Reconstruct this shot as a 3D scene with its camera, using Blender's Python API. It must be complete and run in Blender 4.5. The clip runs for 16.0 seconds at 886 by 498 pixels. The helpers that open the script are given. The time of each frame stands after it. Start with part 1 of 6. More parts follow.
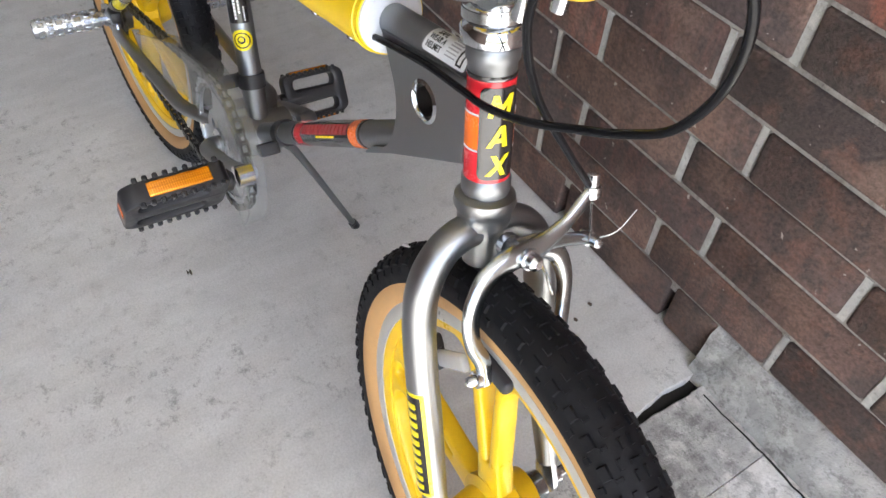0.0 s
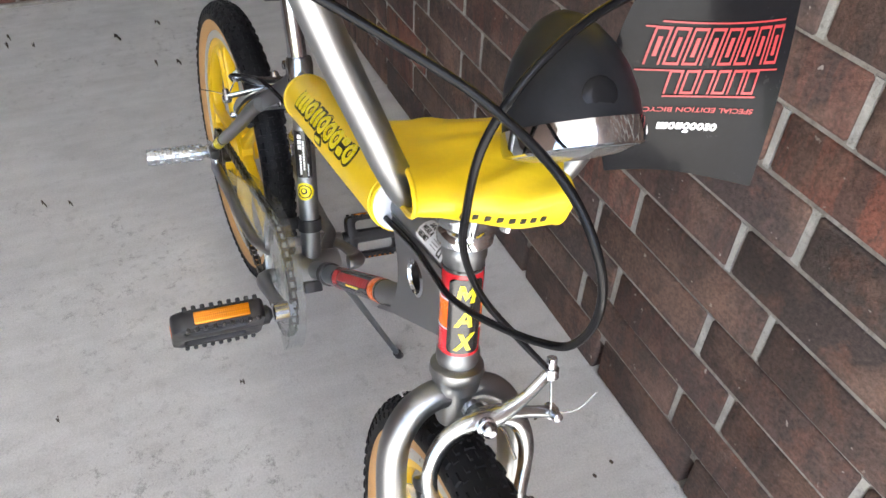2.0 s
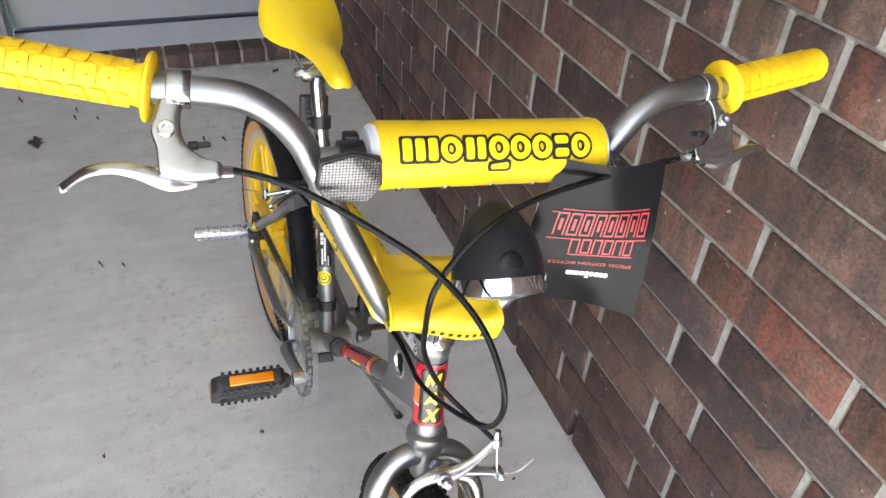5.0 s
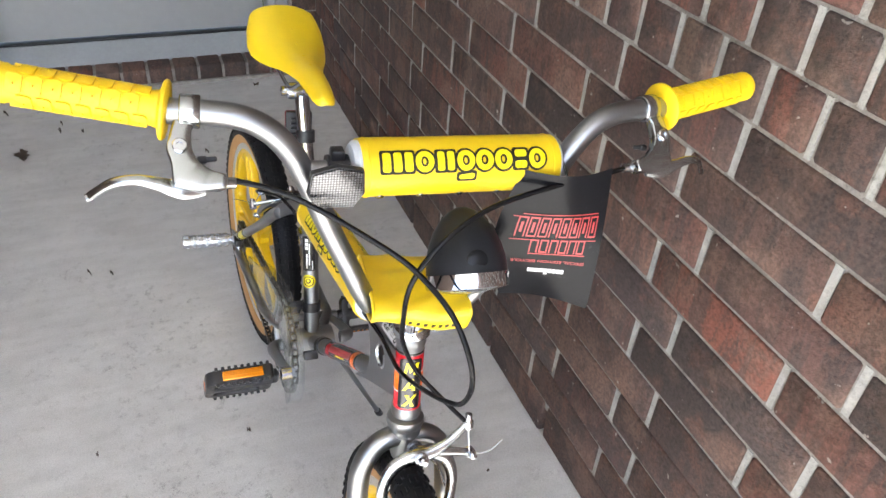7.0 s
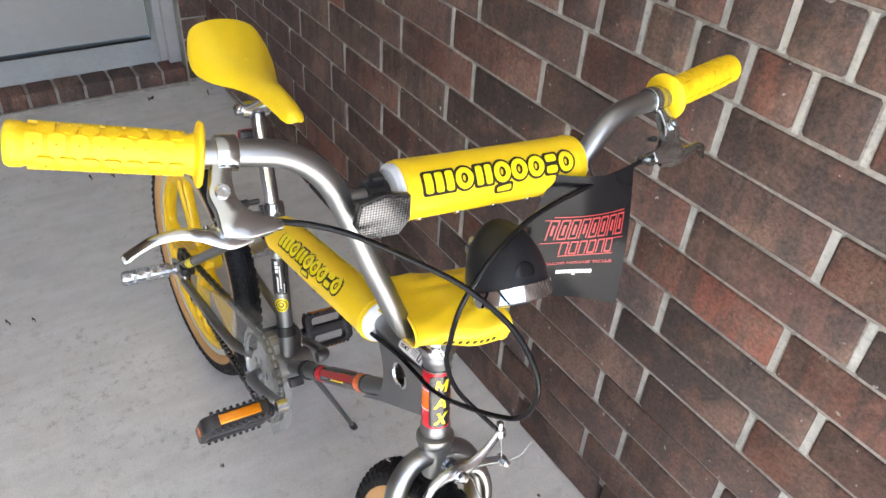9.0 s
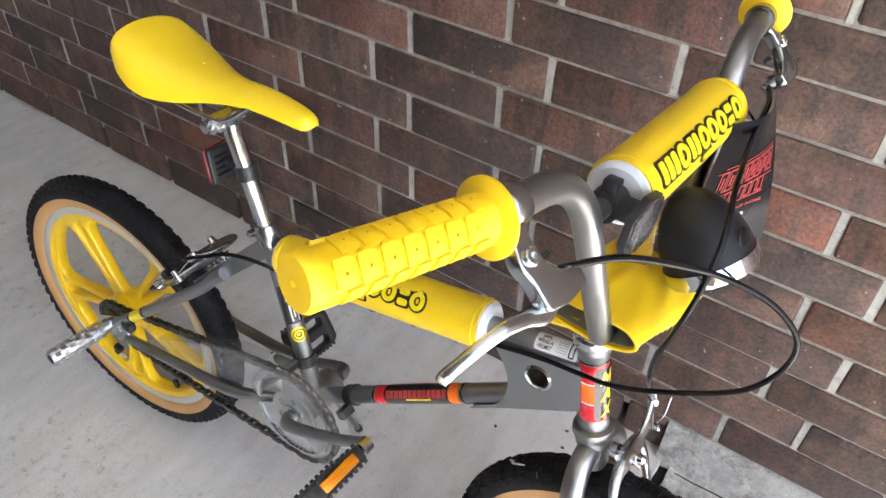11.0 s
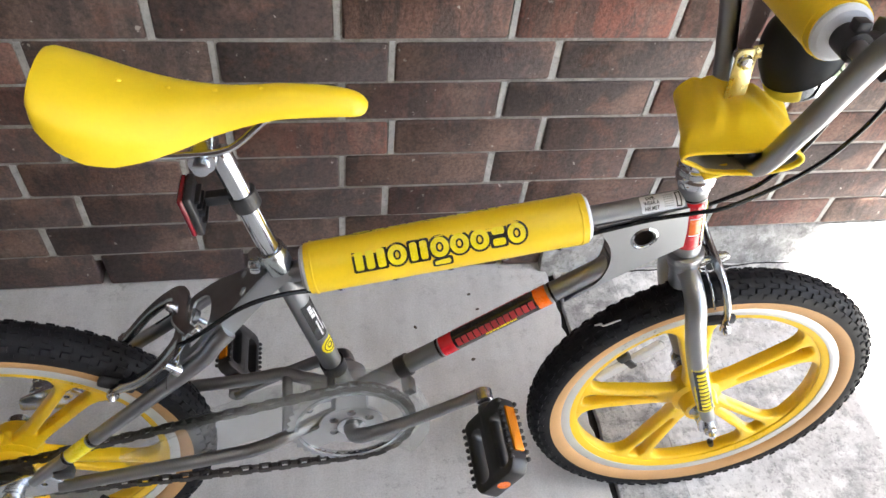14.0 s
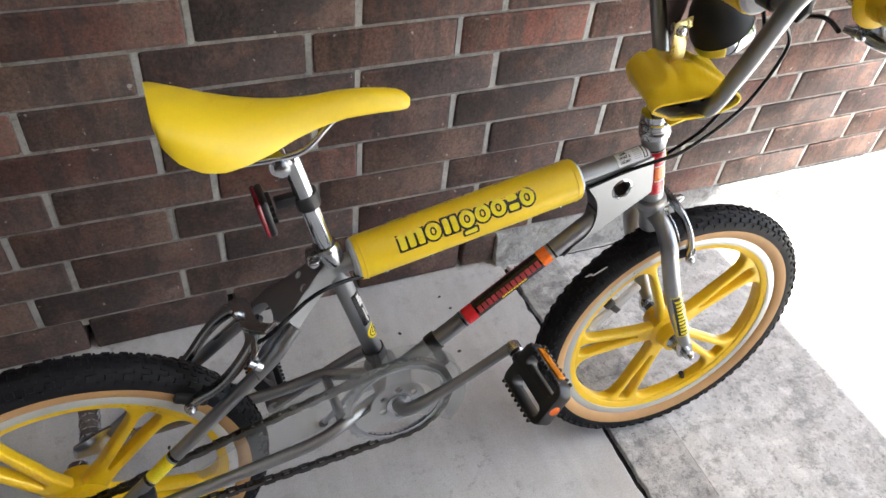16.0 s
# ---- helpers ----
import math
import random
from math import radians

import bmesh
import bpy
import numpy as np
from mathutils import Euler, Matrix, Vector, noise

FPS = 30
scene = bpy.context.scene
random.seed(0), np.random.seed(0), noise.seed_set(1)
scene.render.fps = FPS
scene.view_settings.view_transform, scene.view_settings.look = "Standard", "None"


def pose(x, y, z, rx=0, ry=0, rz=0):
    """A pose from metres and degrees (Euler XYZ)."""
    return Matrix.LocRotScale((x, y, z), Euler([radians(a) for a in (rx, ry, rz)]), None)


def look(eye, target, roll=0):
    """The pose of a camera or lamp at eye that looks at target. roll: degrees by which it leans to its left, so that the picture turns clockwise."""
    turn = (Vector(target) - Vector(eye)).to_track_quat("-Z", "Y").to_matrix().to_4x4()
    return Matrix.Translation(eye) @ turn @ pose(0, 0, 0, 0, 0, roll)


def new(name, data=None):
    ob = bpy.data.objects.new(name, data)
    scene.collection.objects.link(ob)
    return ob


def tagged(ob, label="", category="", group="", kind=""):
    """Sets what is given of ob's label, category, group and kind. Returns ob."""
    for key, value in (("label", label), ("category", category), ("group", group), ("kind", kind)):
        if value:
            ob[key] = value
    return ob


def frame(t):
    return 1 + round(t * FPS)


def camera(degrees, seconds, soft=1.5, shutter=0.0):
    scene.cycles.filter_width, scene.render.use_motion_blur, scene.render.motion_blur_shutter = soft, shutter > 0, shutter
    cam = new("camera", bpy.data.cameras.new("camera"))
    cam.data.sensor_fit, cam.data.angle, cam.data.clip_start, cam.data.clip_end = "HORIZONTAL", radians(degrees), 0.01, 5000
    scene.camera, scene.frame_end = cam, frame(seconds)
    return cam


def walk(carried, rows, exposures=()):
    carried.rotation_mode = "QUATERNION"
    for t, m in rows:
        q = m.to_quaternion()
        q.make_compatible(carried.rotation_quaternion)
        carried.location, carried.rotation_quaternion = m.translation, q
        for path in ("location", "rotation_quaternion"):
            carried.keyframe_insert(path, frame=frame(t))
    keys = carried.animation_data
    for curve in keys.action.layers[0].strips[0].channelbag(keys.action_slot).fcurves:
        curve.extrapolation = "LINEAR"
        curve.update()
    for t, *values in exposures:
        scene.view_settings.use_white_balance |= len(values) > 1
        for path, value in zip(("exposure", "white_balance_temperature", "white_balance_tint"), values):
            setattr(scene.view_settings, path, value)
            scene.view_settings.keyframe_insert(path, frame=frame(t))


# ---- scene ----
cam = camera(61.1, 16.0)

PATH = [
    (0, (1.155, -0.118, 0.908), (0.106, 0.647, -0.614), 4.2),
    (0.5, (1.174, -0.084, 0.93), (-0.025, 0.576, -0.529), 2.1),
    (1, (1.179, -0.082, 0.947), (-0.077, 0.581, -0.461), 2.6),
    (1.5, (1.197, -0.075, 0.977), (-0.12, 0.567, -0.384), 1.6),
    (2, (1.22, -0.059, 0.999), (-0.145, 0.578, -0.317), 2.7),
    (2.5, (1.243, -0.055, 1.034), (-0.165, 0.551, -0.251), 2.9),
    (2.7, (1.242, -0.05, 1.063), (-0.167, 0.508, -0.242), 2.4),
    (3, (1.234, -0.056, 1.073), (-0.174, 0.588, -0.192), 3.9),
    (3.5, (1.238, -0.059, 1.095), (-0.145, 0.572, -0.205), 3.6),
    (4, (1.282, -0.049, 1.119), (-0.129, 0.544, -0.169), 5.5),
    (4.5, (1.31, -0.059, 1.137), (-0.133, 0.523, -0.119), 4.3),
    (4.7, (1.327, -0.065, 1.151), (-0.144, 0.523, -0.069), 3.8),
    (6.8, (1.416, -0.091, 1.212), (-0.046, 0.563, 0.015), 4.4),
    (7, (1.421, -0.097, 1.215), (-0.048, 0.567, 0.031), 4.6),
    (7.5, (1.42, -0.108, 1.215), (-0.036, 0.605, 0.045), 4.2),
    (8, (1.43, -0.116, 1.203), (0.026, 0.592, -0.032), 4.5),
    (8.5, (1.404, -0.136, 1.211), (-0.023, 0.599, 0.019), 4.4),
    (9, (1.33, -0.205, 1.217), (0.013, 0.712, 0.024), 4.0),
    (9.5, (1.261, -0.261, 1.211), (0.02, 0.713, -0.018), 2.8),
    (10, (1.201, -0.3, 1.2), (0.057, 0.734, -0.074), 2.1),
    (10.2, (1.174, -0.306, 1.195), (0.067, 0.778, -0.07), 2.6),
    (12.3, (0.7, -0.451, 1.208), (0.504, 0.916, -0.239), 4.6),
    (12.5, (0.676, -0.448, 1.209), (0.548, 0.924, -0.241), 5.5),
    (13, (0.645, -0.407, 1.197), (0.496, 0.937, -0.277), 3.0),
    (13.5, (0.542, -0.392, 1.194), (0.703, 0.935, -0.294), 7.2),
    (14, (0.451, -0.4, 1.184), (0.77, 0.868, -0.33), 8.1),
    (14.5, (0.454, -0.417, 1.18), (0.811, 0.871, -0.308), 8.8),
    (15, (0.429, -0.448, 1.192), (0.768, 0.915, -0.233), 5.1),
    (15.5, (0.293, -0.469, 1.198), (0.844, 0.833, -0.217), 7.3),
    (16, (0.239, -0.51, 1.203), (0.884, 0.778, -0.184), 7.0),
]
EXPOSURES = [(0, 2.78, 6450, 10), (2, 2.88, 6450, 10), (4, 2.85, 6450, 10), (7, 2.9, 6450, 10), (10, 2.86, 6450, 10), (12.5, 3.25, 6450, 10), (14.5, 2.97, 6450, 10), (15.5, 2.88, 6450, 10), (16, 2.63, 6450, 10)]
walk(cam, [(t, look(eye, target, roll)) for t, eye, target, roll in PATH], EXPOSURES)

# ---- light ----
world = bpy.data.worlds.new("sky")
scene.world = world
world.use_nodes = True
wn, wl = world.node_tree.nodes, world.node_tree.links
SUN_UP, SUN_TURN = 58.0, -12.0          # elevation; bearing of the sun from +x towards +y
sky = wn.new("ShaderNodeTexSky")
sky.sky_type = "NISHITA"
sky.sun_disc = False
sky.sun_elevation = radians(SUN_UP)
sky.sun_rotation = radians(90 - SUN_TURN)
sky.air_density, sky.dust_density, sky.ozone_density = 1.0, 2.0, 1.0
wl.new(sky.outputs[0], wn["Background"].inputs[0])
wn["Background"].inputs[1].default_value = 0.115
sun_data = bpy.data.lights.new("sun", "SUN")
sun_data.energy, sun_data.angle, sun_data.color = 5.0, radians(0.55), (1.0, 0.95, 0.88)
sun = new("sun", sun_data)
sx = math.cos(radians(SUN_UP)) * math.cos(radians(SUN_TURN))
sy = math.cos(radians(SUN_UP)) * math.sin(radians(SUN_TURN))
sun.matrix_world = look((4 + 10 * sx, 10 * sy, 10 * math.sin(radians(SUN_UP))), (4, 0, 0))

# ---- materials ----


def material(name, base, rough=0.5, metal=0.0, coat=0.0, spec=0.5):
    m = bpy.data.materials.new(name)
    m.use_nodes = True
    b = m.node_tree.nodes["Principled BSDF"]
    b.inputs["Base Color"].default_value = (*base, 1)
    b.inputs["Roughness"].default_value = rough
    b.inputs["Metallic"].default_value = metal
    b.inputs["Coat Weight"].default_value = coat
    b.inputs["Specular IOR Level"].default_value = spec
    return m


def node(m, kind, **values):
    n = m.node_tree.nodes.new(kind)
    for key, value in values.items():
        n.inputs[key.replace("_", " ")].default_value = value
    return n


def link(m, a, b):
    m.node_tree.links.new(a, b)


def ramp(m, source, stops):
    r = m.node_tree.nodes.new("ShaderNodeValToRGB")
    while len(r.color_ramp.elements) < len(stops):
        r.color_ramp.elements.new(0.5)
    for e, (p, c) in zip(r.color_ramp.elements, stops):
        e.position = p
        e.color = (*c, 1) if len(c) == 3 else c
    link(m, source, r.inputs[0])
    return r.outputs[0]


def grey(v):
    return (v, v, v)


def mix(m, fac, a, b, how="MIX"):
    n = m.node_tree.nodes.new("ShaderNodeMix")
    n.data_type, n.blend_type = "RGBA", how
    for k, s in ((0, fac), (6, a), (7, b)):
        if isinstance(s, (int, float)):
            n.inputs[k].default_value = s
        elif isinstance(s, tuple):
            n.inputs[k].default_value = (*s, 1)
        else:
            link(m, s, n.inputs[k])
    return n.outputs[2]


def coords(m, kind="Object", scale=(1, 1, 1)):
    c = m.node_tree.nodes.new("ShaderNodeTexCoord")
    v = m.node_tree.nodes.new("ShaderNodeMapping")
    v.inputs["Scale"].default_value = scale
    link(m, c.outputs[kind], v.inputs[0])
    return v.outputs[0]


def noisy(m, at, scale, detail=4.0, rough=0.55):
    n = node(m, "ShaderNodeTexNoise", Scale=scale, Detail=detail, Roughness=rough)
    link(m, at, n.inputs["Vector"])
    return n.outputs[0]


def bump(m, heights, distance=0.002, strength=0.5):
    """Chains bump nodes for pairs of height and strength into the main shader."""
    b = m.node_tree.nodes["Principled BSDF"]
    last = None
    for h, s in heights:
        n = m.node_tree.nodes.new("ShaderNodeBump")
        n.inputs["Strength"].default_value = s
        n.inputs["Distance"].default_value = distance
        link(m, h, n.inputs["Height"])
        if last:
            link(m, last, n.inputs["Normal"])
        last = n.outputs[0]
    link(m, last, b.inputs["Normal"])


def shader(m):
    return m.node_tree.nodes["Principled BSDF"].inputs


def worn(name, base, rough, metal=0.0, coat=0.0, spread=0.12, grain=60.0, relief=0.0, rough_spread=0.1, stretch=(1, 1, 1)):
    """A paint, rubber or metal with slight clouding, uneven gloss and fine relief."""
    m = material(name, base, rough, metal, coat)
    at = coords(m, "Object", stretch)
    n1, n2 = noisy(m, at, grain, 3), noisy(m, at, grain * 9, 2)
    both = mix(m, 0.4, n1, n2)
    dark = tuple(c * (1 - spread) for c in base)
    light = tuple(min(1, c * (1 + spread)) for c in base)
    link(m, ramp(m, both, [(0.3, dark), (0.7, light)]), shader(m)["Base Color"])
    link(m, ramp(m, both, [(0.3, grey(max(0.02, rough - rough_spread))), (0.7, grey(min(1, rough + rough_spread)))]), shader(m)["Roughness"])
    if relief:
        bump(m, [(n2, relief), (n1, relief * 0.6)], 0.001)
    return m


def concrete(name, low, high, stain, relief=0.3, speck=0.5, blotch=0.5):
    m = material(name, high, 0.85)
    at = coords(m, "Object")
    big, mid, fine = noisy(m, at, 1.7, 6, 0.62), noisy(m, at, 11, 8, 0.7), noisy(m, at, 130, 4, 0.7)
    grit = noisy(m, at, 420, 2)
    base = mix(m, 0.55, ramp(m, big, [(0.40, low), (0.60, high)]), ramp(m, mid, [(0.40, low), (0.60, high)]))
    # trowel marks run along the slab
    sweep = noisy(m, coords(m, "Object", (14, 2.5, 4)), 5, 5, 0.65)
    base = mix(m, 0.3, base, ramp(m, sweep, [(0.35, low), (0.65, high)]))
    base = mix(m, ramp(m, noisy(m, at, 4.2, 9, 0.78), [(0.50, grey(0)), (0.64, grey(blotch))]), base, stain)
    base = mix(m, ramp(m, noisy(m, at, 33, 6, 0.8), [(0.51, grey(0)), (0.60, grey(blotch * 0.8))]), base, stain)
    base = mix(m, ramp(m, noisy(m, at, 24, 7, 0.75), [(0.51, grey(0)), (0.62, grey(blotch * 0.6))]), base, tuple(min(1, q * 1.35) for q in high))
    pores = ramp(m, fine, [(0.30, grey(0.45)), (0.44, grey(1))])
    base = mix(m, speck, base, pores, "MULTIPLY")
    link(m, base, shader(m)["Base Color"])
    bump(m, [(grit, relief * 0.5), (fine, relief), (mid, relief * 0.8)], 0.002)
    return m


def troweled():
    """Smooth porch concrete: soft clouds, fine grain, sparse clusters of pits and a few darker stains."""
    m = material("porch concrete", (0.52, 0.515, 0.50), 0.8)
    at = coords(m, "Object")
    cloud, soft, grain = noisy(m, at, 1.3, 4, 0.55), noisy(m, at, 7, 6, 0.62), noisy(m, at, 330, 3, 0.7)
    base = mix(m, 0.5, ramp(m, cloud, [(0.36, (0.47, 0.465, 0.45)), (0.64, (0.62, 0.615, 0.60))]), ramp(m, soft, [(0.36, (0.45, 0.445, 0.43)), (0.64, (0.64, 0.635, 0.615))]))
    swirl = noisy(m, coords(m, "Object", (9, 2.2, 4)), 3.2, 6, 0.6)
    base = mix(m, 0.25, base, ramp(m, swirl, [(0.38, (0.42, 0.415, 0.40)), (0.62, (0.65, 0.645, 0.63))]))
    base = mix(m, 0.55, base, ramp(m, grain, [(0.30, grey(0.72)), (0.62, grey(1.12))]), "MULTIPLY")
    where = ramp(m, noisy(m, at, 2.6, 5, 0.6), [(0.48, grey(0.08)), (0.60, grey(1))])
    pits = ramp(m, noisy(m, at, 38, 9, 0.82), [(0.53, grey(0)), (0.63, grey(0.62))])
    base = mix(m, mix(m, 1.0, where, pits, "MULTIPLY"), base, (0.17, 0.166, 0.158))
    spots = ramp(m, noisy(m, at, 210, 2, 0.5), [(0.72, grey(0)), (0.77, grey(0.5))])
    base = mix(m, spots, base, (0.20, 0.195, 0.185))
    dabs = ramp(m, noisy(m, at, 26, 7, 0.75), [(0.55, grey(0)), (0.66, grey(0.32))])
    base = mix(m, dabs, base, (0.30, 0.295, 0.285))
    link(m, base, shader(m)["Base Color"])
    link(m, ramp(m, soft, [(0.3, grey(0.62)), (0.7, grey(0.85))]), shader(m)["Roughness"])
    bump(m, [(grain, 0.15), (pits, 0.25), (soft, 0.2)], 0.0015)
    return m


concrete_porch = troweled()
concrete_apron = concrete("weathered concrete", (0.29, 0.288, 0.28), (0.60, 0.595, 0.575), (0.12, 0.12, 0.118), 0.9, 0.9, 0.75)
# weathered concrete again, lightened to bounce more sun onto the wall
concrete_drive = concrete("driveway concrete lightened for bounce", (0.50, 0.498, 0.485), (0.72, 0.715, 0.695), (0.20, 0.20, 0.197), 0.8, 0.8, 0.7)
concrete_footing = concrete("footing concrete", (0.27, 0.265, 0.25), (0.44, 0.43, 0.41), (0.13, 0.125, 0.118), 1.0, 0.7, 0.8)
# mortar of the recessed joints: their shade is mixed into the colour
shaded_mortar = concrete("mortar", (0.235, 0.215, 0.188), (0.385, 0.36, 0.325), (0.13, 0.115, 0.10), 1.0, 0.7, 0.6)


def brick_material():
    m = material("fired clay brick", (0.12, 0.07, 0.05), 0.82)
    info = m.node_tree.nodes.new("ShaderNodeObjectInfo")
    geo = m.node_tree.nodes.new("ShaderNodeNewGeometry")
    pick = m.node_tree.nodes.new("ShaderNodeMath")
    pick.operation = "ADD"
    link(m, info.outputs["Random"], pick.inputs[0])
    link(m, geo.outputs["Random Per Island"], pick.inputs[1])
    turn = m.node_tree.nodes.new("ShaderNodeMath")
    turn.operation = "FRACT"
    link(m, pick.outputs[0], turn.inputs[0])
    # shift the pattern from brick to brick
    c = m.node_tree.nodes.new("ShaderNodeTexCoord")
    move = m.node_tree.nodes.new("ShaderNodeVectorMath")
    move.operation = "MULTIPLY_ADD"
    link(m, turn.outputs[0], move.inputs[0])
    move.inputs[1].default_value = (7.3, 3.1, 5.7)
    link(m, c.outputs["Object"], move.inputs[2])
    at = move.outputs[0]
    base = ramp(m, turn.outputs[0], [(0.0, (0.060, 0.047, 0.045)), (0.14, (0.145, 0.090, 0.074)), (0.28, (0.082, 0.063, 0.059)),
                                     (0.42, (0.195, 0.088, 0.066)), (0.55, (0.105, 0.076, 0.070)), (0.67, (0.150, 0.107, 0.087)),
                                     (0.79, (0.225, 0.088, 0.062)), (0.90, (0.072, 0.059, 0.059)), (1.0, (0.190, 0.135, 0.105))])
    cloud = noisy(m, at, 11, 4, 0.6)
    wide = m.node_tree.nodes.new("ShaderNodeMapping")
    wide.inputs["Scale"].default_value = (24, 5, 5)
    link(m, at, wide.inputs[0])
    streak = noisy(m, wide.outputs[0], 1.4, 5, 0.65)
    fine = noisy(m, at, 170, 4, 0.75)
    base = mix(m, ramp(m, streak, [(0.46, grey(0)), (0.55, grey(0.75))]), base, (0.070, 0.055, 0.052))
    rust = noisy(m, at, 19, 6, 0.7)
    base = mix(m, ramp(m, rust, [(0.52, grey(0)), (0.64, grey(0.45))]), base, (0.215, 0.105, 0.072))
    soot = noisy(m, at, 34, 7, 0.78)
    base = mix(m, ramp(m, soot, [(0.53, grey(0)), (0.61, grey(0.45))]), base, (0.056, 0.043, 0.040))
    base = mix(m, ramp(m, cloud, [(0.50, grey(0)), (0.62, grey(0.55))]), base, (0.215, 0.140, 0.108))
    base = mix(m, ramp(m, noisy(m, at, 8, 7, 0.75), [(0.60, grey(0)), (0.72, grey(0.5))]), base, (0.31, 0.245, 0.20))
    base = mix(m, 0.8, base, ramp(m, fine, [(0.34, grey(0.5)), (0.62, grey(1.3))]), "MULTIPLY")
    base = mix(m, 1.0, base, (0.86, 0.80, 0.765), "MULTIPLY")
    chips = ramp(m, noisy(m, at, 75, 3, 0.5), [(0.715, grey(0)), (0.74, grey(0.7))])
    base = mix(m, chips, base, (0.42, 0.38, 0.33))
    link(m, base, shader(m)["Base Color"])
    bump(m, [(fine, 0.6), (soot, 0.8), (cloud, 0.6)], 0.003)
    return m


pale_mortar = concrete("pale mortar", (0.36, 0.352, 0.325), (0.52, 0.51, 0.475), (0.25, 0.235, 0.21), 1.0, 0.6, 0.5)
brick_mat = brick_material()
steel = worn("brushed raw steel", (0.29, 0.30, 0.312), 0.42, 1.0, 0.05, 0.04, 40, 0, 0.04)
steel_bright = worn("bright brushed steel", (0.31, 0.318, 0.325), 0.36, 1.0, 0.0, 0.02, 25, 0, 0.015)
chrome = worn("chrome plate", (0.545, 0.57, 0.60), 0.07, 1.0, 0.0, 0.05, 50, 0, 0.04)
alloy = worn("polished aluminium", (0.40, 0.425, 0.44), 0.20, 1.0, 0.0, 0.03, 60, 0, 0.03)
dark_steel = worn("dark oiled steel", (0.10, 0.095, 0.09), 0.42, 1.0, 0.0, 0.25, 90, 0.1, 0.1)
zinc = worn("zinc plated steel", (0.56, 0.585, 0.62), 0.24, 1.0, 0.0, 0.06, 120, 0, 0.04)
# flat black: joint filler and crack, and painted shade in the weep joints
gap_black = worn("black filler and gap shade", (0.013, 0.012, 0.011), 0.95, 0, 0, 0.4, 60, 0.6)
gold_zinc = worn("yellow zinc plate", (0.74, 0.66, 0.32), 0.3, 1.0, 0.0, 0.12, 80)
vinyl = worn("yellow vinyl", (0.84, 0.575, 0.014), 0.36, 0, 0.12, 0.05, 25, 0.10, 0.08)
saddle_yellow = worn("yellow moulded plastic", (0.85, 0.60, 0.016), 0.38, 0, 0.1, 0.04, 30, 0.10, 0.07)
grip_yellow = worn("yellow grip rubber", (0.86, 0.57, 0.010), 0.48, 0, 0, 0.06, 40, 0.10)
mag_yellow = worn("yellow nylon composite", (0.84, 0.53, 0.010), 0.34, 0, 0.15, 0.06, 30, 0.04)
foam = worn("white foam", (0.62, 0.64, 0.68), 0.9, 0, 0, 0.05, 120, 0.4)
rubber = worn("black tyre rubber", (0.011, 0.011, 0.0125), 0.60, 0, 0, 0.35, 35, 0.15, 0.14)
gum = worn("tan gum rubber", (0.50, 0.285, 0.115), 0.6, 0, 0, 0.10, 40, 0.12)
black_plastic = worn("black plastic", (0.018, 0.018, 0.02), 0.42, 0, 0, 0.25, 60, 0.08, 0.12)
matt_black = worn("soft black plastic", (0.016, 0.017, 0.020), 0.42, 0, 0.0, 0.2, 40, 0.05, 0.06)
cable_black = worn("black cable housing", (0.008, 0.008, 0.009), 0.20, 0, 0.0, 0.1, 80, 0, 0.02)
brake_pad_mat = worn("brake rubber", (0.028, 0.028, 0.032), 0.7, 0, 0, 0.2, 80, 0.1)
rim_grey = worn("pale grey rim band", (0.56, 0.55, 0.52), 0.35, 0.35, 0.1, 0.06, 30)
decal_black = worn("black decal film", (0.012, 0.011, 0.012), 0.22, 0, 0.5, 0.1, 60)
decal_red = worn("red decal film", (0.62, 0.018, 0.028), 0.25, 0, 0.5, 0.05, 60)
decal_orange = worn("orange decal film", (0.85, 0.16, 0.012), 0.25, 0, 0.5, 0.05, 60)
decal_yellow = worn("yellow decal film", (0.83, 0.68, 0.01), 0.3, 0, 0.4, 0.05, 60)
decal_white = worn("white sticker", (0.74, 0.75, 0.76), 0.4, 0, 0.2, 0.04, 60)
ink_black = worn("black print", (0.014, 0.012, 0.008), 0.45, 0, 0, 0.1, 60)
card_black = worn("glossy black card", (0.010, 0.010, 0.0115), 0.24, 0, 0.06, 0.15, 30, 0.03, 0.05)
print_red = worn("dull red print", (0.40, 0.038, 0.042), 0.4, 0, 0.2, 0.1, 60)
print_white = worn("white print", (0.72, 0.72, 0.72), 0.4, 0, 0.2, 0.05, 60)
tail_red = worn("dark red lens", (0.20, 0.006, 0.014), 0.15, 0, 0.6, 0.1, 80)
door_paint = worn("pale grey door paint", (0.37, 0.375, 0.37), 0.5, 0, 0.1, 0.06, 4, 0.05)
sill_metal = worn("dull painted sill", (0.34, 0.36, 0.375), 0.5, 0.1, 0, 0.12, 9, 0.1)
jamb_paint = worn("grey jamb paint", (0.36, 0.36, 0.36), 0.6, 0, 0, 0.1, 7, 0.1)
blocker_brown = worn("plain blocker brown", (0.16, 0.115, 0.095), 0.85, 0, 0, 0.25, 9, 0.3)
soffit_paint = worn("white soffit paint", (0.74, 0.73, 0.70), 0.7, 0, 0, 0.04, 3, 0.05)
for dull in (card_black, matt_black, rubber, cable_black):
    shader(dull)["Specular IOR Level"].default_value = 0.16
lining_grey = worn("grey lining cloth", (0.30, 0.28, 0.22), 0.8, 0, 0, 0.15, 60, 0.3)
shader(card_black)["Specular IOR Level"].default_value = 0.12
leaf_mat = worn("dry leaf", (0.07, 0.05, 0.035), 0.8, 0, 0, 0.4, 60, 0.3)


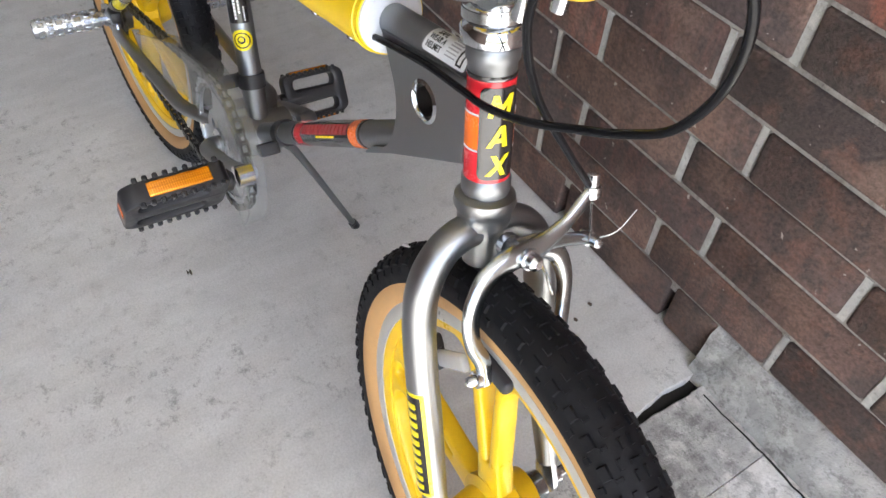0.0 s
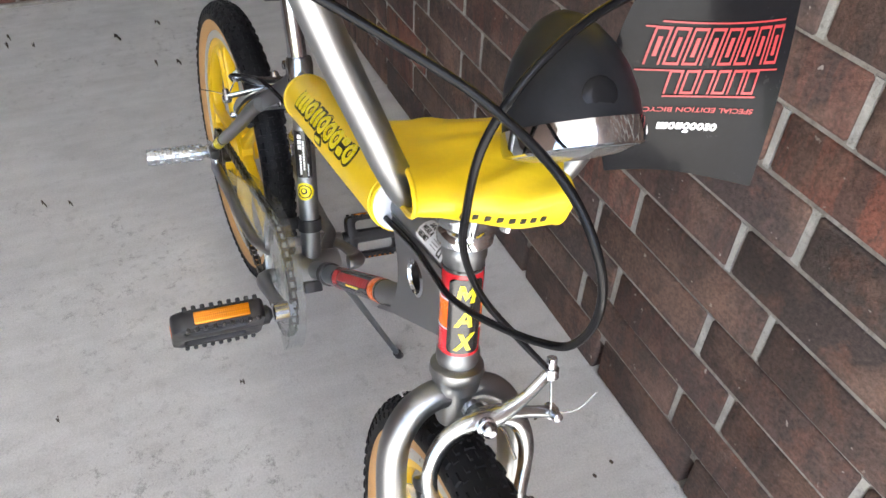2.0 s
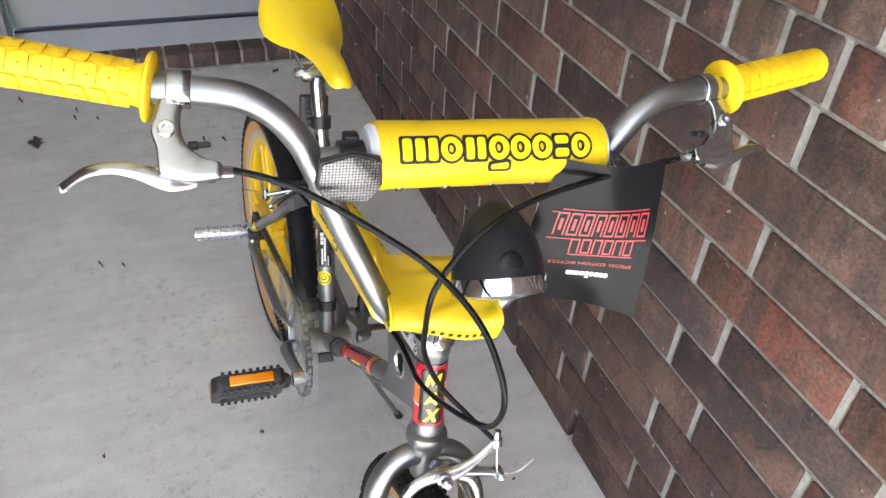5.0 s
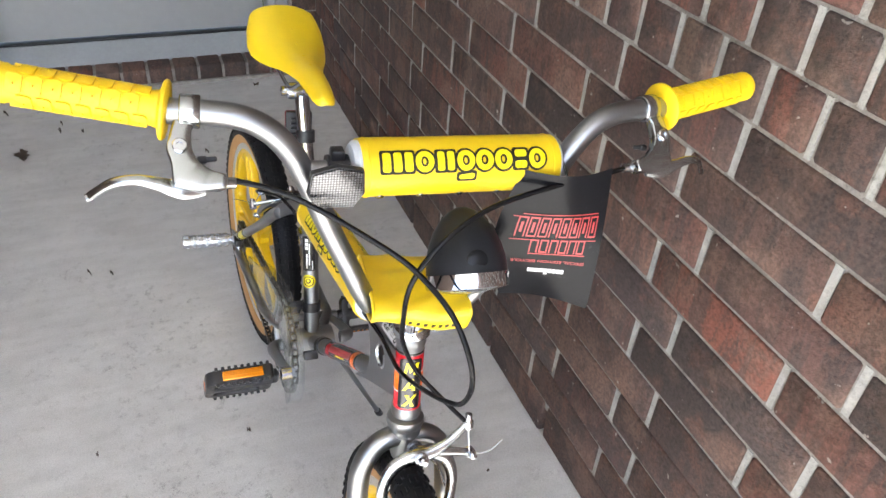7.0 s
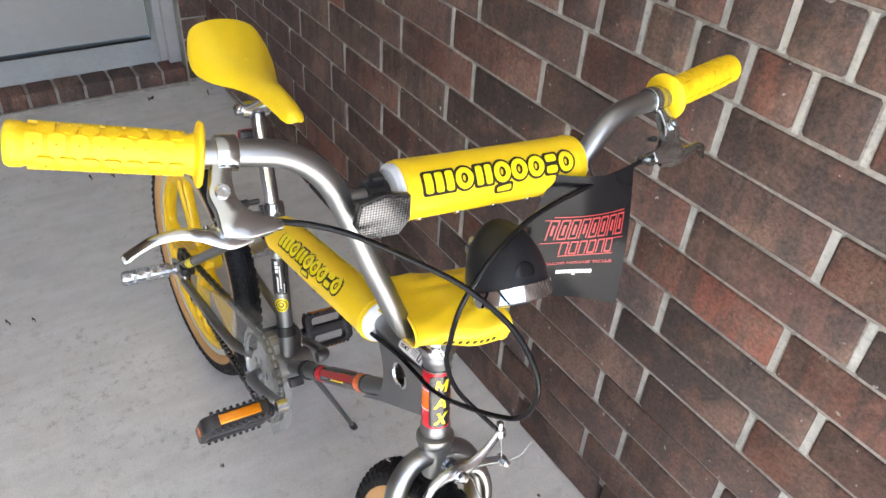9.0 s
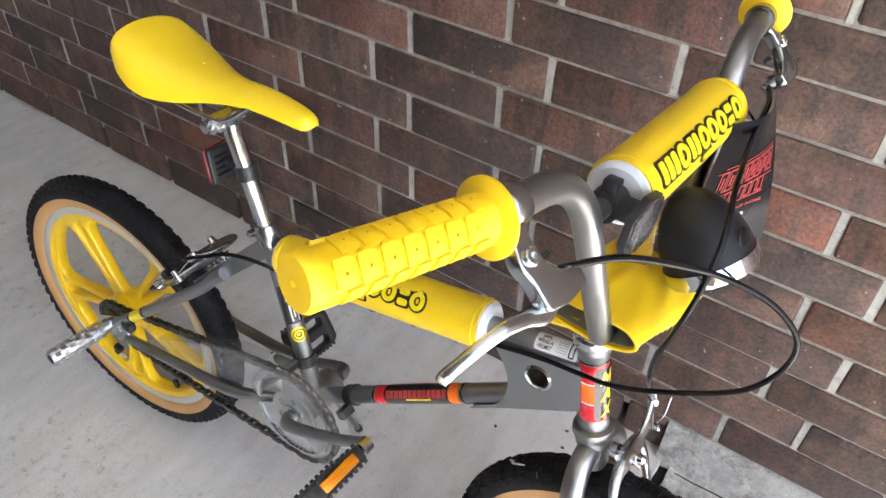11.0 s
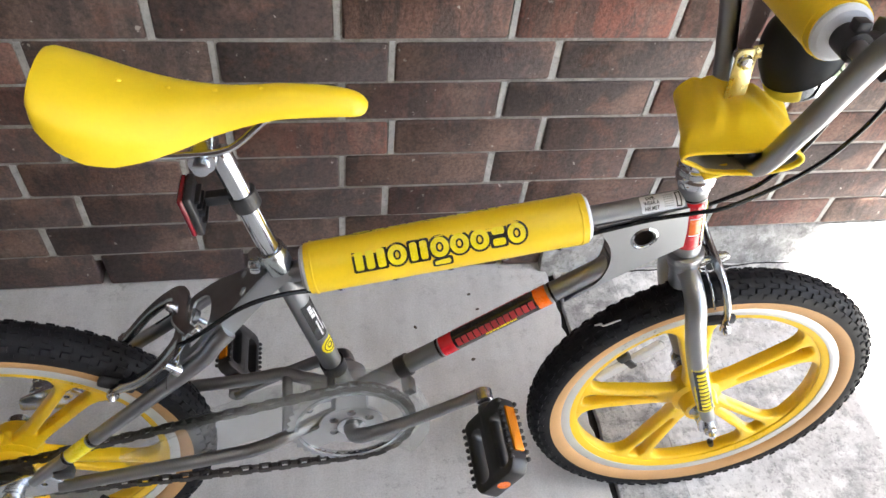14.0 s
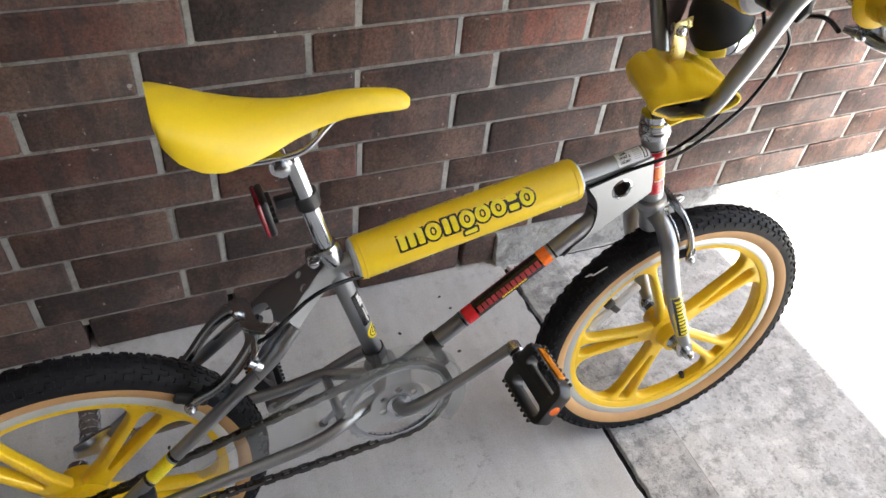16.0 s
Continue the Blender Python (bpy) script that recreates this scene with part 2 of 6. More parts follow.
def cells(name, base, scale, rough=0.12, spread=0.3):
    """Prismatic reflector plastic."""
    m = material(name, base, rough, 0.45, 0.5)
    v = node(m, "ShaderNodeTexVoronoi", Scale=scale, Randomness=0.12)
    link(m, coords(m), v.inputs["Vector"])
    link(m, ramp(m, v.outputs["Distance"], [(0.1, tuple(min(1, c * (1 + spread)) for c in base)), (0.65, tuple(c * (1 - spread) for c in base))]), shader(m)["Base Color"])
    bump(m, [(v.outputs["Distance"], 0.35)], 0.001)
    return m


reflector_orange = cells("amber reflector", (0.88, 0.28, 0.01), 480)
reflector_clear = cells("clear reflector prisms", (0.145, 0.145, 0.15), 410, 0.2, 0.8)


def clear_plastic():
    """Thin clear sheet: light passes straight through, with a slightly milky, glossy surface."""
    m = material("clear plastic", (0.80, 0.82, 0.82), 0.08)
    at = coords(m)
    link(m, ramp(m, noisy(m, at, 30, 5), [(0.4, grey(0.03)), (0.75, grey(0.14))]), shader(m)["Roughness"])
    bump(m, [(noisy(m, at, 22, 2), 0.12)], 0.002)
    nodes = m.node_tree.nodes
    through_it = nodes.new("ShaderNodeBsdfTransparent")
    through_it.inputs[0].default_value = (0.95, 0.96, 0.96, 1)
    gloss = nodes.new("ShaderNodeBsdfGlossy")
    gloss.inputs["Roughness"].default_value = 0.07
    film = nodes.new("ShaderNodeMixShader")
    link(m, ramp(m, noisy(m, at, 16, 6, 0.7), [(0.35, grey(0.02)), (0.7, grey(0.07))]), film.inputs[0])
    link(m, through_it.outputs[0], film.inputs[1])
    link(m, nodes["Principled BSDF"].outputs[0], film.inputs[2])
    shine = nodes.new("ShaderNodeMixShader")
    edge = nodes.new("ShaderNodeLayerWeight")
    link(m, ramp(m, edge.outputs["Facing"], [(0.0, grey(0.03)), (0.6, grey(0.06)), (0.82, grey(0.25)), (1.0, grey(0.75))]), shine.inputs[0])
    link(m, film.outputs[0], shine.inputs[1])
    link(m, gloss.outputs[0], shine.inputs[2])
    link(m, shine.outputs[0], nodes["Material Output"].inputs[0])
    return m


clear = clear_plastic()
lens_glass = material("clear lens", (0.95, 0.95, 0.95), 0.05)
shader(lens_glass)["Transmission Weight"].default_value = 0.9


def ground_material():
    m = material("lawn and soil", (0.06, 0.08, 0.03), 0.95)
    at = coords(m)
    n = mix(m, 0.5, noisy(m, at, 0.4, 5), noisy(m, at, 9, 6))
    link(m, ramp(m, n, [(0.35, (0.045, 0.07, 0.022)), (0.65, (0.10, 0.12, 0.05))]), shader(m)["Base Color"])
    bump(m, [(noisy(m, at, 60, 3), 0.8)], 0.03)
    return m


ground_mat = ground_material()

# ---- mesh helpers ----


def mesh_object(name, bm, mat, sharp=38, smooth=True):
    bmesh.ops.remove_doubles(bm, verts=bm.verts, dist=1e-6)
    bmesh.ops.recalc_face_normals(bm, faces=bm.faces)
    me = bpy.data.meshes.new(name)
    bm.to_mesh(me)
    bm.free()
    me.materials.append(mat)
    if smooth:
        me.polygons.foreach_set("use_smooth", [True] * len(me.polygons))
        me.set_sharp_from_angle(angle=radians(sharp))
    return new(name, me)


def part(name, bm, mat, parent, label="", sharp=38, kind=""):
    ob = mesh_object(name, bm, mat, sharp)
    ob.parent = parent
    return tagged(ob, label=label, kind=kind)


def empty(name, m=None, parent=None):
    ob = new(name)
    if m is not None:
        ob.matrix_world = m
    ob.parent = parent
    return ob


def glide(points, steps=8):
    """A smooth line through the points."""
    p = [Vector(q) for q in points]
    p = [p[0] * 2 - p[1], *p, p[-1] * 2 - p[-2]]
    out = []
    for i in range(1, len(p) - 2):
        for k in range(steps):
            t = k / steps
            a, b, c, d = p[i - 1], p[i], p[i + 1], p[i + 2]
            out.append(0.5 * ((2 * b) + (c - a) * t + (2 * a - 5 * b + 4 * c - d) * t * t + (3 * b - a - 3 * c + d) * t ** 3))
    return out + [p[-2]]


def sweep(bm, points, radius, sides=16, flat=1.0, up=None, caps=True):
    """A tube along the points. radius: a number or one for each point; flat: the second axis in proportion to the first."""
    pts = [Vector(q) for q in points]
    rad = list(radius) if isinstance(radius, (list, tuple)) else [radius] * len(pts)
    if len(rad) != len(pts):
        rad = [float(q) for q in np.interp(np.linspace(0, 1, len(pts)), np.linspace(0, 1, len(rad)), rad)]
    way = (pts[1] - pts[0]).normalized()
    side = Vector(up) if up else (Vector((0, 0, 1)) if abs(way.z) < 0.9 else Vector((0, 1, 0)))
    side = (side - way * side.dot(way)).normalized()
    rings = []
    for i, p in enumerate(pts):
        a, b = pts[max(i - 1, 0)], pts[min(i + 1, len(pts) - 1)]
        way = (b - a).normalized()
        side = (side - way * side.dot(way)).normalized()
        other = way.cross(side)
        rings.append([bm.verts.new(p + rad[i] * (side * math.cos(u) * flat + other * math.sin(u)))
                      for u in (2 * math.pi * k / sides for k in range(sides))])
    for a, b in zip(rings, rings[1:]):
        for k in range(sides):
            bm.faces.new((a[k], a[(k + 1) % sides], b[(k + 1) % sides], b[k]))
    if caps:
        bm.faces.new(rings[0][::-1])
        bm.faces.new(rings[-1])
    return bm


def tube(points, radius, sides=16, **more):
    return sweep(bmesh.new(), points, radius, sides, **more)


def turned(bm, origin, axis, profile, sides=32, up=None):
    """A turned solid: profile is pairs of distance along the axis and radius."""
    axis = Vector(axis).normalized()
    origin = Vector(origin)
    side = Vector(up) if up else (Vector((1, 0, 0)) if abs(axis.x) < 0.9 else Vector((0, 0, 1)))
    side = (side - axis * side.dot(axis)).normalized()
    other = axis.cross(side)
    rings = []
    for s, r in profile:
        if r <= 0:
            rings.append([bm.verts.new(origin + axis * s)])
        else:
            rings.append([bm.verts.new(origin + axis * s + r * (side * math.cos(u) + other * math.sin(u)))
                          for u in (2 * math.pi * k / sides for k in range(sides))])
    for a, b in zip(rings, rings[1:]):
        for k in range(sides):
            q = (a[k % len(a)], a[(k + 1) % len(a)], b[(k + 1) % len(b)], b[k % len(b)])
            q = [v for i, v in enumerate(q) if v not in q[:i]]
            if len(q) > 2:
                bm.faces.new(q)
    for ring, flip in ((rings[0], True), (rings[-1], False)):
        if len(ring) > 1:
            bm.faces.new(ring[::-1] if flip else ring)
    return bm


def block(bm, m, size, bevel=0.0, segments=2):
    """A box of that size in the pose m, with rounded edges."""
    made = bmesh.ops.create_cube(bm, size=1, matrix=m @ Matrix.Diagonal((*size, 1)))
    if bevel:
        edges = list({e for v in made["verts"] for e in v.link_edges})
        bmesh.ops.bevel(bm, geom=edges, offset=bevel, segments=segments, affect="EDGES", profile=0.5)
    return bm


def frame_of(origin, x_axis, z_hint=(0, 0, 1)):
    """A pose at origin with its x axis along x_axis and its z axis near z_hint."""
    x = Vector(x_axis).normalized()
    y = Vector(z_hint).cross(x).normalized()
    z = x.cross(y)
    m = Matrix((x, y, z)).transposed().to_4x4()
    m.translation = Vector(origin)
    return m


def rounded(points, radius, steps=5):
    """A closed flat outline with its corners rounded."""
    out = []
    n = len(points)
    for i in range(n):
        a, b, c = (Vector(points[(i + k) % n]).to_2d() for k in (-1, 0, 1))
        r = radius[i] if isinstance(radius, (list, tuple)) else radius
        u, v = a - b, c - b
        cut = min(r, u.length * 0.45, v.length * 0.45)
        p, q = b + u.normalized() * cut, b + v.normalized() * cut
        for k in range(steps + 1):
            t = k / steps
            out.append(p * (1 - t) ** 2 + b * 2 * t * (1 - t) + q * t * t)
    return out


def plate(outline, holes, m, thick, bevel=0.0):
    """A flat plate with holes: outlines in the xy plane of m, its thickness centred on that plane."""
    bm = bmesh.new()
    edges = []
    for loop in (outline, *holes):
        vs = [bm.verts.new((p[0], p[1], -thick / 2)) for p in loop]
        edges += [bm.edges.new((vs[i], vs[(i + 1) % len(vs)])) for i in range(len(vs))]
    bmesh.ops.triangle_fill(bm, edges=edges, use_beauty=True, use_dissolve=False)
    rim = [e for e in bm.edges if len(e.link_faces) == 1]
    made = bmesh.ops.extrude_face_region(bm, geom=list(bm.faces))
    top = [v for v in made["geom"] if isinstance(v, bmesh.types.BMVert)]
    bmesh.ops.translate(bm, verts=top, vec=(0, 0, thick))
    if bevel:
        bmesh.ops.recalc_face_normals(bm, faces=bm.faces)
        sharp = [e for e in bm.edges if len(e.link_faces) == 2 and e.calc_face_angle(0) > radians(60)]
        bmesh.ops.bevel(bm, geom=sharp, offset=bevel, segments=2, affect="EDGES", profile=0.5)
    bmesh.ops.transform(bm, matrix=m, verts=bm.verts)
    return bm


def circle(r, n=24, cx=0.0, cy=0.0):
    return [(cx + r * math.cos(2 * math.pi * k / n), cy + r * math.sin(2 * math.pi * k / n)) for k in range(n)]


def lettering(text, height, slant=0.0):
    """The outline mesh of a word in the built-in font, centred, as a bmesh in the xy plane."""
    cu = bpy.data.curves.new("word", "FONT")
    cu.body, cu.size, cu.align_x, cu.align_y, cu.shear, cu.offset = text, height * 1.38, "CENTER", "CENTER", slant, height * 0.022
    ob = bpy.data.objects.new("word", cu)
    scene.collection.objects.link(ob)
    me = bpy.data.meshes.new_from_object(ob)
    bm = bmesh.new()
    bm.from_mesh(me)
    bpy.data.objects.remove(ob)
    bpy.data.curves.remove(cu)
    bpy.data.meshes.remove(me)
    return bm


def flat_shape(loops, lift=0.0):
    """Flat filled outlines, each a list of an outer loop and its holes."""
    bm = bmesh.new()
    for group in loops:
        edges = []
        for loop in group:
            vs = [bm.verts.new((p[0], p[1], lift)) for p in loop]
            edges += [bm.edges.new((vs[i], vs[(i + 1) % len(vs)])) for i in range(len(vs))]
        bmesh.ops.triangle_fill(bm, edges=edges, use_beauty=True, use_dissolve=False)
    return bm


def slab(bm, thick):
    """Gives a flat sheet a thickness downwards."""
    made = bmesh.ops.extrude_face_region(bm, geom=list(bm.faces))
    vs = [v for v in made["geom"] if isinstance(v, bmesh.types.BMVert)]
    bmesh.ops.translate(bm, verts=vs, vec=(0, 0, -thick))
    return bm


def finely(bm, size):
    """Cuts long edges so that a sheet can be bent."""
    for _ in range(4):
        long = [e for e in bm.edges if e.calc_length() > size]
        if not long:
            break
        bmesh.ops.subdivide_edges(bm, edges=long, cuts=1)
        bmesh.ops.triangulate(bm, faces=[f for f in bm.faces if len(f.verts) > 4])
    return bm


def wrap(bm, origin, axis, radius, facing):
    """Bends a flat sheet round a cylinder: x runs along the axis, y round it from the way it faces, z is height over the surface."""
    axis = Vector(axis).normalized()
    out = Vector(facing)
    out = (out - axis * out.dot(axis)).normalized()
    side = out.cross(axis)
    for v in bm.verts:
        u = v.co.y / radius
        r = radius + v.co.z
        v.co = Vector(origin) + axis * v.co.x + r * (out * math.cos(u) + side * math.sin(u))
    return bm


def ring_solid(bm, origin, axis, loop, sides=96):
    """A closed outline, pairs of distance along the axis and radius, turned into a ring."""
    axis = Vector(axis).normalized()
    side = Vector((1, 0, 0)) if abs(axis.x) < 0.9 else Vector((0, 0, 1))
    side = (side - axis * side.dot(axis)).normalized()
    other = axis.cross(side)
    rings = [[bm.verts.new(Vector(origin) + axis * s + r * (side * math.cos(u) + other * math.sin(u))) for s, r in loop]
             for u in (2 * math.pi * k / sides for k in range(sides))]
    n = len(loop)
    for i in range(sides):
        a, b = rings[i], rings[(i + 1) % sides]
        for k in range(n):
            bm.faces.new((a[k], a[(k + 1) % n], b[(k + 1) % n], b[k]))
    return bm


# ---- the porch: slabs, walls, door ----
WALL = 0.5405                # the brick wall's face
COURSE, LENGTH, BASE = 0.0755, 0.2580, 0.012
CRACK = 0.916


def ragged_slab(name, x0, x1, y0, y1, top, thick, mat, label, ragged=(False, False), seed=0):
    """A concrete slab; its ends at x0 and x1 may be broken and uneven."""
    bm = bmesh.new()
    n = 150
    ys = [y1 - (y1 - y0) * (k / n) ** 1.6 for k in range(n + 1)]

    def edge(x, rough, k):
        if not rough:
            return [(x, y) for y in ys]
        return [(x + 0.0045 * noise.noise((y * 9, k, seed)) + 0.004 * noise.noise((y * 38, k, seed)) + 0.0025 * noise.noise((y * 110, k, seed)), y) for y in ys]
    a, b = edge(x0, ragged[0], 0.3), edge(x1, ragged[1], 7.7)
    rows = []
    for (xa, y), (xb, _) in zip(a, b):
        ra, rb = (0.0016 + 0.0010 * noise.noise((y * 45, seed, 3)) if r else 0.0012 for r in ragged)
        rows.append([bm.verts.new((x, y, z)) for x, z in ((xa, top - thick), (xa, top - ra * 0.7), (xa + ra, top), (xb - rb, top), (xb, top - rb * 0.7), (xb, top - thick))])
    for r, s in zip(rows, rows[1:]):
        for k in range(6):
            bm.faces.new((r[k], r[(k + 1) % 6], s[(k + 1) % 6], s[k]))
    bm.faces.new(rows[0])
    bm.faces.new(rows[-1][::-1])
    return tagged(mesh_object(name, bm, mat, 30), label=label, category="floor", kind="structure")


ragged_slab("floor", -1.76, CRACK - 0.008, -3.4, WALL + 0.10, 0.0, 0.12, concrete_porch, "smooth pale grey troweled concrete porch slab", (False, True), 1)
ragged_slab("pavement", CRACK + 0.008, 1.0430, -3.4, WALL - 0.012, -0.004, 0.12, concrete_apron, "weathered grey concrete apron strip beside the porch slab", (True, False), 5)
ragged_slab("pavement", 1.0440, 9.0, -6.5, WALL - 0.012, -0.005, 0.12, concrete_drive, "rough weathered concrete driveway slab in sunlight", (False, False), 9)
soil = bmesh.new()
block(soil, pose(CRACK, -1.42, -0.056), (0.03, 3.9, 0.08))
tagged(mesh_object("joint_filler", soil, gap_black), label="black crumbled filler in the slab joint", category="joint", kind="structure")
land = bmesh.new()
bmesh.ops.create_grid(land, x_segments=1, y_segments=1, size=400, matrix=pose(0, 0, -0.125))
tagged(mesh_object("ground", land, ground_mat), label="flat green lawn round the house", category="ground", kind="structure")

# the footing that shows beyond the slab joint, with a broken mortar ledge on top
foot = bmesh.new()
n = 120
rows = []
for k in range(n + 1):
    x = 0.8935 + (7.5 - 0.8935) * (k / n) ** 1.8
    w1 = 0.004 * noise.noise((x * 16, 0, 2)) + 0.003 * noise.noise((x * 60, 0, 4))
    top = 0.086 + 0.004 * noise.noise((x * 12, 5, 1))
    rows.append([foot.verts.new(p) for p in ((x, WALL + 0.09, -0.3), (x, WALL - 0.022 + w1, -0.3), (x, WALL - 0.022 + w1, -0.004),
                                             (x, WALL - 0.012 + w1, 0.03), (x, WALL - 0.008 + w1, top - 0.012), (x, WALL + 0.004, top), (x, WALL + 0.09, top))])
for a, b in zip(rows, rows[1:]):
    for k in range(7):
        foot.faces.new((a[k], a[(k + 1) % 7], b[(k + 1) % 7], b[k]))
foot.faces.new(rows[0])
foot.faces.new(rows[-1][::-1])
tagged(mesh_object("footing", foot, concrete_footing, 50), label="rough grey concrete footing under the brick wall", category="footing", kind="structure")

# a broken line where the apron meets the footing
bm = bmesh.new()
rows = []
for k in range(46):
    x = 0.936 + k * 0.012
    w = 0.0006 + 0.0016 * max(0, noise.noise((x * 23, 3, 1))) + (0.007 * math.sin((k - 22) / 10 * math.pi) if 22 < k < 32 else 0)
    y = WALL - 0.030 + 0.006 * noise.noise((x * 9, 0, 8)) + 0.003 * noise.noise((x * 50, 0, 8))
    rows.append([bm.verts.new((x, y - w, -0.0028)), bm.verts.new((x, y + w, -0.0022))])
for a, b in zip(rows, rows[1:]):
    bm.faces.new((a[0], b[0], b[1], a[1]))
tagged(mesh_object("crack", slab(bm, 0.004), gap_black), label="black broken crack along the footing", category="crack", kind="structure")

# wall cores: the mortar that shows in the joints, darkened for their shade
RECESS = 0.004
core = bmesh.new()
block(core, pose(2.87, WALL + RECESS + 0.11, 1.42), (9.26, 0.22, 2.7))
wall_north = tagged(mesh_object("wall_north", core, shaded_mortar, smooth=False), label="brown brick house wall with grey mortar joints", category="wall", kind="structure")
# black strip set back in the lowest course paints its open joints' shade
toe = bmesh.new()
block(toe, pose(-0.445, WALL + 0.045 + 0.05, 0.0345), (2.63, 0.1, 0.069))
part("back", toe, gap_black, wall_north, "black strip as shade in the open weep joints of the lowest course")
END = -1.325
core = bmesh.new()
block(core, pose(END - RECESS - 0.12, 0.502, 1.4), (0.24, 0.098, 2.8))
block(core, pose(END - RECESS - 0.12, -2.02, 1.4), (0.24, 2.8, 2.8))
block(core, pose(END - RECESS - 0.12, -0.085, 2.45), (0.24, 1.08, 0.7))
wall_west = tagged(mesh_object("wall_west", core, shaded_mortar, smooth=False), label="brown brick end wall round the door", category="wall", kind="structure")
# unseen wall, added to keep daylight from the open side off the porch
core = bmesh.new()
block(core, pose(0.3, -2.75, 1.4), (4.2, 0.2, 2.8))
tagged(mesh_object("south_blocker", core, blocker_brown, smooth=False), label="unseen plain brown wall added to block side light from the porch", category="wall", kind="structure")
# unseen ceiling, added over the porch: its outer edge throws the shade
EDGE = 1.322 + 2.95 / math.tan(radians(SUN_UP)) * math.cos(radians(SUN_TURN))
lid = bmesh.new()
block(lid, pose((EDGE - 1.9) / 2, -1.35, 2.85), (EDGE + 1.9, 4.1, 0.2))
for k in range(26):
    block(lid, pose(-1.7 + k * 0.19, -1.35, 2.7465), (0.17, 4.08, 0.006))
tagged(mesh_object("ceiling", lid, soffit_paint, smooth=False), label="unseen white boarded ceiling added to shade the porch", category="ceiling", kind="structure")

# door with its sill and jambs
door = empty("door_1", pose(END, -0.085, 0))
tagged(door, label="closed pale grey door over a brick step", category="door", kind="structure")
door.matrix_world = Matrix()
bm = bmesh.new()
block(bm, pose(END - 0.20, -0.085, 1.1115), (0.044, 0.93, 1.957), 0.004)
part("door_leaf", bm, door_paint, door)
# black strip: the dark gap between leaf and sill painted as a solid
bm = bmesh.new()
block(bm, pose(END - 0.193, -0.085, 0.1225), (0.05, 0.93, 0.007), 0.001)
part("door_sweep", bm, black_plastic, door, "black strip standing for the dark gap under the door")
bm = bmesh.new()
sill = [(-0.24, 0.0), (-0.092, 0.0), (-0.092, 0.062), (-0.10, 0.070), (-0.155, 0.108), (-0.165, 0.118), (-0.24, 0.118)]
a = [bm.verts.new((END + x, -0.555, z)) for x, z in sill]
b = [bm.verts.new((END + x, 0.385, z)) for x, z in sill]
for k in range(len(sill)):
    bm.faces.new((a[k], a[(k + 1) % len(sill)], b[(k + 1) % len(sill)], b[k]))
bm.faces.new(a)
bm.faces.new(b[::-1])
part("sill", bm, sill_metal, door, "dull blue grey door sill")
for y in (-0.59, 0.417):
    bm = bmesh.new()
    block(bm, pose(END - 0.13, y, 1.08), (0.10, 0.068, 2.03), 0.004)
    block(bm, pose(END - 0.10, y + (0.012 if y > 0 else -0.012), 1.08), (0.10, 0.044, 2.03), 0.004)
    part("jamb", bm, jamb_paint, door)
step = bmesh.new()
block(step, pose(END - 0.055, -0.085, 0.028), (0.092, 1.07, 0.056))
block(step, pose(END + 0.004, -0.085, 0.005), (0.02, 1.07, 0.012), 0.003)
step = tagged(mesh_object("step", step, shaded_mortar), label="low step of upright red and brown bricks", category="step", kind="structure")

# ---- the bicycle ----
bicycle = empty("bicycle", pose(0.0640, 0.0630, -0.0040, -5.8, -0.2, 0.13))
tagged(bicycle, label="yellow and bare steel BMX bicycle leaning on its kickstand", category="bicycle")
AXIS_FOOT, AXIS = Vector((0.812, 0, 0.541)), Vector((-0.205, 0, 0.979)).normalized()
TURN = Matrix.Translation(AXIS_FOOT + Vector((0, -0.006, 0))) @ Matrix.Rotation(radians(-2.6), 4, AXIS) @ Matrix.Translation(-AXIS_FOOT)


FORK_TURN = Matrix.Translation(AXIS_FOOT) @ Matrix.Rotation(radians(-2.6), 4, AXIS) @ Matrix.Translation(-AXIS_FOOT)


def steer_fork(bm):
    bmesh.ops.transform(bm, matrix=FORK_TURN, verts=bm.verts)
    return bm


def steer(bm):
    bmesh.ops.transform(bm, matrix=TURN, verts=bm.verts)
    return bm


def on_axis(s):
    return AXIS_FOOT + AXIS * s


BB = Vector((0.415, 0, 0.312))
HUB_F, HUB_R = Vector((0.917, 0, 0.252)), Vector((0, 0, 0.252))
SEAT_TOP = Vector((0.337, 0, 0.575))

# frame tubes
bm = turned(bmesh.new(), on_axis(0.006), AXIS, [(0, 0.0162), (0.002, 0.017), (0.012, 0.0172), (0.014, 0.0158), (0.094, 0.0158), (0.096, 0.0172), (0.104, 0.0172), (0.106, 0.016)])
head_tube = part("head_tube", bm, steel, bicycle)
TT_F, TT_R = Vector((0.793, 0, 0.625)), Vector((0.345, 0, 0.542))
top_tube = part("top_tube", tube([TT_R, TT_F], 0.0122, 20), steel, bicycle)
DT_DIR = Vector((0.6495 - 0.415, 0, 0.4785 - 0.312)).normalized()
DT_F = BB + DT_DIR * 0.425
down_tube = part("down_tube", tube([BB, DT_F], 0.0122, 20), steel, bicycle)
seat_tube = part("seat_tube", tube([BB, SEAT_TOP], 0.0128, 20), steel, bicycle)
part("bottom_bracket_shell", turned(bmesh.new(), BB - Vector((0, 0.036, 0)), (0, 1, 0), [(0, 0.02), (0.001, 0.024), (0.071, 0.024), (0.072, 0.02)]), steel, bicycle)

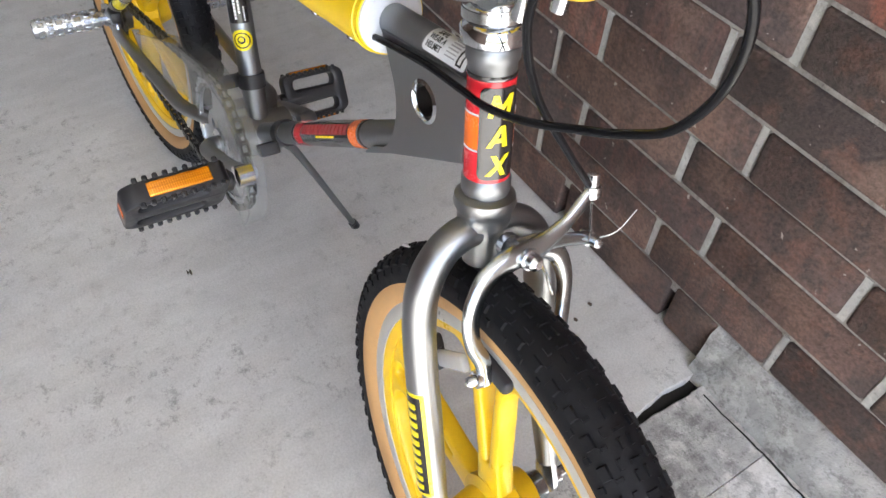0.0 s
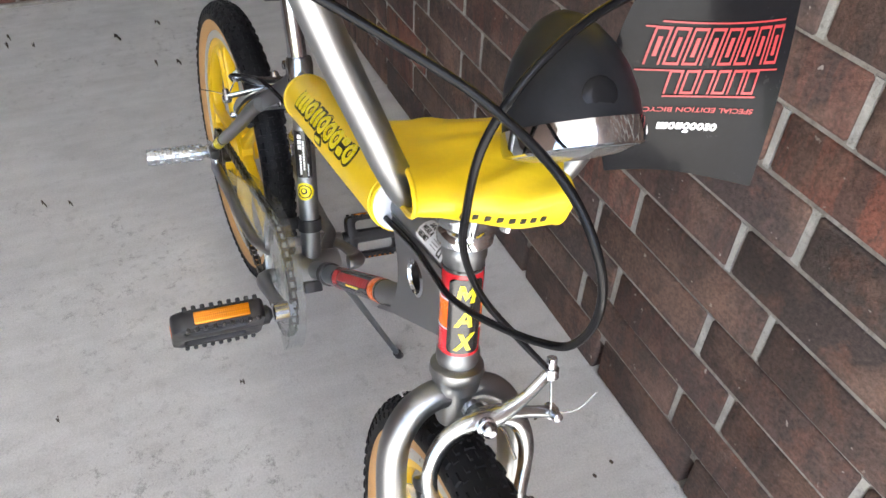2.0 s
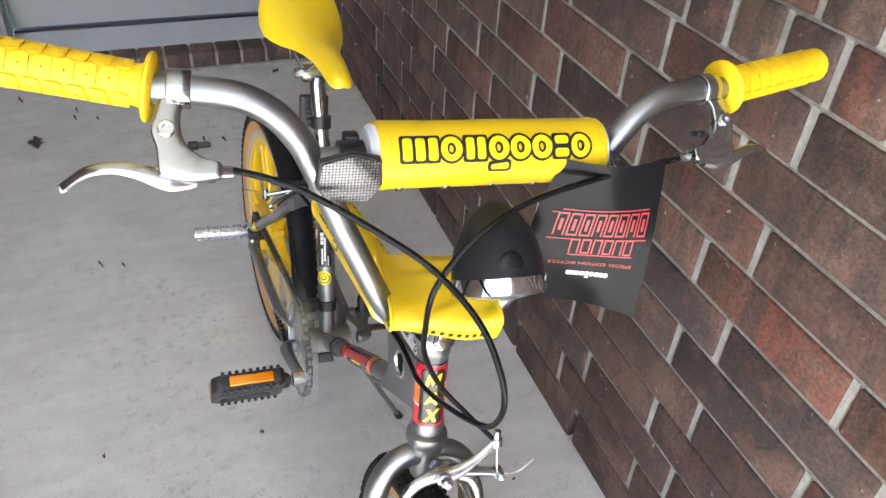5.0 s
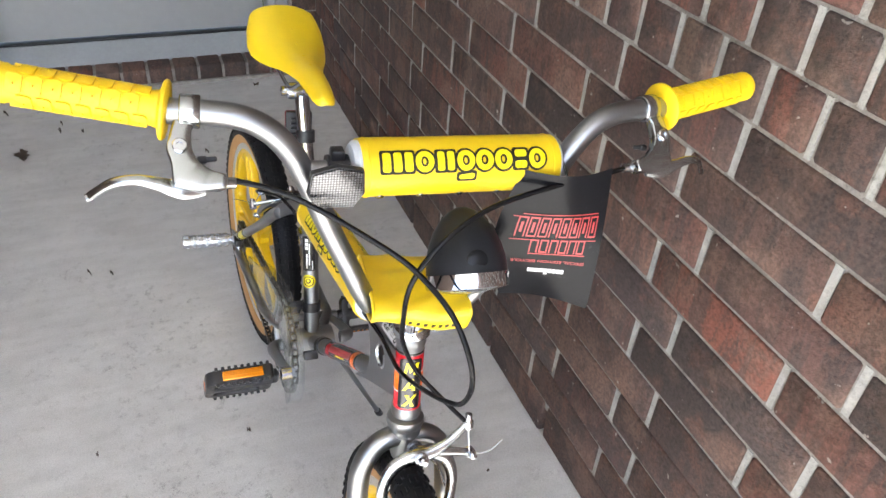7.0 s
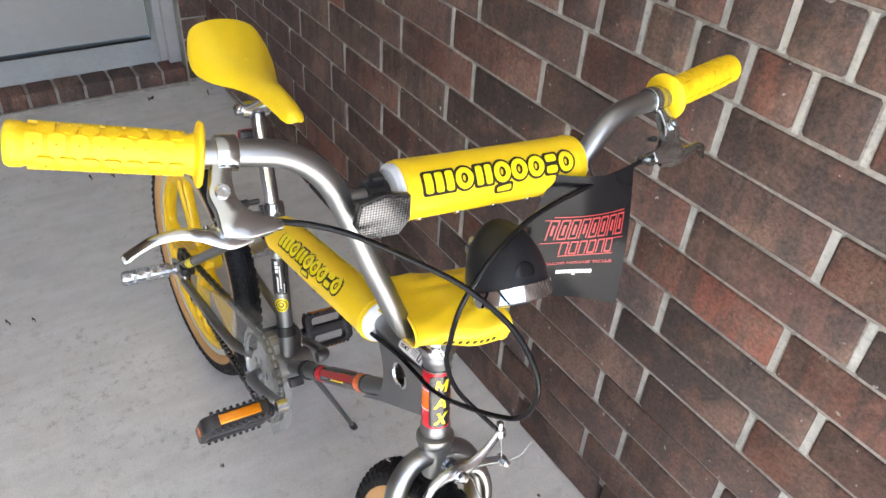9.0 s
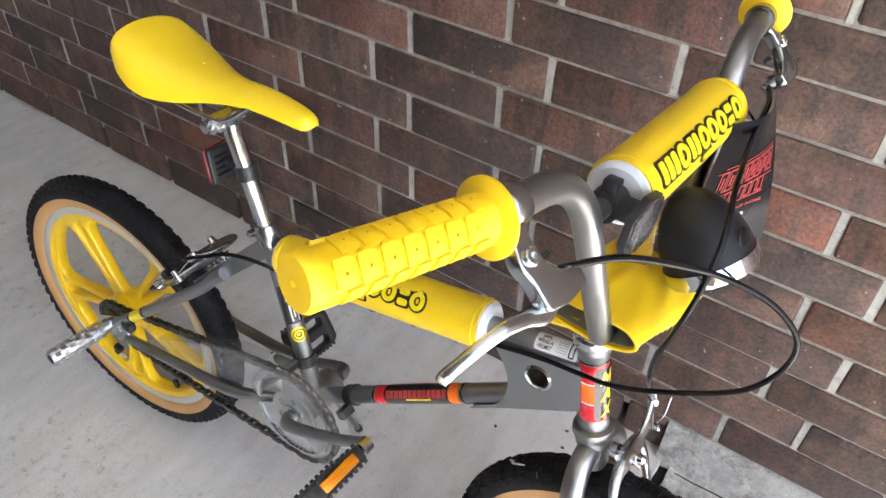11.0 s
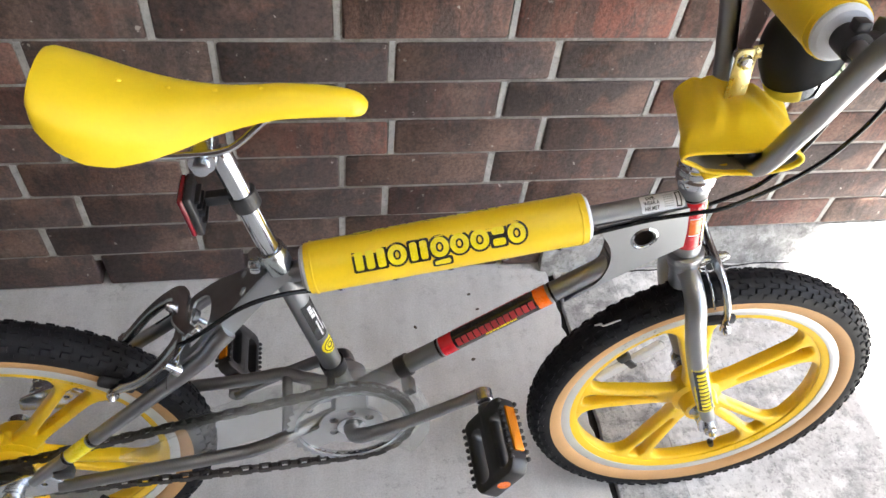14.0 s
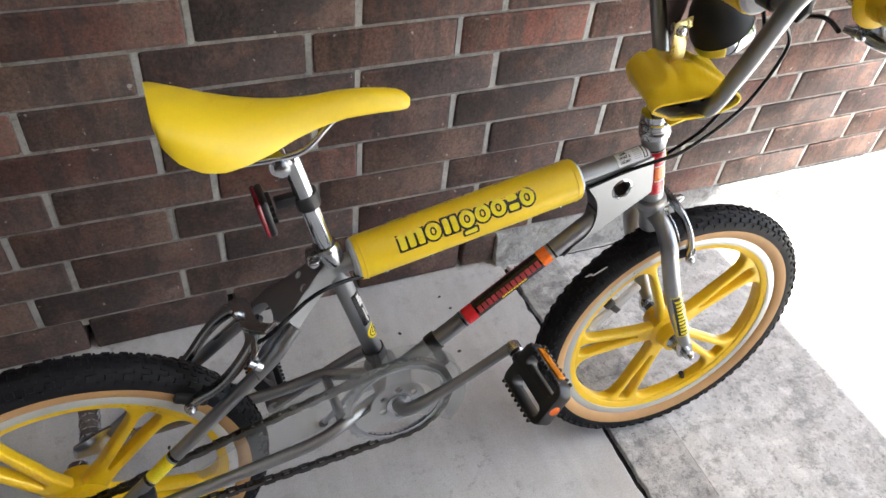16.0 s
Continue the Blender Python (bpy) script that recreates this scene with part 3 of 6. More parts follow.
# gusset plate between top and down tube, with a ringed hole
side_plane = Matrix(((1, 0, 0, 0), (0, 0, -1, 0), (0, 1, 0, 0), (0, 0, 0, 1)))   # x stays, y becomes up
arc = [(p.x, p.z) for p in glide([(0.684, 0, 0.602), (0.697, 0, 0.585), (0.709, 0, 0.566), (0.7135, 0, 0.546), (0.711, 0, 0.525), (0.702, 0, 0.508), (0.684, 0, 0.495)], 3)]
lower = [(0.797, 0.5645), (0.752, 0.5355), (0.709, 0.5075), (0.672, 0.4805)]
outline = [(0.790, 0.624), *lower] + arc[::-1]
hole = circle(0.0125, 24, 0.7455, 0.580)
for y in (-0.0128, 0.0128):
    bm = plate(outline, [hole], Matrix.Translation((0, y, 0)) @ side_plane, 0.002, 0.0)
    gusset = part("gusset", bm, steel, bicycle, "brushed steel gusset plate with a round hole")
bm = ring_solid(bmesh.new(), (0.7455, 0, 0.580), (0, 1, 0), [(-0.0132, 0.0121), (-0.0150, 0.0135), (-0.0138, 0.0162), (0.0138, 0.0162), (0.0150, 0.0135), (0.0132, 0.0121)], 40)
part("hole_ring", bm, chrome, gusset, "bright ring round the gusset hole")
# dark inner ring: the unlit inside of the hole put into its colour
bm = ring_solid(bmesh.new(), (0.7455, 0, 0.580), (0, 1, 0), [(-0.0125, 0.0112), (-0.0125, 0.0122), (0.0125, 0.0122), (0.0125, 0.0112)], 32)
part("hole_sleeve", bm, dark_steel, gusset, "dark sleeve painting the shade inside the hole")
bm = bmesh.new()
for a, b in [*zip(arc, arc[1:]), *zip(lower, lower[1:])]:
    vs = [bm.verts.new((p[0] + 0.0008, y, p[1])) for p, y in ((a, -0.0122), (a, 0.0122), (b, 0.0122), (b, -0.0122))]
    bm.faces.new(vs)
part("gusset_fold", slab(bm, 0.001), steel, gusset)

# rear triangle
for s in (-1, 1):
    path = glide([(0.286, 0.0365 * s, 0.494), (0.272, 0.0420 * s, 0.482), (0.252, 0.0475 * s, 0.460), (0.20, 0.051 * s, 0.414), (0.10, 0.060 * s, 0.330), (0.035, 0.0655 * s, 0.277)], 6)
    stay = part("seat_stay", tube(path, [0.0092] * 6 + [0.0088] * 4 + [0.0075], 16), steel_bright, bicycle)
    for c in ((0.117, 0.0585 * s, 0.3445), (0.083, 0.0615 * s, 0.316)):
        d = Vector((0.1, -0.009 * s, 0.084)).normalized()
        bm = turned(bmesh.new(), Vector(c) - d * 0.002, d, [(0, 0.0092), (0.004, 0.0092)], 16)
        part("band", bm, decal_black, stay, "thin black band")
    d = Vector((0.1, -0.009 * s, 0.084)).normalized()
    part("sticker", turned(bmesh.new(), Vector((0.086, 0.0612 * s, 0.3185)), d, [(0, 0.00905), (0.035, 0.00905)], 16), decal_yellow, stay, "yellow band on the stay")
    path = glide([(0.40, 0.022 * s, 0.305), (0.362, 0.036 * s, 0.302), (0.33, 0.050 * s, 0.298), (0.30, 0.0545 * s, 0.288), (0.255, 0.0565 * s, 0.2795), (0.06, 0.065 * s, 0.259)], 6)
    part("chain_stay", tube(path, [0.0088] * 5 + [0.0082], 14), steel_bright, bicycle)
    # dropout plate
    out = rounded([(0.068, 0.27), (0.05, 0.292), (0.028, 0.288), (-0.016, 0.266), (-0.018, 0.244), (0.03, 0.243), (0.068, 0.25)], 0.006)
    part("dropout", plate(out, [circle(0.0035, 12, 0.045, 0.268)], Matrix.Translation((0, 0.064 * s, 0)) @ side_plane, 0.005, 0.0008), zinc, bicycle)
# the wishbone: a web plate with a wide opening and two small holes, folded down along both edges
WEB = frame_of((0.337, 0, 0.562), (-0.707, 0, -0.707), (-0.707, 0, 0.707))     # x runs down the stays, y across
half = [(-0.004, 0.0125), (0.020, 0.0150), (0.050, 0.0225), (0.085, 0.0345), (0.105, 0.0420), (0.128, 0.0455), (0.150, 0.0465)]
outline = [*half, (0.153, 0.040), (0.153, -0.040), *[(x, -y) for x, y in half[::-1]]]
opening = rounded([(0.101, 0.008), (0.106, 0.024), (0.118, 0.033), (0.134, 0.034), (0.137, 0.028), (0.137, -0.028), (0.134, -0.034), (0.118, -0.033), (0.106, -0.024), (0.101, -0.008)], 0.006)
wishbone = part("wishbone", plate(outline, [opening, circle(0.0052, 16, 0.046, 0.0125), circle(0.0052, 16, 0.046, -0.0125)], WEB, 0.0035, 0.0006), steel, bicycle, "flat steel wishbone plate behind the seat tube")
for s in (-1, 1):
    bm = bmesh.new()
    for (x0, y0), (x1, y1) in zip(half[:5], half[1:5]):
        deep0, deep1 = 0.024 - 0.05 * x0, 0.024 - 0.05 * x1
        for e in (0.0, -0.003):
            bm.faces.new([bm.verts.new(WEB @ Vector(p)) for p in ((x0, (y0 + e) * s, 0.0017), (x1, (y1 + e) * s, 0.0017), (x1, (y1 + e) * s, -deep1), (x0, (y0 + e) * s, -deep0))])
        for z0, z1 in ((0.0017, 0.0017), (-deep0, -deep1)):
            bm.faces.new([bm.verts.new(WEB @ Vector(p)) for p in ((x0, y0 * s, z0), (x1, y1 * s, z1), (x1, (y1 - 0.003) * s, z1), (x0, (y0 - 0.003) * s, z0))])
    (x1, y1), d1 = half[4], 0.024 - 0.05 * half[4][0]
    bm.faces.new([bm.verts.new(WEB @ Vector(p)) for p in ((x1, y1 * s, 0.0017), (x1, (y1 - 0.003) * s, 0.0017), (x1, (y1 - 0.003) * s, -d1), (x1, y1 * s, -d1))])
    part("cheek", bm, steel, wishbone)
part("stay_bridge", tube([(0.335, -0.046, 0.298), (0.335, 0.046, 0.298)], 0.007, 12), steel, bicycle)

# seat clamp, post, saddle
SDIR = (SEAT_TOP - BB).normalized()
bm = turned(bmesh.new(), SEAT_TOP - SDIR * 0.024, SDIR, [(0, 0.0138), (0.002, 0.0162), (0.022, 0.0166), (0.025, 0.0158), (0.030, 0.0150), (0.031, 0.0135)], 28)
clamp = part("seat_clamp", bm, alloy, bicycle)
bm = bmesh.new()
block(bm, frame_of(SEAT_TOP - SDIR * 0.012 + Vector((-0.020, 0, 0)), (1, 0, 0)), (0.016, 0.016, 0.018), 0.003)
part("lug", bm, alloy, clamp)
part("bolt", turned(bmesh.new(), SEAT_TOP - SDIR * 0.012 + Vector((-0.021, -0.016, 0)), (0, 1, 0), [(0, 0.003), (0.001, 0.0055), (0.006, 0.0055), (0.007, 0.003), (0.026, 0.003), (0.027, 0.005), (0.031, 0.005)], 12), chrome, clamp)
POST_TOP = Vector((0.303, -0.012, 0.717))
seat_post = part("seat_post", tube([SEAT_TOP - SDIR * 0.01, POST_TOP - Vector((-0.002, 0, 0.012)), POST_TOP], [0.0112, 0.0112, 0.0095], 24), chrome, bicycle)
bm = turned(bmesh.new(), POST_TOP + Vector((-0.014, -0.030, 0.0)), (0, 1, 0), [(0, 0.004), (0.001, 0.0075), (0.009, 0.0075), (0.010, 0.012), (0.016, 0.013), (0.044, 0.013), (0.050, 0.012), (0.051, 0.0075), (0.059, 0.0075), (0.060, 0.004)], 20)
part("saddle_clamp", bm, zinc, seat_post)


def place_saddle(bm):
    """Sets the saddle on its post, turned and tipped a little."""
    for v in bm.verts:
        x, y, z = v.co
        v.co = Vector((0.432 + (x - 0.438) * 0.935, 0.86 * y - 0.0155 + 0.033 * (x - 0.3), z + 0.001 + 0.030 * (x - 0.3) - 0.007 * max(0, min(1, (x - 0.36) / 0.08))))
    return bm


saddle_base = (
    # x, half width, top at the middle, drop to the shoulder, skirt's lower edge
    (0.163, 0.0500, 0.815, 0.008, 0.802), (0.167, 0.0615, 0.814, 0.011, 0.786), (0.180, 0.0675, 0.810, 0.015, 0.768), (0.200, 0.0700, 0.803, 0.018, 0.755),
    (0.222, 0.0680, 0.795, 0.020, 0.749), (0.248, 0.0610, 0.788, 0.021, 0.749), (0.275, 0.0500, 0.783, 0.020, 0.751), (0.302, 0.0390, 0.780, 0.018, 0.756),
    (0.330, 0.0300, 0.779, 0.016, 0.7585), (0.360, 0.0245, 0.780, 0.013, 0.7600), (0.392, 0.0215, 0.780, 0.011, 0.7605), (0.415, 0.0195, 0.778, 0.010, 0.7600),
    (0.428, 0.0180, 0.7755, 0.009, 0.7595), (0.4355, 0.0150, 0.7725, 0.007, 0.7590), (0.4405, 0.0095, 0.7685, 0.004, 0.7595), (0.4430, 0.0020, 0.7650, 0.001, 0.7620))
xs = np.array([r[0] for r in saddle_base])
bm = bmesh.new()
rows = []
u = np.linspace(0, 1, 46)
for t in u:
    x = np.interp(t, np.linspace(0, 1, len(xs)), xs)
    wd, tp, sh, sk = (np.interp(x, xs, [r[k] for r in saddle_base]) for k in (1, 2, 3, 4))
    row = []
    for a in np.linspace(-1, 1, 25):
        b = abs(a)
        if b < 0.7:                         # the crown
            f = b / 0.7
            y, z = wd * 0.94 * f, tp - sh * f ** 2.4
        else:                               # the skirt
            f = (b - 0.7) / 0.3
            y, z = wd * (0.94 + 0.06 * math.sin(f * math.pi * 0.5)), tp - sh - (tp - sh - sk) * f ** 0.9
        row.append(bm.verts.new((x, math.copysign(y, a), z)))
    rows.append(row)
for a, b in zip(rows, rows[1:]):
    for k in range(24):
        bm.faces.new((a[k], a[k + 1], b[k + 1], b[k]))
bm.faces.new(rows[0][::-1])
bm.faces.new(rows[-1])
bmesh.ops.recalc_face_normals(bm, faces=bm.faces)
made = bmesh.ops.solidify(bm, geom=list(bm.faces), thickness=0.0035)
for _ in range(2):
    bmesh.ops.smooth_vert(bm, verts=bm.verts, factor=0.35, use_axis_x=True, use_axis_y=True, use_axis_z=True)
saddle = part("saddle", place_saddle(bm), saddle_yellow, bicycle, "bright yellow hard plastic saddle", 60)
for x in (0.225, 0.265, 0.305, 0.345):
    z = np.interp(x, xs, [r[2] for r in saddle_base])
    for y in (0.02,):
        wd, sh = (np.interp(x, xs, [r[k] for r in saddle_base]) for k in (1, 3))
        yy = wd * y * 0.8
        zz = z - sh * (abs(yy) / (wd * 0.94)) ** 2.4
        part("pip", place_saddle(turned(bmesh.new(), (x, yy, zz - 0.0022), (0, 0, 1), [(0, 0.0034), (0.0024, 0.0030), (0.0034, 0.0015), (0.0036, 0)], 10)), saddle_yellow, saddle)
for s in (-1, 1):
    path = glide([(0.19, 0.03 * s, 0.748), (0.225, 0.021 * s, 0.733), (0.27, 0.020 * s, 0.728), (0.312, 0.020 * s, 0.731), (0.345, 0.012 * s, 0.752), (0.37, 0.008 * s, 0.764)], 5)
    part("rail", place_saddle(tube(path, 0.0035, 10)), chrome, saddle)

# rear reflector on the seat post
post_at = SEAT_TOP + (POST_TOP - SEAT_TOP) * 0.56
bm = turned(bmesh.new(), post_at - SDIR * 0.009, SDIR, [(0, 0.0122), (0, 0.0142), (0.018, 0.0142), (0.018, 0.0122)], 20)
block(bm, frame_of(post_at + Vector((-0.022, 0.0, 0.003)), (1, 0, 0.1)), (0.028, 0.012, 0.012), 0.002)
rear_reflector = part("rear_reflector", bm, black_plastic, bicycle, "dark red reflector on a black post clamp")
bm = bmesh.new()
rm = frame_of(post_at + Vector((-0.046, 0.0, -0.005)), (1, 0, 0.18))
block(bm, rm, (0.008, 0.042, 0.047), 0.003, 3)
for k in range(4):
    block(bm, rm @ pose(0.006, 0, -0.012 + k * 0.008), (0.006, 0.028, 0.003), 0.001)
part("housing", bm, black_plastic, rear_reflector)
bm = bmesh.new()
block(bm, rm @ pose(-0.0065, 0, 0), (0.006, 0.042, 0.047), 0.0028, 3)
part("lens", bm, tail_red, rear_reflector, "dark red lens")

# headset and fork
bm = turned(bmesh.new(), on_axis(-0.021), AXIS, [(0, 0.0150), (0.002, 0.0185), (0.008, 0.0195), (0.011, 0.0190), (0.013, 0.0200), (0.018, 0.0222), (0.024, 0.0215), (0.027, 0.0172)], 36)
part("headset_cup", bm, steel_bright, bicycle)
bm = turned(bmesh.new(), on_axis(0.110), AXIS, [(0, 0.0168), (0.003, 0.0205), (0.011, 0.0215), (0.014, 0.0200), (0.016, 0.0180), (0.018, 0.0200), (0.025, 0.0200), (0.027, 0.0165), (0.030, 0.0165), (0.031, 0.0185), (0.037, 0.0185), (0.039, 0.0125)], 36)
headset = part("headset_cup", bm, chrome, bicycle)
part("knurled_ring", turned(bmesh.new(), on_axis(0.1275), AXIS, [(0, 0.0198), (0, 0.0206), (0.006, 0.0206), (0.006, 0.0198)], 60), alloy, headset)
crown = on_axis(-0.036)
bm = turned(bmesh.new(), on_axis(-0.052), AXIS, [(0, 0.0145), (0.004, 0.0158), (0.032, 0.0158)], 28)
fork = part("fork", steer_fork(bm), steel_bright, bicycle, "brushed steel fork with yellow decals")
LEGS = {}
for s in (-1, 1):
    path = glide([(0.8175, 0.004 * s, 0.517), (0.8185, 0.020 * s, 0.5175), (0.8210, 0.037 * s, 0.508), (0.8255, 0.0495 * s, 0.487), (0.832, 0.0545 * s, 0.460), (0.846, 0.056 * s, 0.418), (0.866, 0.0565 * s, 0.368), (0.888, 0.0575 * s, 0.318), (0.908, 0.0585 * s, 0.276)], 6)
    LEGS[s] = path
    part("fork_leg", steer_fork(tube(path, [0.0125] * 4 + [0.0128] * 6 + [0.0118, 0.0108, 0.010], 20)), steel_bright, fork)
    tip = rounded([(0.900, 0.292), (0.914, 0.284), (0.931, 0.254), (0.922, 0.238), (0.906, 0.240), (0.897, 0.262)], 0.006)
    part("dropout", steer_fork(plate(tip, [], Matrix.Translation((0, 0.0585 * s, 0)) @ side_plane, 0.006, 0.001)), zinc, fork)
    nut = turned(bmesh.new(), HUB_F + Vector((0, 0.0600 * s, 0)), (0, s, 0), [(0, 0.010), (0.002, 0.010), (0.0022, 0.0085), (0.010, 0.0085), (0.011, 0.007), (0.0112, 0.0045), (0.018, 0.0045), (0.019, 0.003)], 12)
    part("axle_nut", steer_fork(nut), zinc, fork)
    # leg decal: yellow film with a black panel and plain yellow bars
    a, b = Vector((0.8935, 0.0578 * s, 0.3055)), Vector((0.8535, 0.0562 * s, 0.3990))
    d = (b - a).normalized()
    reach = (b - a).length
    for facing, wide in (((-0.02, s * 1.0, 0.1), 0.021),):
        bm = flat_shape([[rounded([(0, -wide / 2 - 0.0035), (reach, -wide / 2 - 0.0035), (reach, wide / 2 + 0.0035), (0, wide / 2 + 0.0035)], 0.002)]], -0.0003)
        wrap(slab(finely(bm, 0.003), 0.0012), a, d, 0.0132, facing)
        part("decal", steer_fork(bm), decal_yellow, fork, "yellow film on the fork leg")
        bm = flat_shape([[[(0.003, -wide / 2), (reach - 0.003, -wide / 2), (reach - 0.003, wide / 2), (0.003, wide / 2)]]], 0.0)
        wrap(slab(finely(bm, 0.003), 0.0012), a, d, 0.0132, facing)
        part("panel", steer_fork(bm), decal_black, fork, "black panel on the leg")
        bm = bmesh.new()
        for k in range(10):
            x = 0.007 + k * (reach - 0.016) / 9.6
            one = flat_shape([[rounded([(x, -0.0062), (x + 0.0050, -0.0062), (x + 0.0050, 0.0062), (x, 0.0062)], 0.0008, 2)]], 0.0006)
            me = bpy.data.meshes.new("bar")
            one.to_mesh(me)
            one.free()
            bm.from_mesh(me)
            bpy.data.meshes.remove(me)
        wrap(slab(finely(bm, 0.003), 0.0012), a, d, 0.0132, facing)
        part("print", steer_fork(bm), decal_yellow, fork, "plain yellow bars")


# wheels
def wheel(name, hub, phase, finish, label):
    """A composite mag wheel with five pairs of ribs, gum-wall tyre and knobs."""
    win, slots = [], []
    for k in range(5):
        a0, a1 = radians(phase + 72 * k), radians(phase + 72 * (k + 1))
        mid = (a0 + a1) / 2
        r1 = 0.1755

        def rib(a, r, off):
            return Vector((r * math.cos(a) - off * math.sin(a), r * math.sin(a) + off * math.cos(a)))
        lo, hi = 0.0130, 0.0240
        apex = Vector((math.cos(mid), math.sin(mid))) * (lo / math.sin(radians(36)) * 1.30)
        pts = [apex]
        for a, sgn in ((a0, 1), (a1, -1)):
            e = math.asin(hi / r1) * sgn
            p, q, r = rib(a, 0.134, (lo + (hi - lo) * 0.75) * sgn), rib(a, 0.1745, hi * sgn), Vector((r1 * math.cos(a + e + 0.20 * sgn), r1 * math.sin(a + e + 0.20 * sgn)))
            bend = [p * (1 - t) ** 2 + q * 2 * t * (1 - t) + r * t * t for t in np.linspace(0, 1, 9)]
            bend = [Vector((float(v[0]), float(v[1]))) for v in bend]
            near = [rib(a, x, (lo + (hi - lo) * (x - 0.04) / 0.125) * sgn) for x in (0.062, 0.085, 0.110)]
            if sgn > 0:
                pts += near + bend
                for t in np.linspace(a0 + e + 0.20, a1 - e - 0.20, 8)[1:-1]:
                    pts.append(Vector((r1 * math.cos(t), r1 * math.sin(t))))
            else:
                pts += bend[::-1] + near[::-1]
        win.append(rounded(pts, [0.010] + [0.0005] * (len(pts) - 1), 3))
        c, s = math.cos(a0), math.sin(a0)
        shape = [(0.062, -0.0015), (0.100, -0.0052), (0.135, -0.0095), (0.158, -0.0125), (0.170, -0.0095), (0.170, 0.0095), (0.158, 0.0125), (0.135, 0.0095), (0.100, 0.0052), (0.062, 0.0015)]
        slots.append(rounded([(x * c - y * s, x * s + y * c) for x, y in shape], 0.004, 3))
    m = Matrix.Translation(hub) @ side_plane
    bm = plate(circle(0.188, 120), win + slots, m, 0.019, 0.0042)
    turned(bm, hub - Vector((0, 0.034, 0)), (0, 1, 0), [(0, 0.0155), (0.001, 0.024), (0.010, 0.026), (0.020, 0.028), (0.024, 0.036), (0.044, 0.036), (0.048, 0.028), (0.058, 0.026), (0.067, 0.024), (0.068, 0.0155)], 40)
    ring_solid(bm, hub, (0, 1, 0), [(-0.013, 0.181), (-0.014, 0.1895), (0.014, 0.1895), (0.013, 0.181), (0.011, 0.1775), (-0.011, 0.1775)], 120)
    w = part(name, finish(bm), mag_yellow, bicycle, label, 45)
    bm = ring_solid(bmesh.new(), hub, (0, 1, 0), [(-0.0150, 0.1880), (-0.0158, 0.191), (-0.0160, 0.1985), (-0.0150, 0.2015), (0.0150, 0.2015), (0.0160, 0.1985), (0.0158, 0.191), (0.0150, 0.1880)], 120)
    part("rim_band", finish(bm), rim_grey, w, "pale grey brake band")
    wall = [(0.0130, 0.1992), (0.0170, 0.2022), (0.0205, 0.2097), (0.0219, 0.2175), (0.0214, 0.2260), (0.0192, 0.2350), (0.0140, 0.2410)]
    bm = ring_solid(bmesh.new(), hub, (0, 1, 0), [(-s, r) for s, r in wall] + wall[::-1], 120)
    part("sidewall", finish(bm), gum, w, "tan gum sidewall")
    tread = [(0.0219, 0.2185), (0.0226, 0.2235), (0.0222, 0.2305), (0.0190, 0.2382), (0.0115, 0.2446), (0.0, 0.2470)]
    bm = ring_solid(bmesh.new(), hub, (0, 1, 0), [(-s, r) for s, r in tread] + tread[-2::-1] + [(0.0195, 0.2210), (-0.0195, 0.2210)], 140)
    tyre = part("tyre", finish(bm), rubber, w, "black knobbly tread")
    # knobs: a row of paired bars in the middle, blocks beside them and on the shoulders
    verts, faces = [], []
    count = 74
    for i in range(count):
        base = 2 * math.pi * i / count
        for s, da, lean, size in ((-0.0036, 0.0, 0.10, (0.0026, 0.0085, 0.0022)), (0.0036, 0.0, -0.10, (0.0026, 0.0085, 0.0022)), (0.0, 0.42, 0, (0.0090, 0.0026, 0.0020)),
                                  (-0.0105, 0.5, 0.35, (0.0036, 0.0075, 0.0022)), (0.0105, 0.5, -0.35, (0.0036, 0.0075, 0.0022)), (-0.0142, 0.1, 0.5, (0.0055, 0.0028, 0.0020)),
                                  (0.0142, 0.1, -0.5, (0.0055, 0.0028, 0.0020)), (-0.0192, 0.45, 0.95, (0.0075, 0.0105, 0.0024)), (0.0192, 0.45, -0.95, (0.0075, 0.0105, 0.0024)),
                                  (-0.0222, 0.0, 1.35, (0.0060, 0.0050, 0.0014)), (0.0222, 0.0, -1.35, (0.0060, 0.0050, 0.0014))):
            a = base + da * 2 * math.pi / count
            r = float(np.interp(abs(s), [t[0] for t in tread[:1:-1]], [t[1] for t in tread[:1:-1]]))
            out = Vector((math.cos(a), 0, math.sin(a)))
            along = Vector((-math.sin(a), 0, math.cos(a)))
            nrm = (out * math.cos(lean) + Vector((0, -1, 0)) * math.sin(lean)).normalized()
            across = nrm.cross(along)
            p = Vector(hub) + out * r + Vector((0, s, 0))
            n0 = len(verts)
            for h, k in ((-0.0015, 1.0), (size[2], 0.82)):
                for cx, cy in ((-1, -1), (1, -1), (1, 1), (-1, 1)):
                    verts.append(p + nrm * h * 0.72 + across * (cx * size[0] / 2 * k) + along * (cy * size[1] / 2 * k))
            faces += [[n0 + q for q in f] for f in ((4, 5, 6, 7), (0, 1, 5, 4), (1, 2, 6, 5), (2, 3, 7, 6), (3, 0, 4, 7))]
    me = bpy.data.meshes.new("tread_blocks")
    me.from_pydata([tuple(v) for v in verts], [], faces)
    bm = bmesh.new()
    bm.from_mesh(me)
    bpy.data.meshes.remove(me)
    part("tread_knobbing", finish(bm), rubber, w, "rows of black rubber knobs", 25, "stuff")
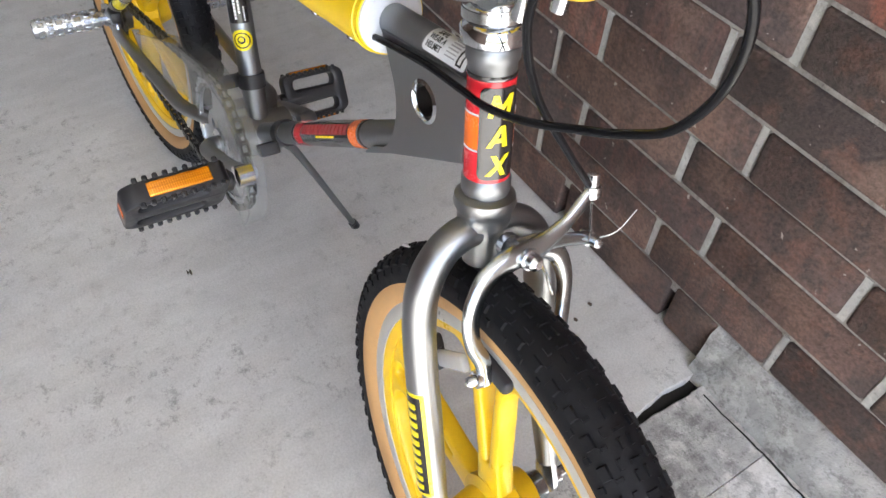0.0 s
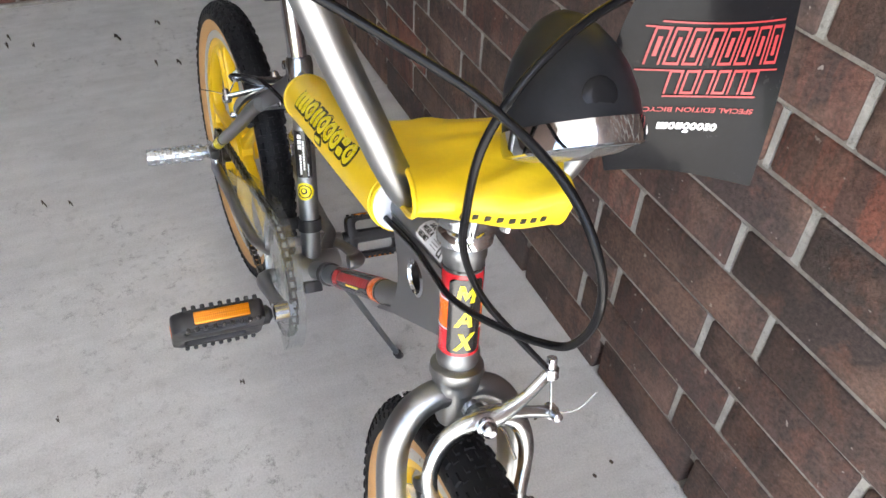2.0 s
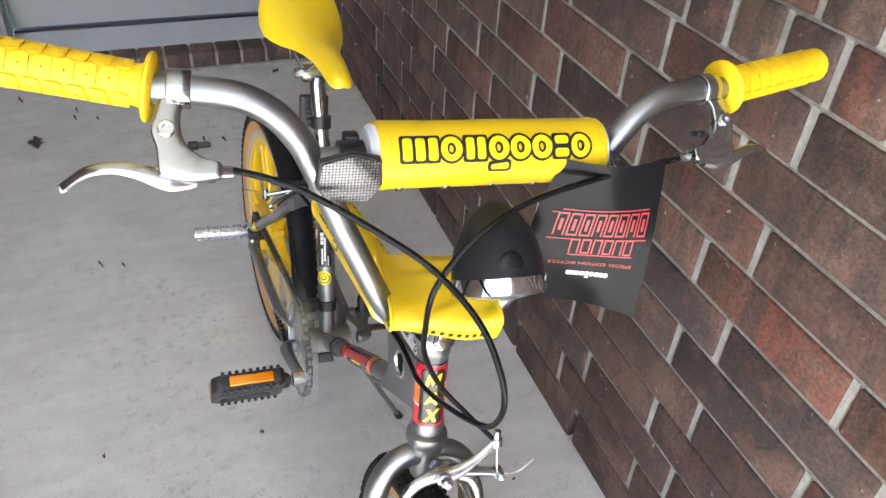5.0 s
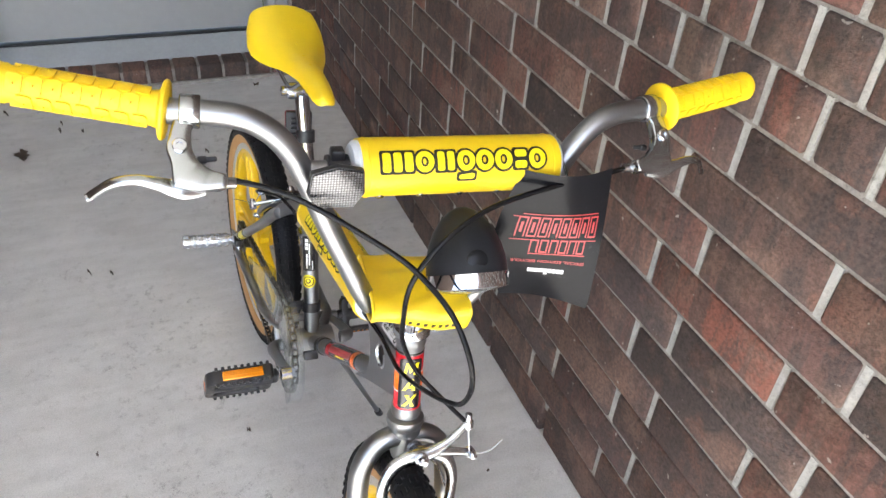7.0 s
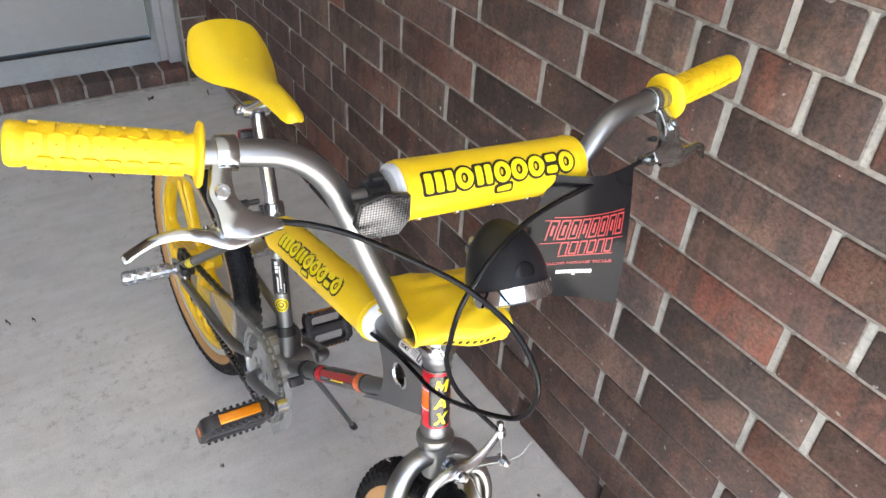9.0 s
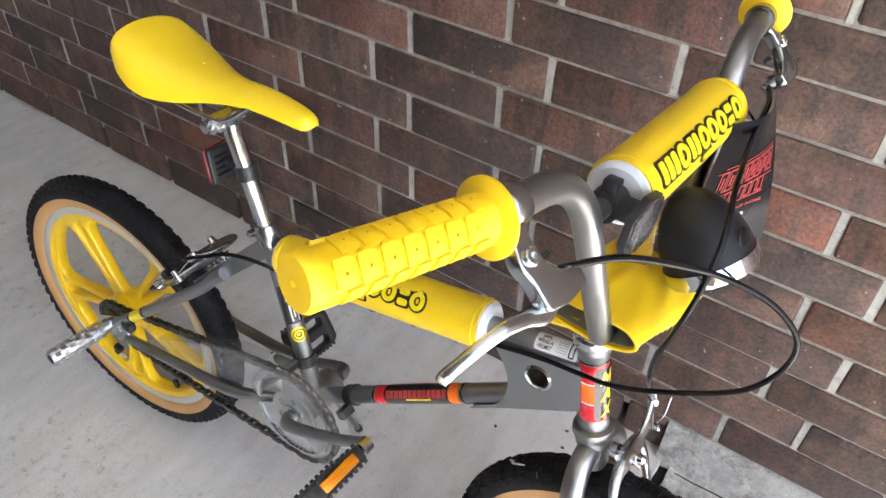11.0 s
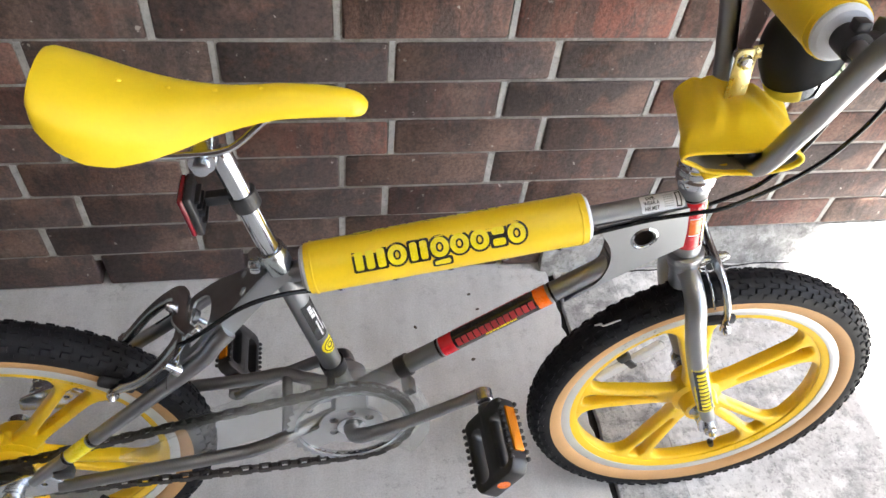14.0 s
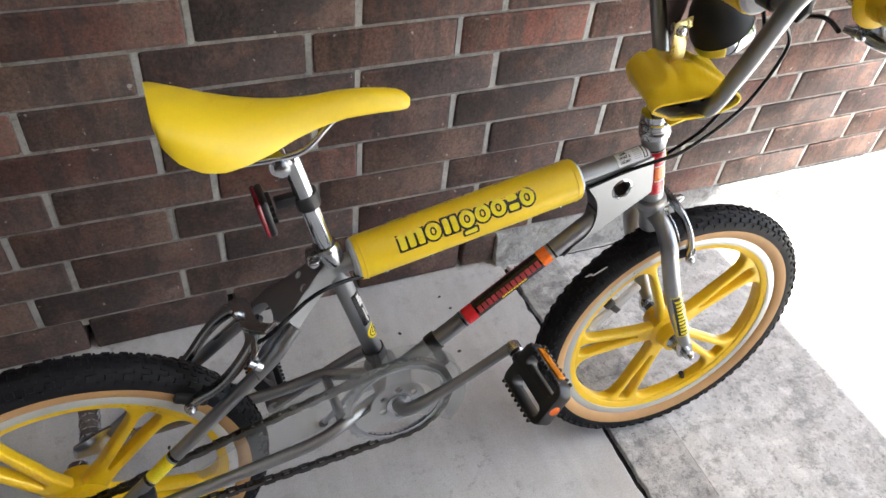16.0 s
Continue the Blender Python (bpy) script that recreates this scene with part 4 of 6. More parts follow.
    # hub barrel and axle
    bm = turned(bmesh.new(), hub - Vector((0, 0.050, 0)), (0, 1, 0), [(0, 0.009), (0.001, 0.014), (0.012, 0.015), (0.0165, 0.019), (0.0835, 0.019), (0.088, 0.015), (0.099, 0.014), (0.1, 0.009)], 28)
    part("hub", finish(bm), alloy, w)
    # valve, just inside the rim
    a = radians(-63)
    d = Vector((math.cos(a), 0, math.sin(a)))
    bm = turned(bmesh.new(), hub + d * 0.181, -d, [(0, 0.0042), (0.010, 0.0042), (0.011, 0.0048), (0.020, 0.0048), (0.021, 0.003)], 12)
    part("valve", finish(bm), black_plastic, w, "black valve cap")
    return w


front = wheel("front_wheel", HUB_F, 36.0, steer_fork, "yellow mag wheel with a tan-wall tyre")
# the rear wheel sits a little askew between the stays
REAR_SET = Matrix.Translation(HUB_R + Vector((-0.010, -0.006, -0.003))) @ Matrix.Rotation(radians(1.2), 4, "X") @ Matrix.Rotation(radians(3.4), 4, "Z") @ Matrix.Translation(-HUB_R)


def set_rear(bm):
    bmesh.ops.transform(bm, matrix=REAR_SET, verts=bm.verts)
    return bm


rear = wheel("rear_wheel", HUB_R, 48.0, set_rear, "yellow mag wheel with a tan-wall tyre")
# clear reflector bars strapped to the ribs
bar_clear = worn("clear ribbed plastic", (0.80, 0.80, 0.79), 0.12, 0, 0.3, 0.08, 90, 0.1)
shader(bar_clear)["Alpha"].default_value = 0.55
for w, a, b, fin in ((front, (0.761, 0, 0.292), (0.835, 0, 0.369), steer_fork), (rear, (-0.120, 0, 0.100), (-0.040, 0, 0.078), set_rear)):
    a, b = Vector(a), Vector(b)
    bm = bmesh.new()
    m = frame_of((a + b) / 2, b - a, (0, 1, 0))
    block(bm, m, ((b - a).length, 0.017, 0.009), 0.004, 3)
    bar = part("wheel_reflector", fin(bm), bar_clear, w, "clear reflector bar")
    bm = bmesh.new()
    block(bm, m, (0.011, 0.021, 0.013), 0.002)
    block(bm, m @ pose(0, -0.016, 0), (0.018, 0.014, 0.012), 0.003)
    part("strap", fin(bm), black_plastic, bar, "black strap")
# a pale scuff across the front tread
bm = tube(glide([HUB_F + Vector((math.cos(radians(q)) * 0.2495, y, math.sin(radians(q)) * 0.2495)) for q, y in ((139, -0.004), (137, -0.008), (136.5, -0.012), (134, -0.0145), (131, -0.017))], 4), [0.0012, 0.0018, 0.001, 0.0014, 0.0008], 6)
part("scuff", steer_fork(bm), print_white, front, "pale scuff on the tread")
# chain-side sprocket
SPROCKET_Y = -0.046
bm = bmesh.new()
teeth = [((0.0315 + (0.0035 if k % 2 else 0)) * math.cos(math.pi * k / 16), (0.0315 + (0.0035 if k % 2 else 0)) * math.sin(math.pi * k / 16)) for k in range(32)]
bm = plate(teeth, [], Matrix.Translation(HUB_R + Vector((0, SPROCKET_Y, 0))) @ side_plane, 0.004, 0)
turned(bm, HUB_R + Vector((0, -0.052, 0)), (0, 1, 0), [(0, 0.012), (0.001, 0.022), (0.02, 0.022)], 24)
part("sprocket", bm, dark_steel, rear)
# pegs
for s in (-1, 1):
    bm = turned(bmesh.new(), HUB_R + Vector((0.006, 0.066 * s, 0.003)), (0, s, 0), [(0, 0.010), (0.001, 0.0125), (0.004, 0.0125), (0.005, 0.0105), (0.010, 0.0105), (0.011, 0.0135), (0.100, 0.0135), (0.102, 0.0125), (0.102, 0.0080), (0.092, 0.0080)], 28)
    peg = part("axle_peg", bm, zinc, bicycle, "knurled bright metal axle peg")
    bm = bmesh.new()
    for i in range(8):
        for k in range(7):
            u = 2 * math.pi * (i + 0.5 * (k % 2)) / 8
            o = Vector((math.cos(u), 0, math.sin(u)))
            block(bm, frame_of(HUB_R + Vector((0, (0.083 + k * 0.0125) * s, 0)) + Vector((0.006, 0, 0.003)) + o * 0.0135, (0, 1, 0), o), (0.0090, 0.0078, 0.0020), 0.0008, 1)
    part("knurl", bm, zinc, peg)

# crank, chainring, chain, guard
ring_steel = worn("satin plated steel", (0.34, 0.35, 0.355), 0.35, 0.3, 0.0, 0.06, 60, 0, 0.06)
RING_Y = -0.046
teeth = []
for k in range(160):
    u = 2 * math.pi * k / 160
    teeth.append(((0.0762 + 0.0046 * (0.5 + 0.5 * math.cos(36 * u))) * math.cos(u), (0.0762 + 0.0046 * (0.5 + 0.5 * math.cos(36 * u))) * math.sin(u)))
holes = []
for k in range(3):
    c = radians(30 + 120 * k)
    holes.append([(r * math.cos(c + a), r * math.sin(c + a)) for r, a in [(0.066, t) for t in np.linspace(-0.78, 0.78, 14)] + [(0.040, t) for t in np.linspace(0.55, -0.55, 12)]])
for k in range(6):
    c = radians(90 + 60 * k)
    holes.append([(0.0255 * math.cos(c) + 0.006 * math.cos(u), 0.0255 * math.sin(c) + 0.006 * math.sin(u)) for u in np.linspace(0, 2 * math.pi, 12)[:-1]])
bm = plate(teeth, holes, Matrix.Translation(BB + Vector((0, RING_Y, 0))) @ side_plane, 0.004, 0.0)
chainring = part("chainring", bm, ring_steel, bicycle, "bright toothed chainring")
bm = ring_solid(bmesh.new(), BB + Vector((0, RING_Y - 0.002, 0)), (0, 1, 0), [(-0.002, 0.066), (-0.002, 0.070), (0.002, 0.070), (0.002, 0.066)], 60)
part("ridge", bm, chrome, chainring)
CRANK_UP = Vector((0.570 - 0.415, 0, 0.398 - 0.312))
path = [(0.415, 0.05, 0.312), (0.415, -0.05, 0.312), (0.4152, -0.056, 0.3122), (0.420, -0.065, 0.3140), (0.436, -0.0700, 0.3225), (0.470, -0.0715, 0.3385), (0.510, -0.0725, 0.3590), (0.548, -0.0750, 0.3840), (0.570, -0.0760, 0.398)]
crank = part("crank_arm", tube(glide(path[1:], 6), [0.0102, 0.0102, 0.0102, 0.0098, 0.0088, 0.0078, 0.0074, 0.0074, 0.0086], 16), steel, bicycle)
bm = turned(bmesh.new(), (0.570, -0.073, 0.398), (0, -1, 0), [(0, 0.009), (0.001, 0.0105), (0.016, 0.0105), (0.017, 0.009)], 18)
part("crank_eye", bm, zinc, crank)
bm = turned(bmesh.new(), BB + Vector((0, -0.037, 0)), (0, -1, 0), [(0, 0.022), (0.006, 0.022), (0.008, 0.018), (0.014, 0.018), (0.015, 0.013)], 24)
part("lock_nut", bm, zinc, crank)
flip = Matrix.Translation(BB) @ Matrix.Diagonal((-1, -1, -1, 1)) @ Matrix.Translation(-BB)
bm = tube(glide([(x, y, z) for x, y, z in path[1:]], 6), [0.0102, 0.0102, 0.0102, 0.0098, 0.0088, 0.0078, 0.0074, 0.0074, 0.0086], 16)
turned(bm, (0.570, -0.072, 0.398), (0, -1, 0), [(0, 0.010), (0.001, 0.0122), (0.020, 0.0122), (0.021, 0.010)], 18)
bmesh.ops.transform(bm, matrix=flip, verts=bm.verts)
part("crank_arm", bm, steel, bicycle)


def pedal(base, tilt, side):
    """A caged plastic pedal: its axle runs outwards along y, its front edge is raised by tilt degrees."""
    m = Matrix.Translation(base) @ Matrix.Rotation(radians(-tilt), 4, "Y")
    y0 = side * 0.008
    mid = y0 + side * 0.054
    out = [(-0.034, -0.044), (-0.026, -0.048), (0.026, -0.048), (0.034, -0.044), (0.034, 0.036), (0.026, 0.046), (-0.026, 0.046), (-0.034, 0.036)]
    if side < 0:
        out = [(x, -y) for x, y in out]
    win = [rounded([(-0.026, -0.034), (-0.009, -0.034), (-0.009, 0.030), (-0.026, 0.030)], 0.008), rounded([(0.009, -0.034), (0.026, -0.034), (0.026, 0.030), (0.009, 0.030)], 0.008)]
    bm = plate(rounded(out, 0.006), win, m @ pose(0, mid, 0), 0.022, 0.003)
    for e in (-1, 1):
        for k in range(9):
            for z in (-1, 1):
                block(bm, m @ pose(e * 0.0335, mid - side * 0.004 + (k - 4) * 0.0088, z * 0.0115), (0.005, 0.0045, 0.005), 0.001, 1)
    ob = part("pedal", bm, black_plastic, bicycle, "black caged plastic pedal with amber reflectors")
    bm = bmesh.new()
    turned(bm, m @ Vector((0, y0 - side * 0.004, 0)), m.to_3x3() @ Vector((0, side, 0)), [(0, 0.006), (0.004, 0.0105), (0.020, 0.0115), (0.084, 0.0105), (0.097, 0.0105), (0.099, 0.008)], 18)
    part("barrel", bm, black_plastic, ob)
    part("end_cap", turned(bmesh.new(), m @ Vector((0, y0 + side * 0.096, 0)), m.to_3x3() @ Vector((0, side, 0)), [(0, 0.0075), (0.004, 0.0075), (0.0045, 0.006)], 16), decal_orange, ob, "round amber end cap")
    for e in (-1, 1):
        bm = bmesh.new()
        block(bm, m @ pose(e * 0.0352, mid - side * 0.004, 0), (0.004, 0.056, 0.0135), 0.0015)
        part("reflector", bm, reflector_orange, ob, "amber reflector")
    return ob


pedal(Vector((0.570, -0.088, 0.398)), 60, -1)
pedal(2 * BB - Vector((0.570, -0.088, 0.398)), -58, 1)

# chain
r1, r2 = 0.0785, 0.0335
d = Vector((BB.x - HUB_R.x, BB.z - HUB_R.z))
tilt0 = math.atan2(d.y, d.x)
wrap0 = math.acos((r1 - r2) / d.length)
line = []
for u in np.linspace(tilt0 - wrap0, tilt0 + wrap0, 40):
    line.append((BB.x + r1 * math.cos(u), BB.z + r1 * math.sin(u)))
for u in np.linspace(tilt0 + wrap0, tilt0 + 2 * math.pi - wrap0, 24):
    line.append((r2 * math.cos(u), HUB_R.z + r2 * math.sin(u)))
line.append(line[0])
line = [Vector(p) for p in line]
dist = [0.0]
for a, b in zip(line, line[1:]):
    dist.append(dist[-1] + (b - a).length)
total = dist[-1]
count = round(total / 0.0127)


def chain_at(s):
    s %= total
    return Vector((float(np.interp(s, dist, [p.x for p in line])), float(np.interp(s, dist, [p.y for p in line]))))


bm = bmesh.new()
for k in range(count):
    a, b = chain_at(total * k / count), chain_at(total * (k + 1) / count)
    for q in (a, b):
        if q.y < 0.30 and 0 < q.x < 0.42:
            q.y -= 0.006 * math.sin(math.pi * min(max(q.x / 0.42, 0), 1))
    mid = (a + b) / 2
    m = frame_of((mid.x, RING_Y, mid.y), (b.x - a.x, 0, b.y - a.y), (0, 1, 0))
    for z in (-1, 1):
        block(bm, m @ pose(0, 0, z * (0.0042 if k % 2 else 0.0028)), (0.0155, 0.0085, 0.0012), 0.0)
    turned(bm, m @ Vector((-0.0063, 0, -0.0048)), m.to_3x3() @ Vector((0, 0, 1)), [(0, 0.0028), (0.0096, 0.0028)], 8)
part("chain", bm, dark_steel, bicycle, "dark oiled roller chain", 30)

# clear chain guard with an inward lip
top_edge = [(0.135, 0.300), (0.243, 0.352), (0.319, 0.388)]
front_arc = [(BB.x + 0.099 * math.cos(u), BB.z + 0.099 * math.sin(u)) for u in np.linspace(radians(108), radians(-38), 26)]
inner_arc = [(BB.x + 0.050 * math.cos(u), BB.z + 0.050 * math.sin(u)) for u in np.linspace(radians(-38), radians(150), 22)]
outer = top_edge + front_arc
shape = outer + inner_arc + [(0.332, 0.326), (0.243, 0.294), (0.150, 0.262)]
bm = plate(shape, [], Matrix.Translation((0, -0.0575, 0)) @ side_plane, 0.0022, 0)
for a, b in zip(outer, outer[1:]):
    vs = [bm.verts.new((p[0], y, p[1])) for p, y in ((a, -0.0575), (b, -0.0575), (b, -0.036), (a, -0.036))]
    bm.faces.new(vs)
    n2 = Vector((b[1] - a[1], 0, a[0] - b[0])).normalized() * 0.002
    vs2 = [bm.verts.new(v.co + n2) for v in vs]
    bm.faces.new(vs2[::-1])
    bm.faces.new((vs[2], vs[3], vs2[3], vs2[2]))
guard = part("chain_guard", bm, clear, bicycle, "clear plastic chain guard", 30)
# black clips that hold it to the frame
bm = turned(bmesh.new(), BB + DT_DIR * 0.078, DT_DIR, [(0, 0.0125), (0, 0.0148), (0.016, 0.0148), (0.016, 0.0125)], 20)
block(bm, frame_of(BB + DT_DIR * 0.086 + Vector((0.004, -0.022, -0.012)), DT_DIR), (0.014, 0.022, 0.014), 0.002)
part("clip", bm, black_plastic, bicycle, "black plastic frame clip")
bm = turned(bmesh.new(), BB + SDIR * 0.058, SDIR, [(0, 0.013), (0, 0.0156), (0.016, 0.0156), (0.016, 0.013)], 20)
block(bm, frame_of(BB + SDIR * 0.066 + Vector((-0.004, -0.028, 0)), (0, 1, 0)), (0.036, 0.010, 0.014), 0.002)
part("clip", bm, black_plastic, bicycle, "black plastic frame clip")
bm = bmesh.new()
block(bm, pose(0.075, -0.068, 0.296), (0.022, 0.014, 0.016), 0.003)
part("clip", bm, black_plastic, bicycle, "black plastic frame clip")

# kickstand
tip = Vector((0.352, 0.176, 0.024))
path = glide([(0.395, 0.020, 0.288), (0.392, 0.045, 0.262), (0.386, 0.070, 0.222), tuple(tip)], 6)
kick = part("kickstand", tube(path, [0.0065, 0.006, 0.005, 0.0045], 12), steel, bicycle, "thin steel kickstand with a black tip")
d = (tip - Vector((0.386, 0.070, 0.222))).normalized()
part("rubber_foot", turned(bmesh.new(), tip - d * 0.012, d, [(0, 0.0052), (0.001, 0.0070), (0.026, 0.0076), (0.028, 0.0065)], 14), black_plastic, kick, "black rubber foot")
bm = bmesh.new()
block(bm, frame_of((0.388, 0.022, 0.294), (1, 0.1, 0)), (0.045, 0.026, 0.03), 0.006, 3)
part("mount", bm, steel, kick)


def join(bm, other):
    """Adds another bmesh's faces to bm."""
    me = bpy.data.meshes.new("tmp")
    other.to_mesh(me)
    other.free()
    bm.from_mesh(me)
    bpy.data.meshes.remove(me)
    return bm


# handlebar
HALF = [(0.810, 0, 0.706), (0.810, 0.034, 0.706), (0.8115, 0.050, 0.714), (0.8125, 0.064, 0.735), (0.8110, 0.082, 0.772), (0.8095, 0.0985, 0.806), (0.8065, 0.1245, 0.864),
        (0.8045, 0.138, 0.888), (0.801, 0.155, 0.906), (0.798, 0.177, 0.917), (0.7955, 0.205, 0.9205), (0.7925, 0.2335, 0.9215)]
END_R = (0.7690, 0.3500, 0.9344)
whole = [(x, -y, z) for x, y, z in HALF[:0:-1]] + list(HALF)
bar_path = [(END_R[0], -END_R[1], END_R[2])] + glide(whole, 6) + [END_R]
handlebar = part("handlebar", steer(tube(bar_path, 0.0107, 20)), steel_bright, bicycle, "wide brushed steel BMX handlebar")
CROSS_X, CROSS_Z = 0.8065, 0.872
part("crossbar", steer(tube([(CROSS_X, -0.127, CROSS_Z), (CROSS_X, 0.127, CROSS_Z)], 0.0078, 16)), steel_bright, handlebar)

# stem under its pad
bm = bmesh.new()
turned(bm, on_axis(0.140), AXIS, [(0, 0.0110), (0.022, 0.0110), (0.026, 0.016), (0.045, 0.016), (0.048, 0.012)], 24)
block(bm, frame_of((0.793, 0, 0.712), (1, 0, -0.1)), (0.05, 0.034, 0.026), 0.006, 3)
turned(bm, (0.810, -0.026, 0.706), (0, 1, 0), [(0, 0.0112), (0, 0.0165), (0.052, 0.0165), (0.052, 0.0112)], 24)
stem = part("stem", steer(bm), alloy, bicycle)
for y in (-0.013, 0.013):
    part("bolt", steer(turned(bmesh.new(), (0.829, y, 0.690), (0.1, 0, 1), [(0, 0.003), (0.001, 0.005), (0.030, 0.005), (0.031, 0.003)], 12)), chrome, stem)


def vinyl_sleeve(loop_at, ys, thick, mat):
    """A sheet wrapped into a sleeve: loop_at(y) gives the closed outline at y."""
    bm = bmesh.new()
    outer = [[bm.verts.new((x, y, z)) for x, z in loop_at(y, 0.0)] for y in ys]
    inner = [[bm.verts.new((x, y, z)) for x, z in loop_at(y, thick)] for y in ys]
    n = len(outer[0])
    for a, b in zip(outer, outer[1:]):
        for k in range(n):
            bm.faces.new((a[k], a[(k + 1) % n], b[(k + 1) % n], b[k]))
    for a, b in zip(inner, inner[1:]):
        for k in range(n):
            bm.faces.new((b[k], b[(k + 1) % n], a[(k + 1) % n], a[k]))
    for o, i in ((outer[0], inner[0]), (outer[-1], inner[-1])):
        for k in range(n):
            bm.faces.new((o[k], i[k], i[(k + 1) % n], o[(k + 1) % n]))
    return bm


NEAR_LOOP = [(0.760, 0.7060), (0.748, 0.7120), (0.734, 0.7180), (0.741, 0.7260), (0.770, 0.7310), (0.800, 0.7360), (0.830, 0.7395), (0.843, 0.7360), (0.848, 0.7285), (0.840, 0.7190), (0.815, 0.7090), (0.785, 0.7055)]
OVER_LOOP = [(0.762, 0.6980), (0.750, 0.7120), (0.746, 0.7250), (0.757, 0.7380), (0.784, 0.7450), (0.812, 0.7470), (0.838, 0.7440), (0.854, 0.7370), (0.858, 0.7260), (0.849, 0.7090), (0.815, 0.6985), (0.785, 0.6955)]


def stem_pad_loop(y, inset):
    """The sleeve stands high over the stem and closes to a flat lip at its ends."""
    f = min(1, max(0, (y + 0.054) / 0.066))
    f = f * f * (3 - 2 * f)
    pts = glide([((1 - f) * a[0] + f * b[0] + (0.10 * (y + 0.05) if b[1] > 0.73 else 0.05 * (y + 0.05)), 0, (1 - f) * a[1] + f * b[1]) for a, b in zip(NEAR_LOOP + NEAR_LOOP[:1], OVER_LOOP + OVER_LOOP[:1])], 5)[:-1]
    cx = sum(p.x for p in pts) / len(pts)
    cz = sum(p.z for p in pts) / len(pts)
    out = []
    for i, p in enumerate(pts):
        dx, dz = p.x - cx, p.z - cz
        k = inset / max(0.010, math.hypot(dx, dz))
        crease = 0.0022 * math.sin(y * 95 + 5 * math.sin(p.x * 60)) * (1 if dz > 0.004 else 0.3) * f
        out.append((p.x - dx * k, p.z - dz * k + crease))
    return out


def skew_pad(bm):
    """The lip on the chain side runs aslant: further out at the front."""
    for v in bm.verts:
        v.co.y -= 0.13 * (v.co.x - 0.80) * max(0, min(1, -v.co.y / 0.05))
        v.co.x += 0.012 * max(0, min(1, (0.80 - v.co.x) / 0.05)) * max(0, min(1, v.co.y / 0.033))
        v.co.y += 0.028 * max(0, min(1, (0.845 - v.co.x) / 0.06)) * max(0, min(1, v.co.y / 0.033))
    return bm


stem_pad = part("stem_pad", steer(skew_pad(vinyl_sleeve(stem_pad_loop, np.linspace(-0.054, 0.033, 28), 0.0026, vinyl))), vinyl, bicycle, "yellow vinyl pad wrapped round the stem", 55)
for y in (-0.0545, 0.0335):
    loop = [(x, y, z) for x, z in stem_pad_loop(y, 0.0012)]
    part("piping", steer(skew_pad(tube(loop + loop[:2], 0.0019, 8, caps=False))), vinyl, stem_pad)
# lining inside, and the small dark print along the lower front edge as plain bars
bm = vinyl_sleeve(lambda y, t: stem_pad_loop(y, 0.0030 + t), np.linspace(-0.050, 0.030, 12), 0.001, foam)
part("lining", steer(skew_pad(bm)), lining_grey, stem_pad, "dull grey lining inside the pad")
for k in range(8):
    y = -0.028 + k * 0.0066
    p, q = stem_pad_loop(y, 0)[40], stem_pad_loop(y, 0)[43]
    bm = bmesh.new()
    block(bm, frame_of(((p[0] + q[0]) / 2 + 0.0003, y, (p[1] + q[1]) / 2), (0, 1, 0), (1, 0, -0.3)), (0.0036, 0.0044, 0.0012), 0.0003)
    part("print", steer(skew_pad(bm)), ink_black, stem_pad, "plain small black bar")
# an overlap flap at the bottom
bm = bmesh.new()
block(bm, pose(0.773, -0.047, 0.7045, 6, -8, 8), (0.030, 0.014, 0.0030), 0.0012)
part("flap", steer(bm), vinyl, stem_pad)

# the brand mark: plain outlined bars and rings
MARK = [("bars", 0.0, 1.50, 3), ("ring", 1.50, 2.45, 0), ("bars", 2.50, 3.42, 2), ("tail", 3.44, 4.38, 0), ("ring", 4.34, 5.29, 0), ("ring", 5.27, 6.22, 0), ("stack", 6.22, 7.00, 0), ("ring", 6.98, 7.90, 0)]


def mark_loops(grow):
    """Outlines of the brand mark in units of its height; grow: how far they are widened."""
    groups = []
    for kind, a, b, n in MARK:
        mid = (a + b) / 2
        if kind == "bars":
            w = (b - a) / n
            for k in range(n):
                groups.append([rounded([(a + k * w + 0.03 - grow, -0.45 - grow), (a + (k + 1) * w - 0.03 + grow, -0.45 - grow), (a + (k + 1) * w - 0.03 + grow, 0.45 + grow), (a + k * w + 0.03 - grow, 0.45 + grow)], 0.12, 4)])
        elif kind == "stack":
            for y in (-0.25, 0.25):
                groups.append([rounded([(a + 0.06 - grow, y - 0.2 - grow), (b - 0.06 + grow, y - 0.2 - grow), (b - 0.06 + grow, y + 0.2 + grow), (a + 0.06 - grow, y + 0.2 + grow)], 0.14, 4)])
        else:
            rx, ry = (b - a) / 2 - 0.01 + grow, 0.49 + grow
            o = [(mid + rx * math.cos(u), ry * math.sin(u)) for u in np.linspace(0, 2 * math.pi, 25)[:-1]]
            hx, hy = max(0.02, 0.15 - grow * 0.8), max(0.03, 0.2 - grow * 0.8)
            h = [(mid + hx * math.cos(u), hy * math.sin(u)) for u in np.linspace(0, 2 * math.pi, 13)[:-1]]
            groups.append([o, h])
            if kind == "tail":
                groups.append([rounded([(a + 0.12 - grow, -0.86 - grow), (b - 0.02 + grow, -0.86 - grow), (b - 0.02 + grow, -0.52 + grow), (a + 0.12 - grow, -0.6 + grow)], 0.14, 4)])
    return groups


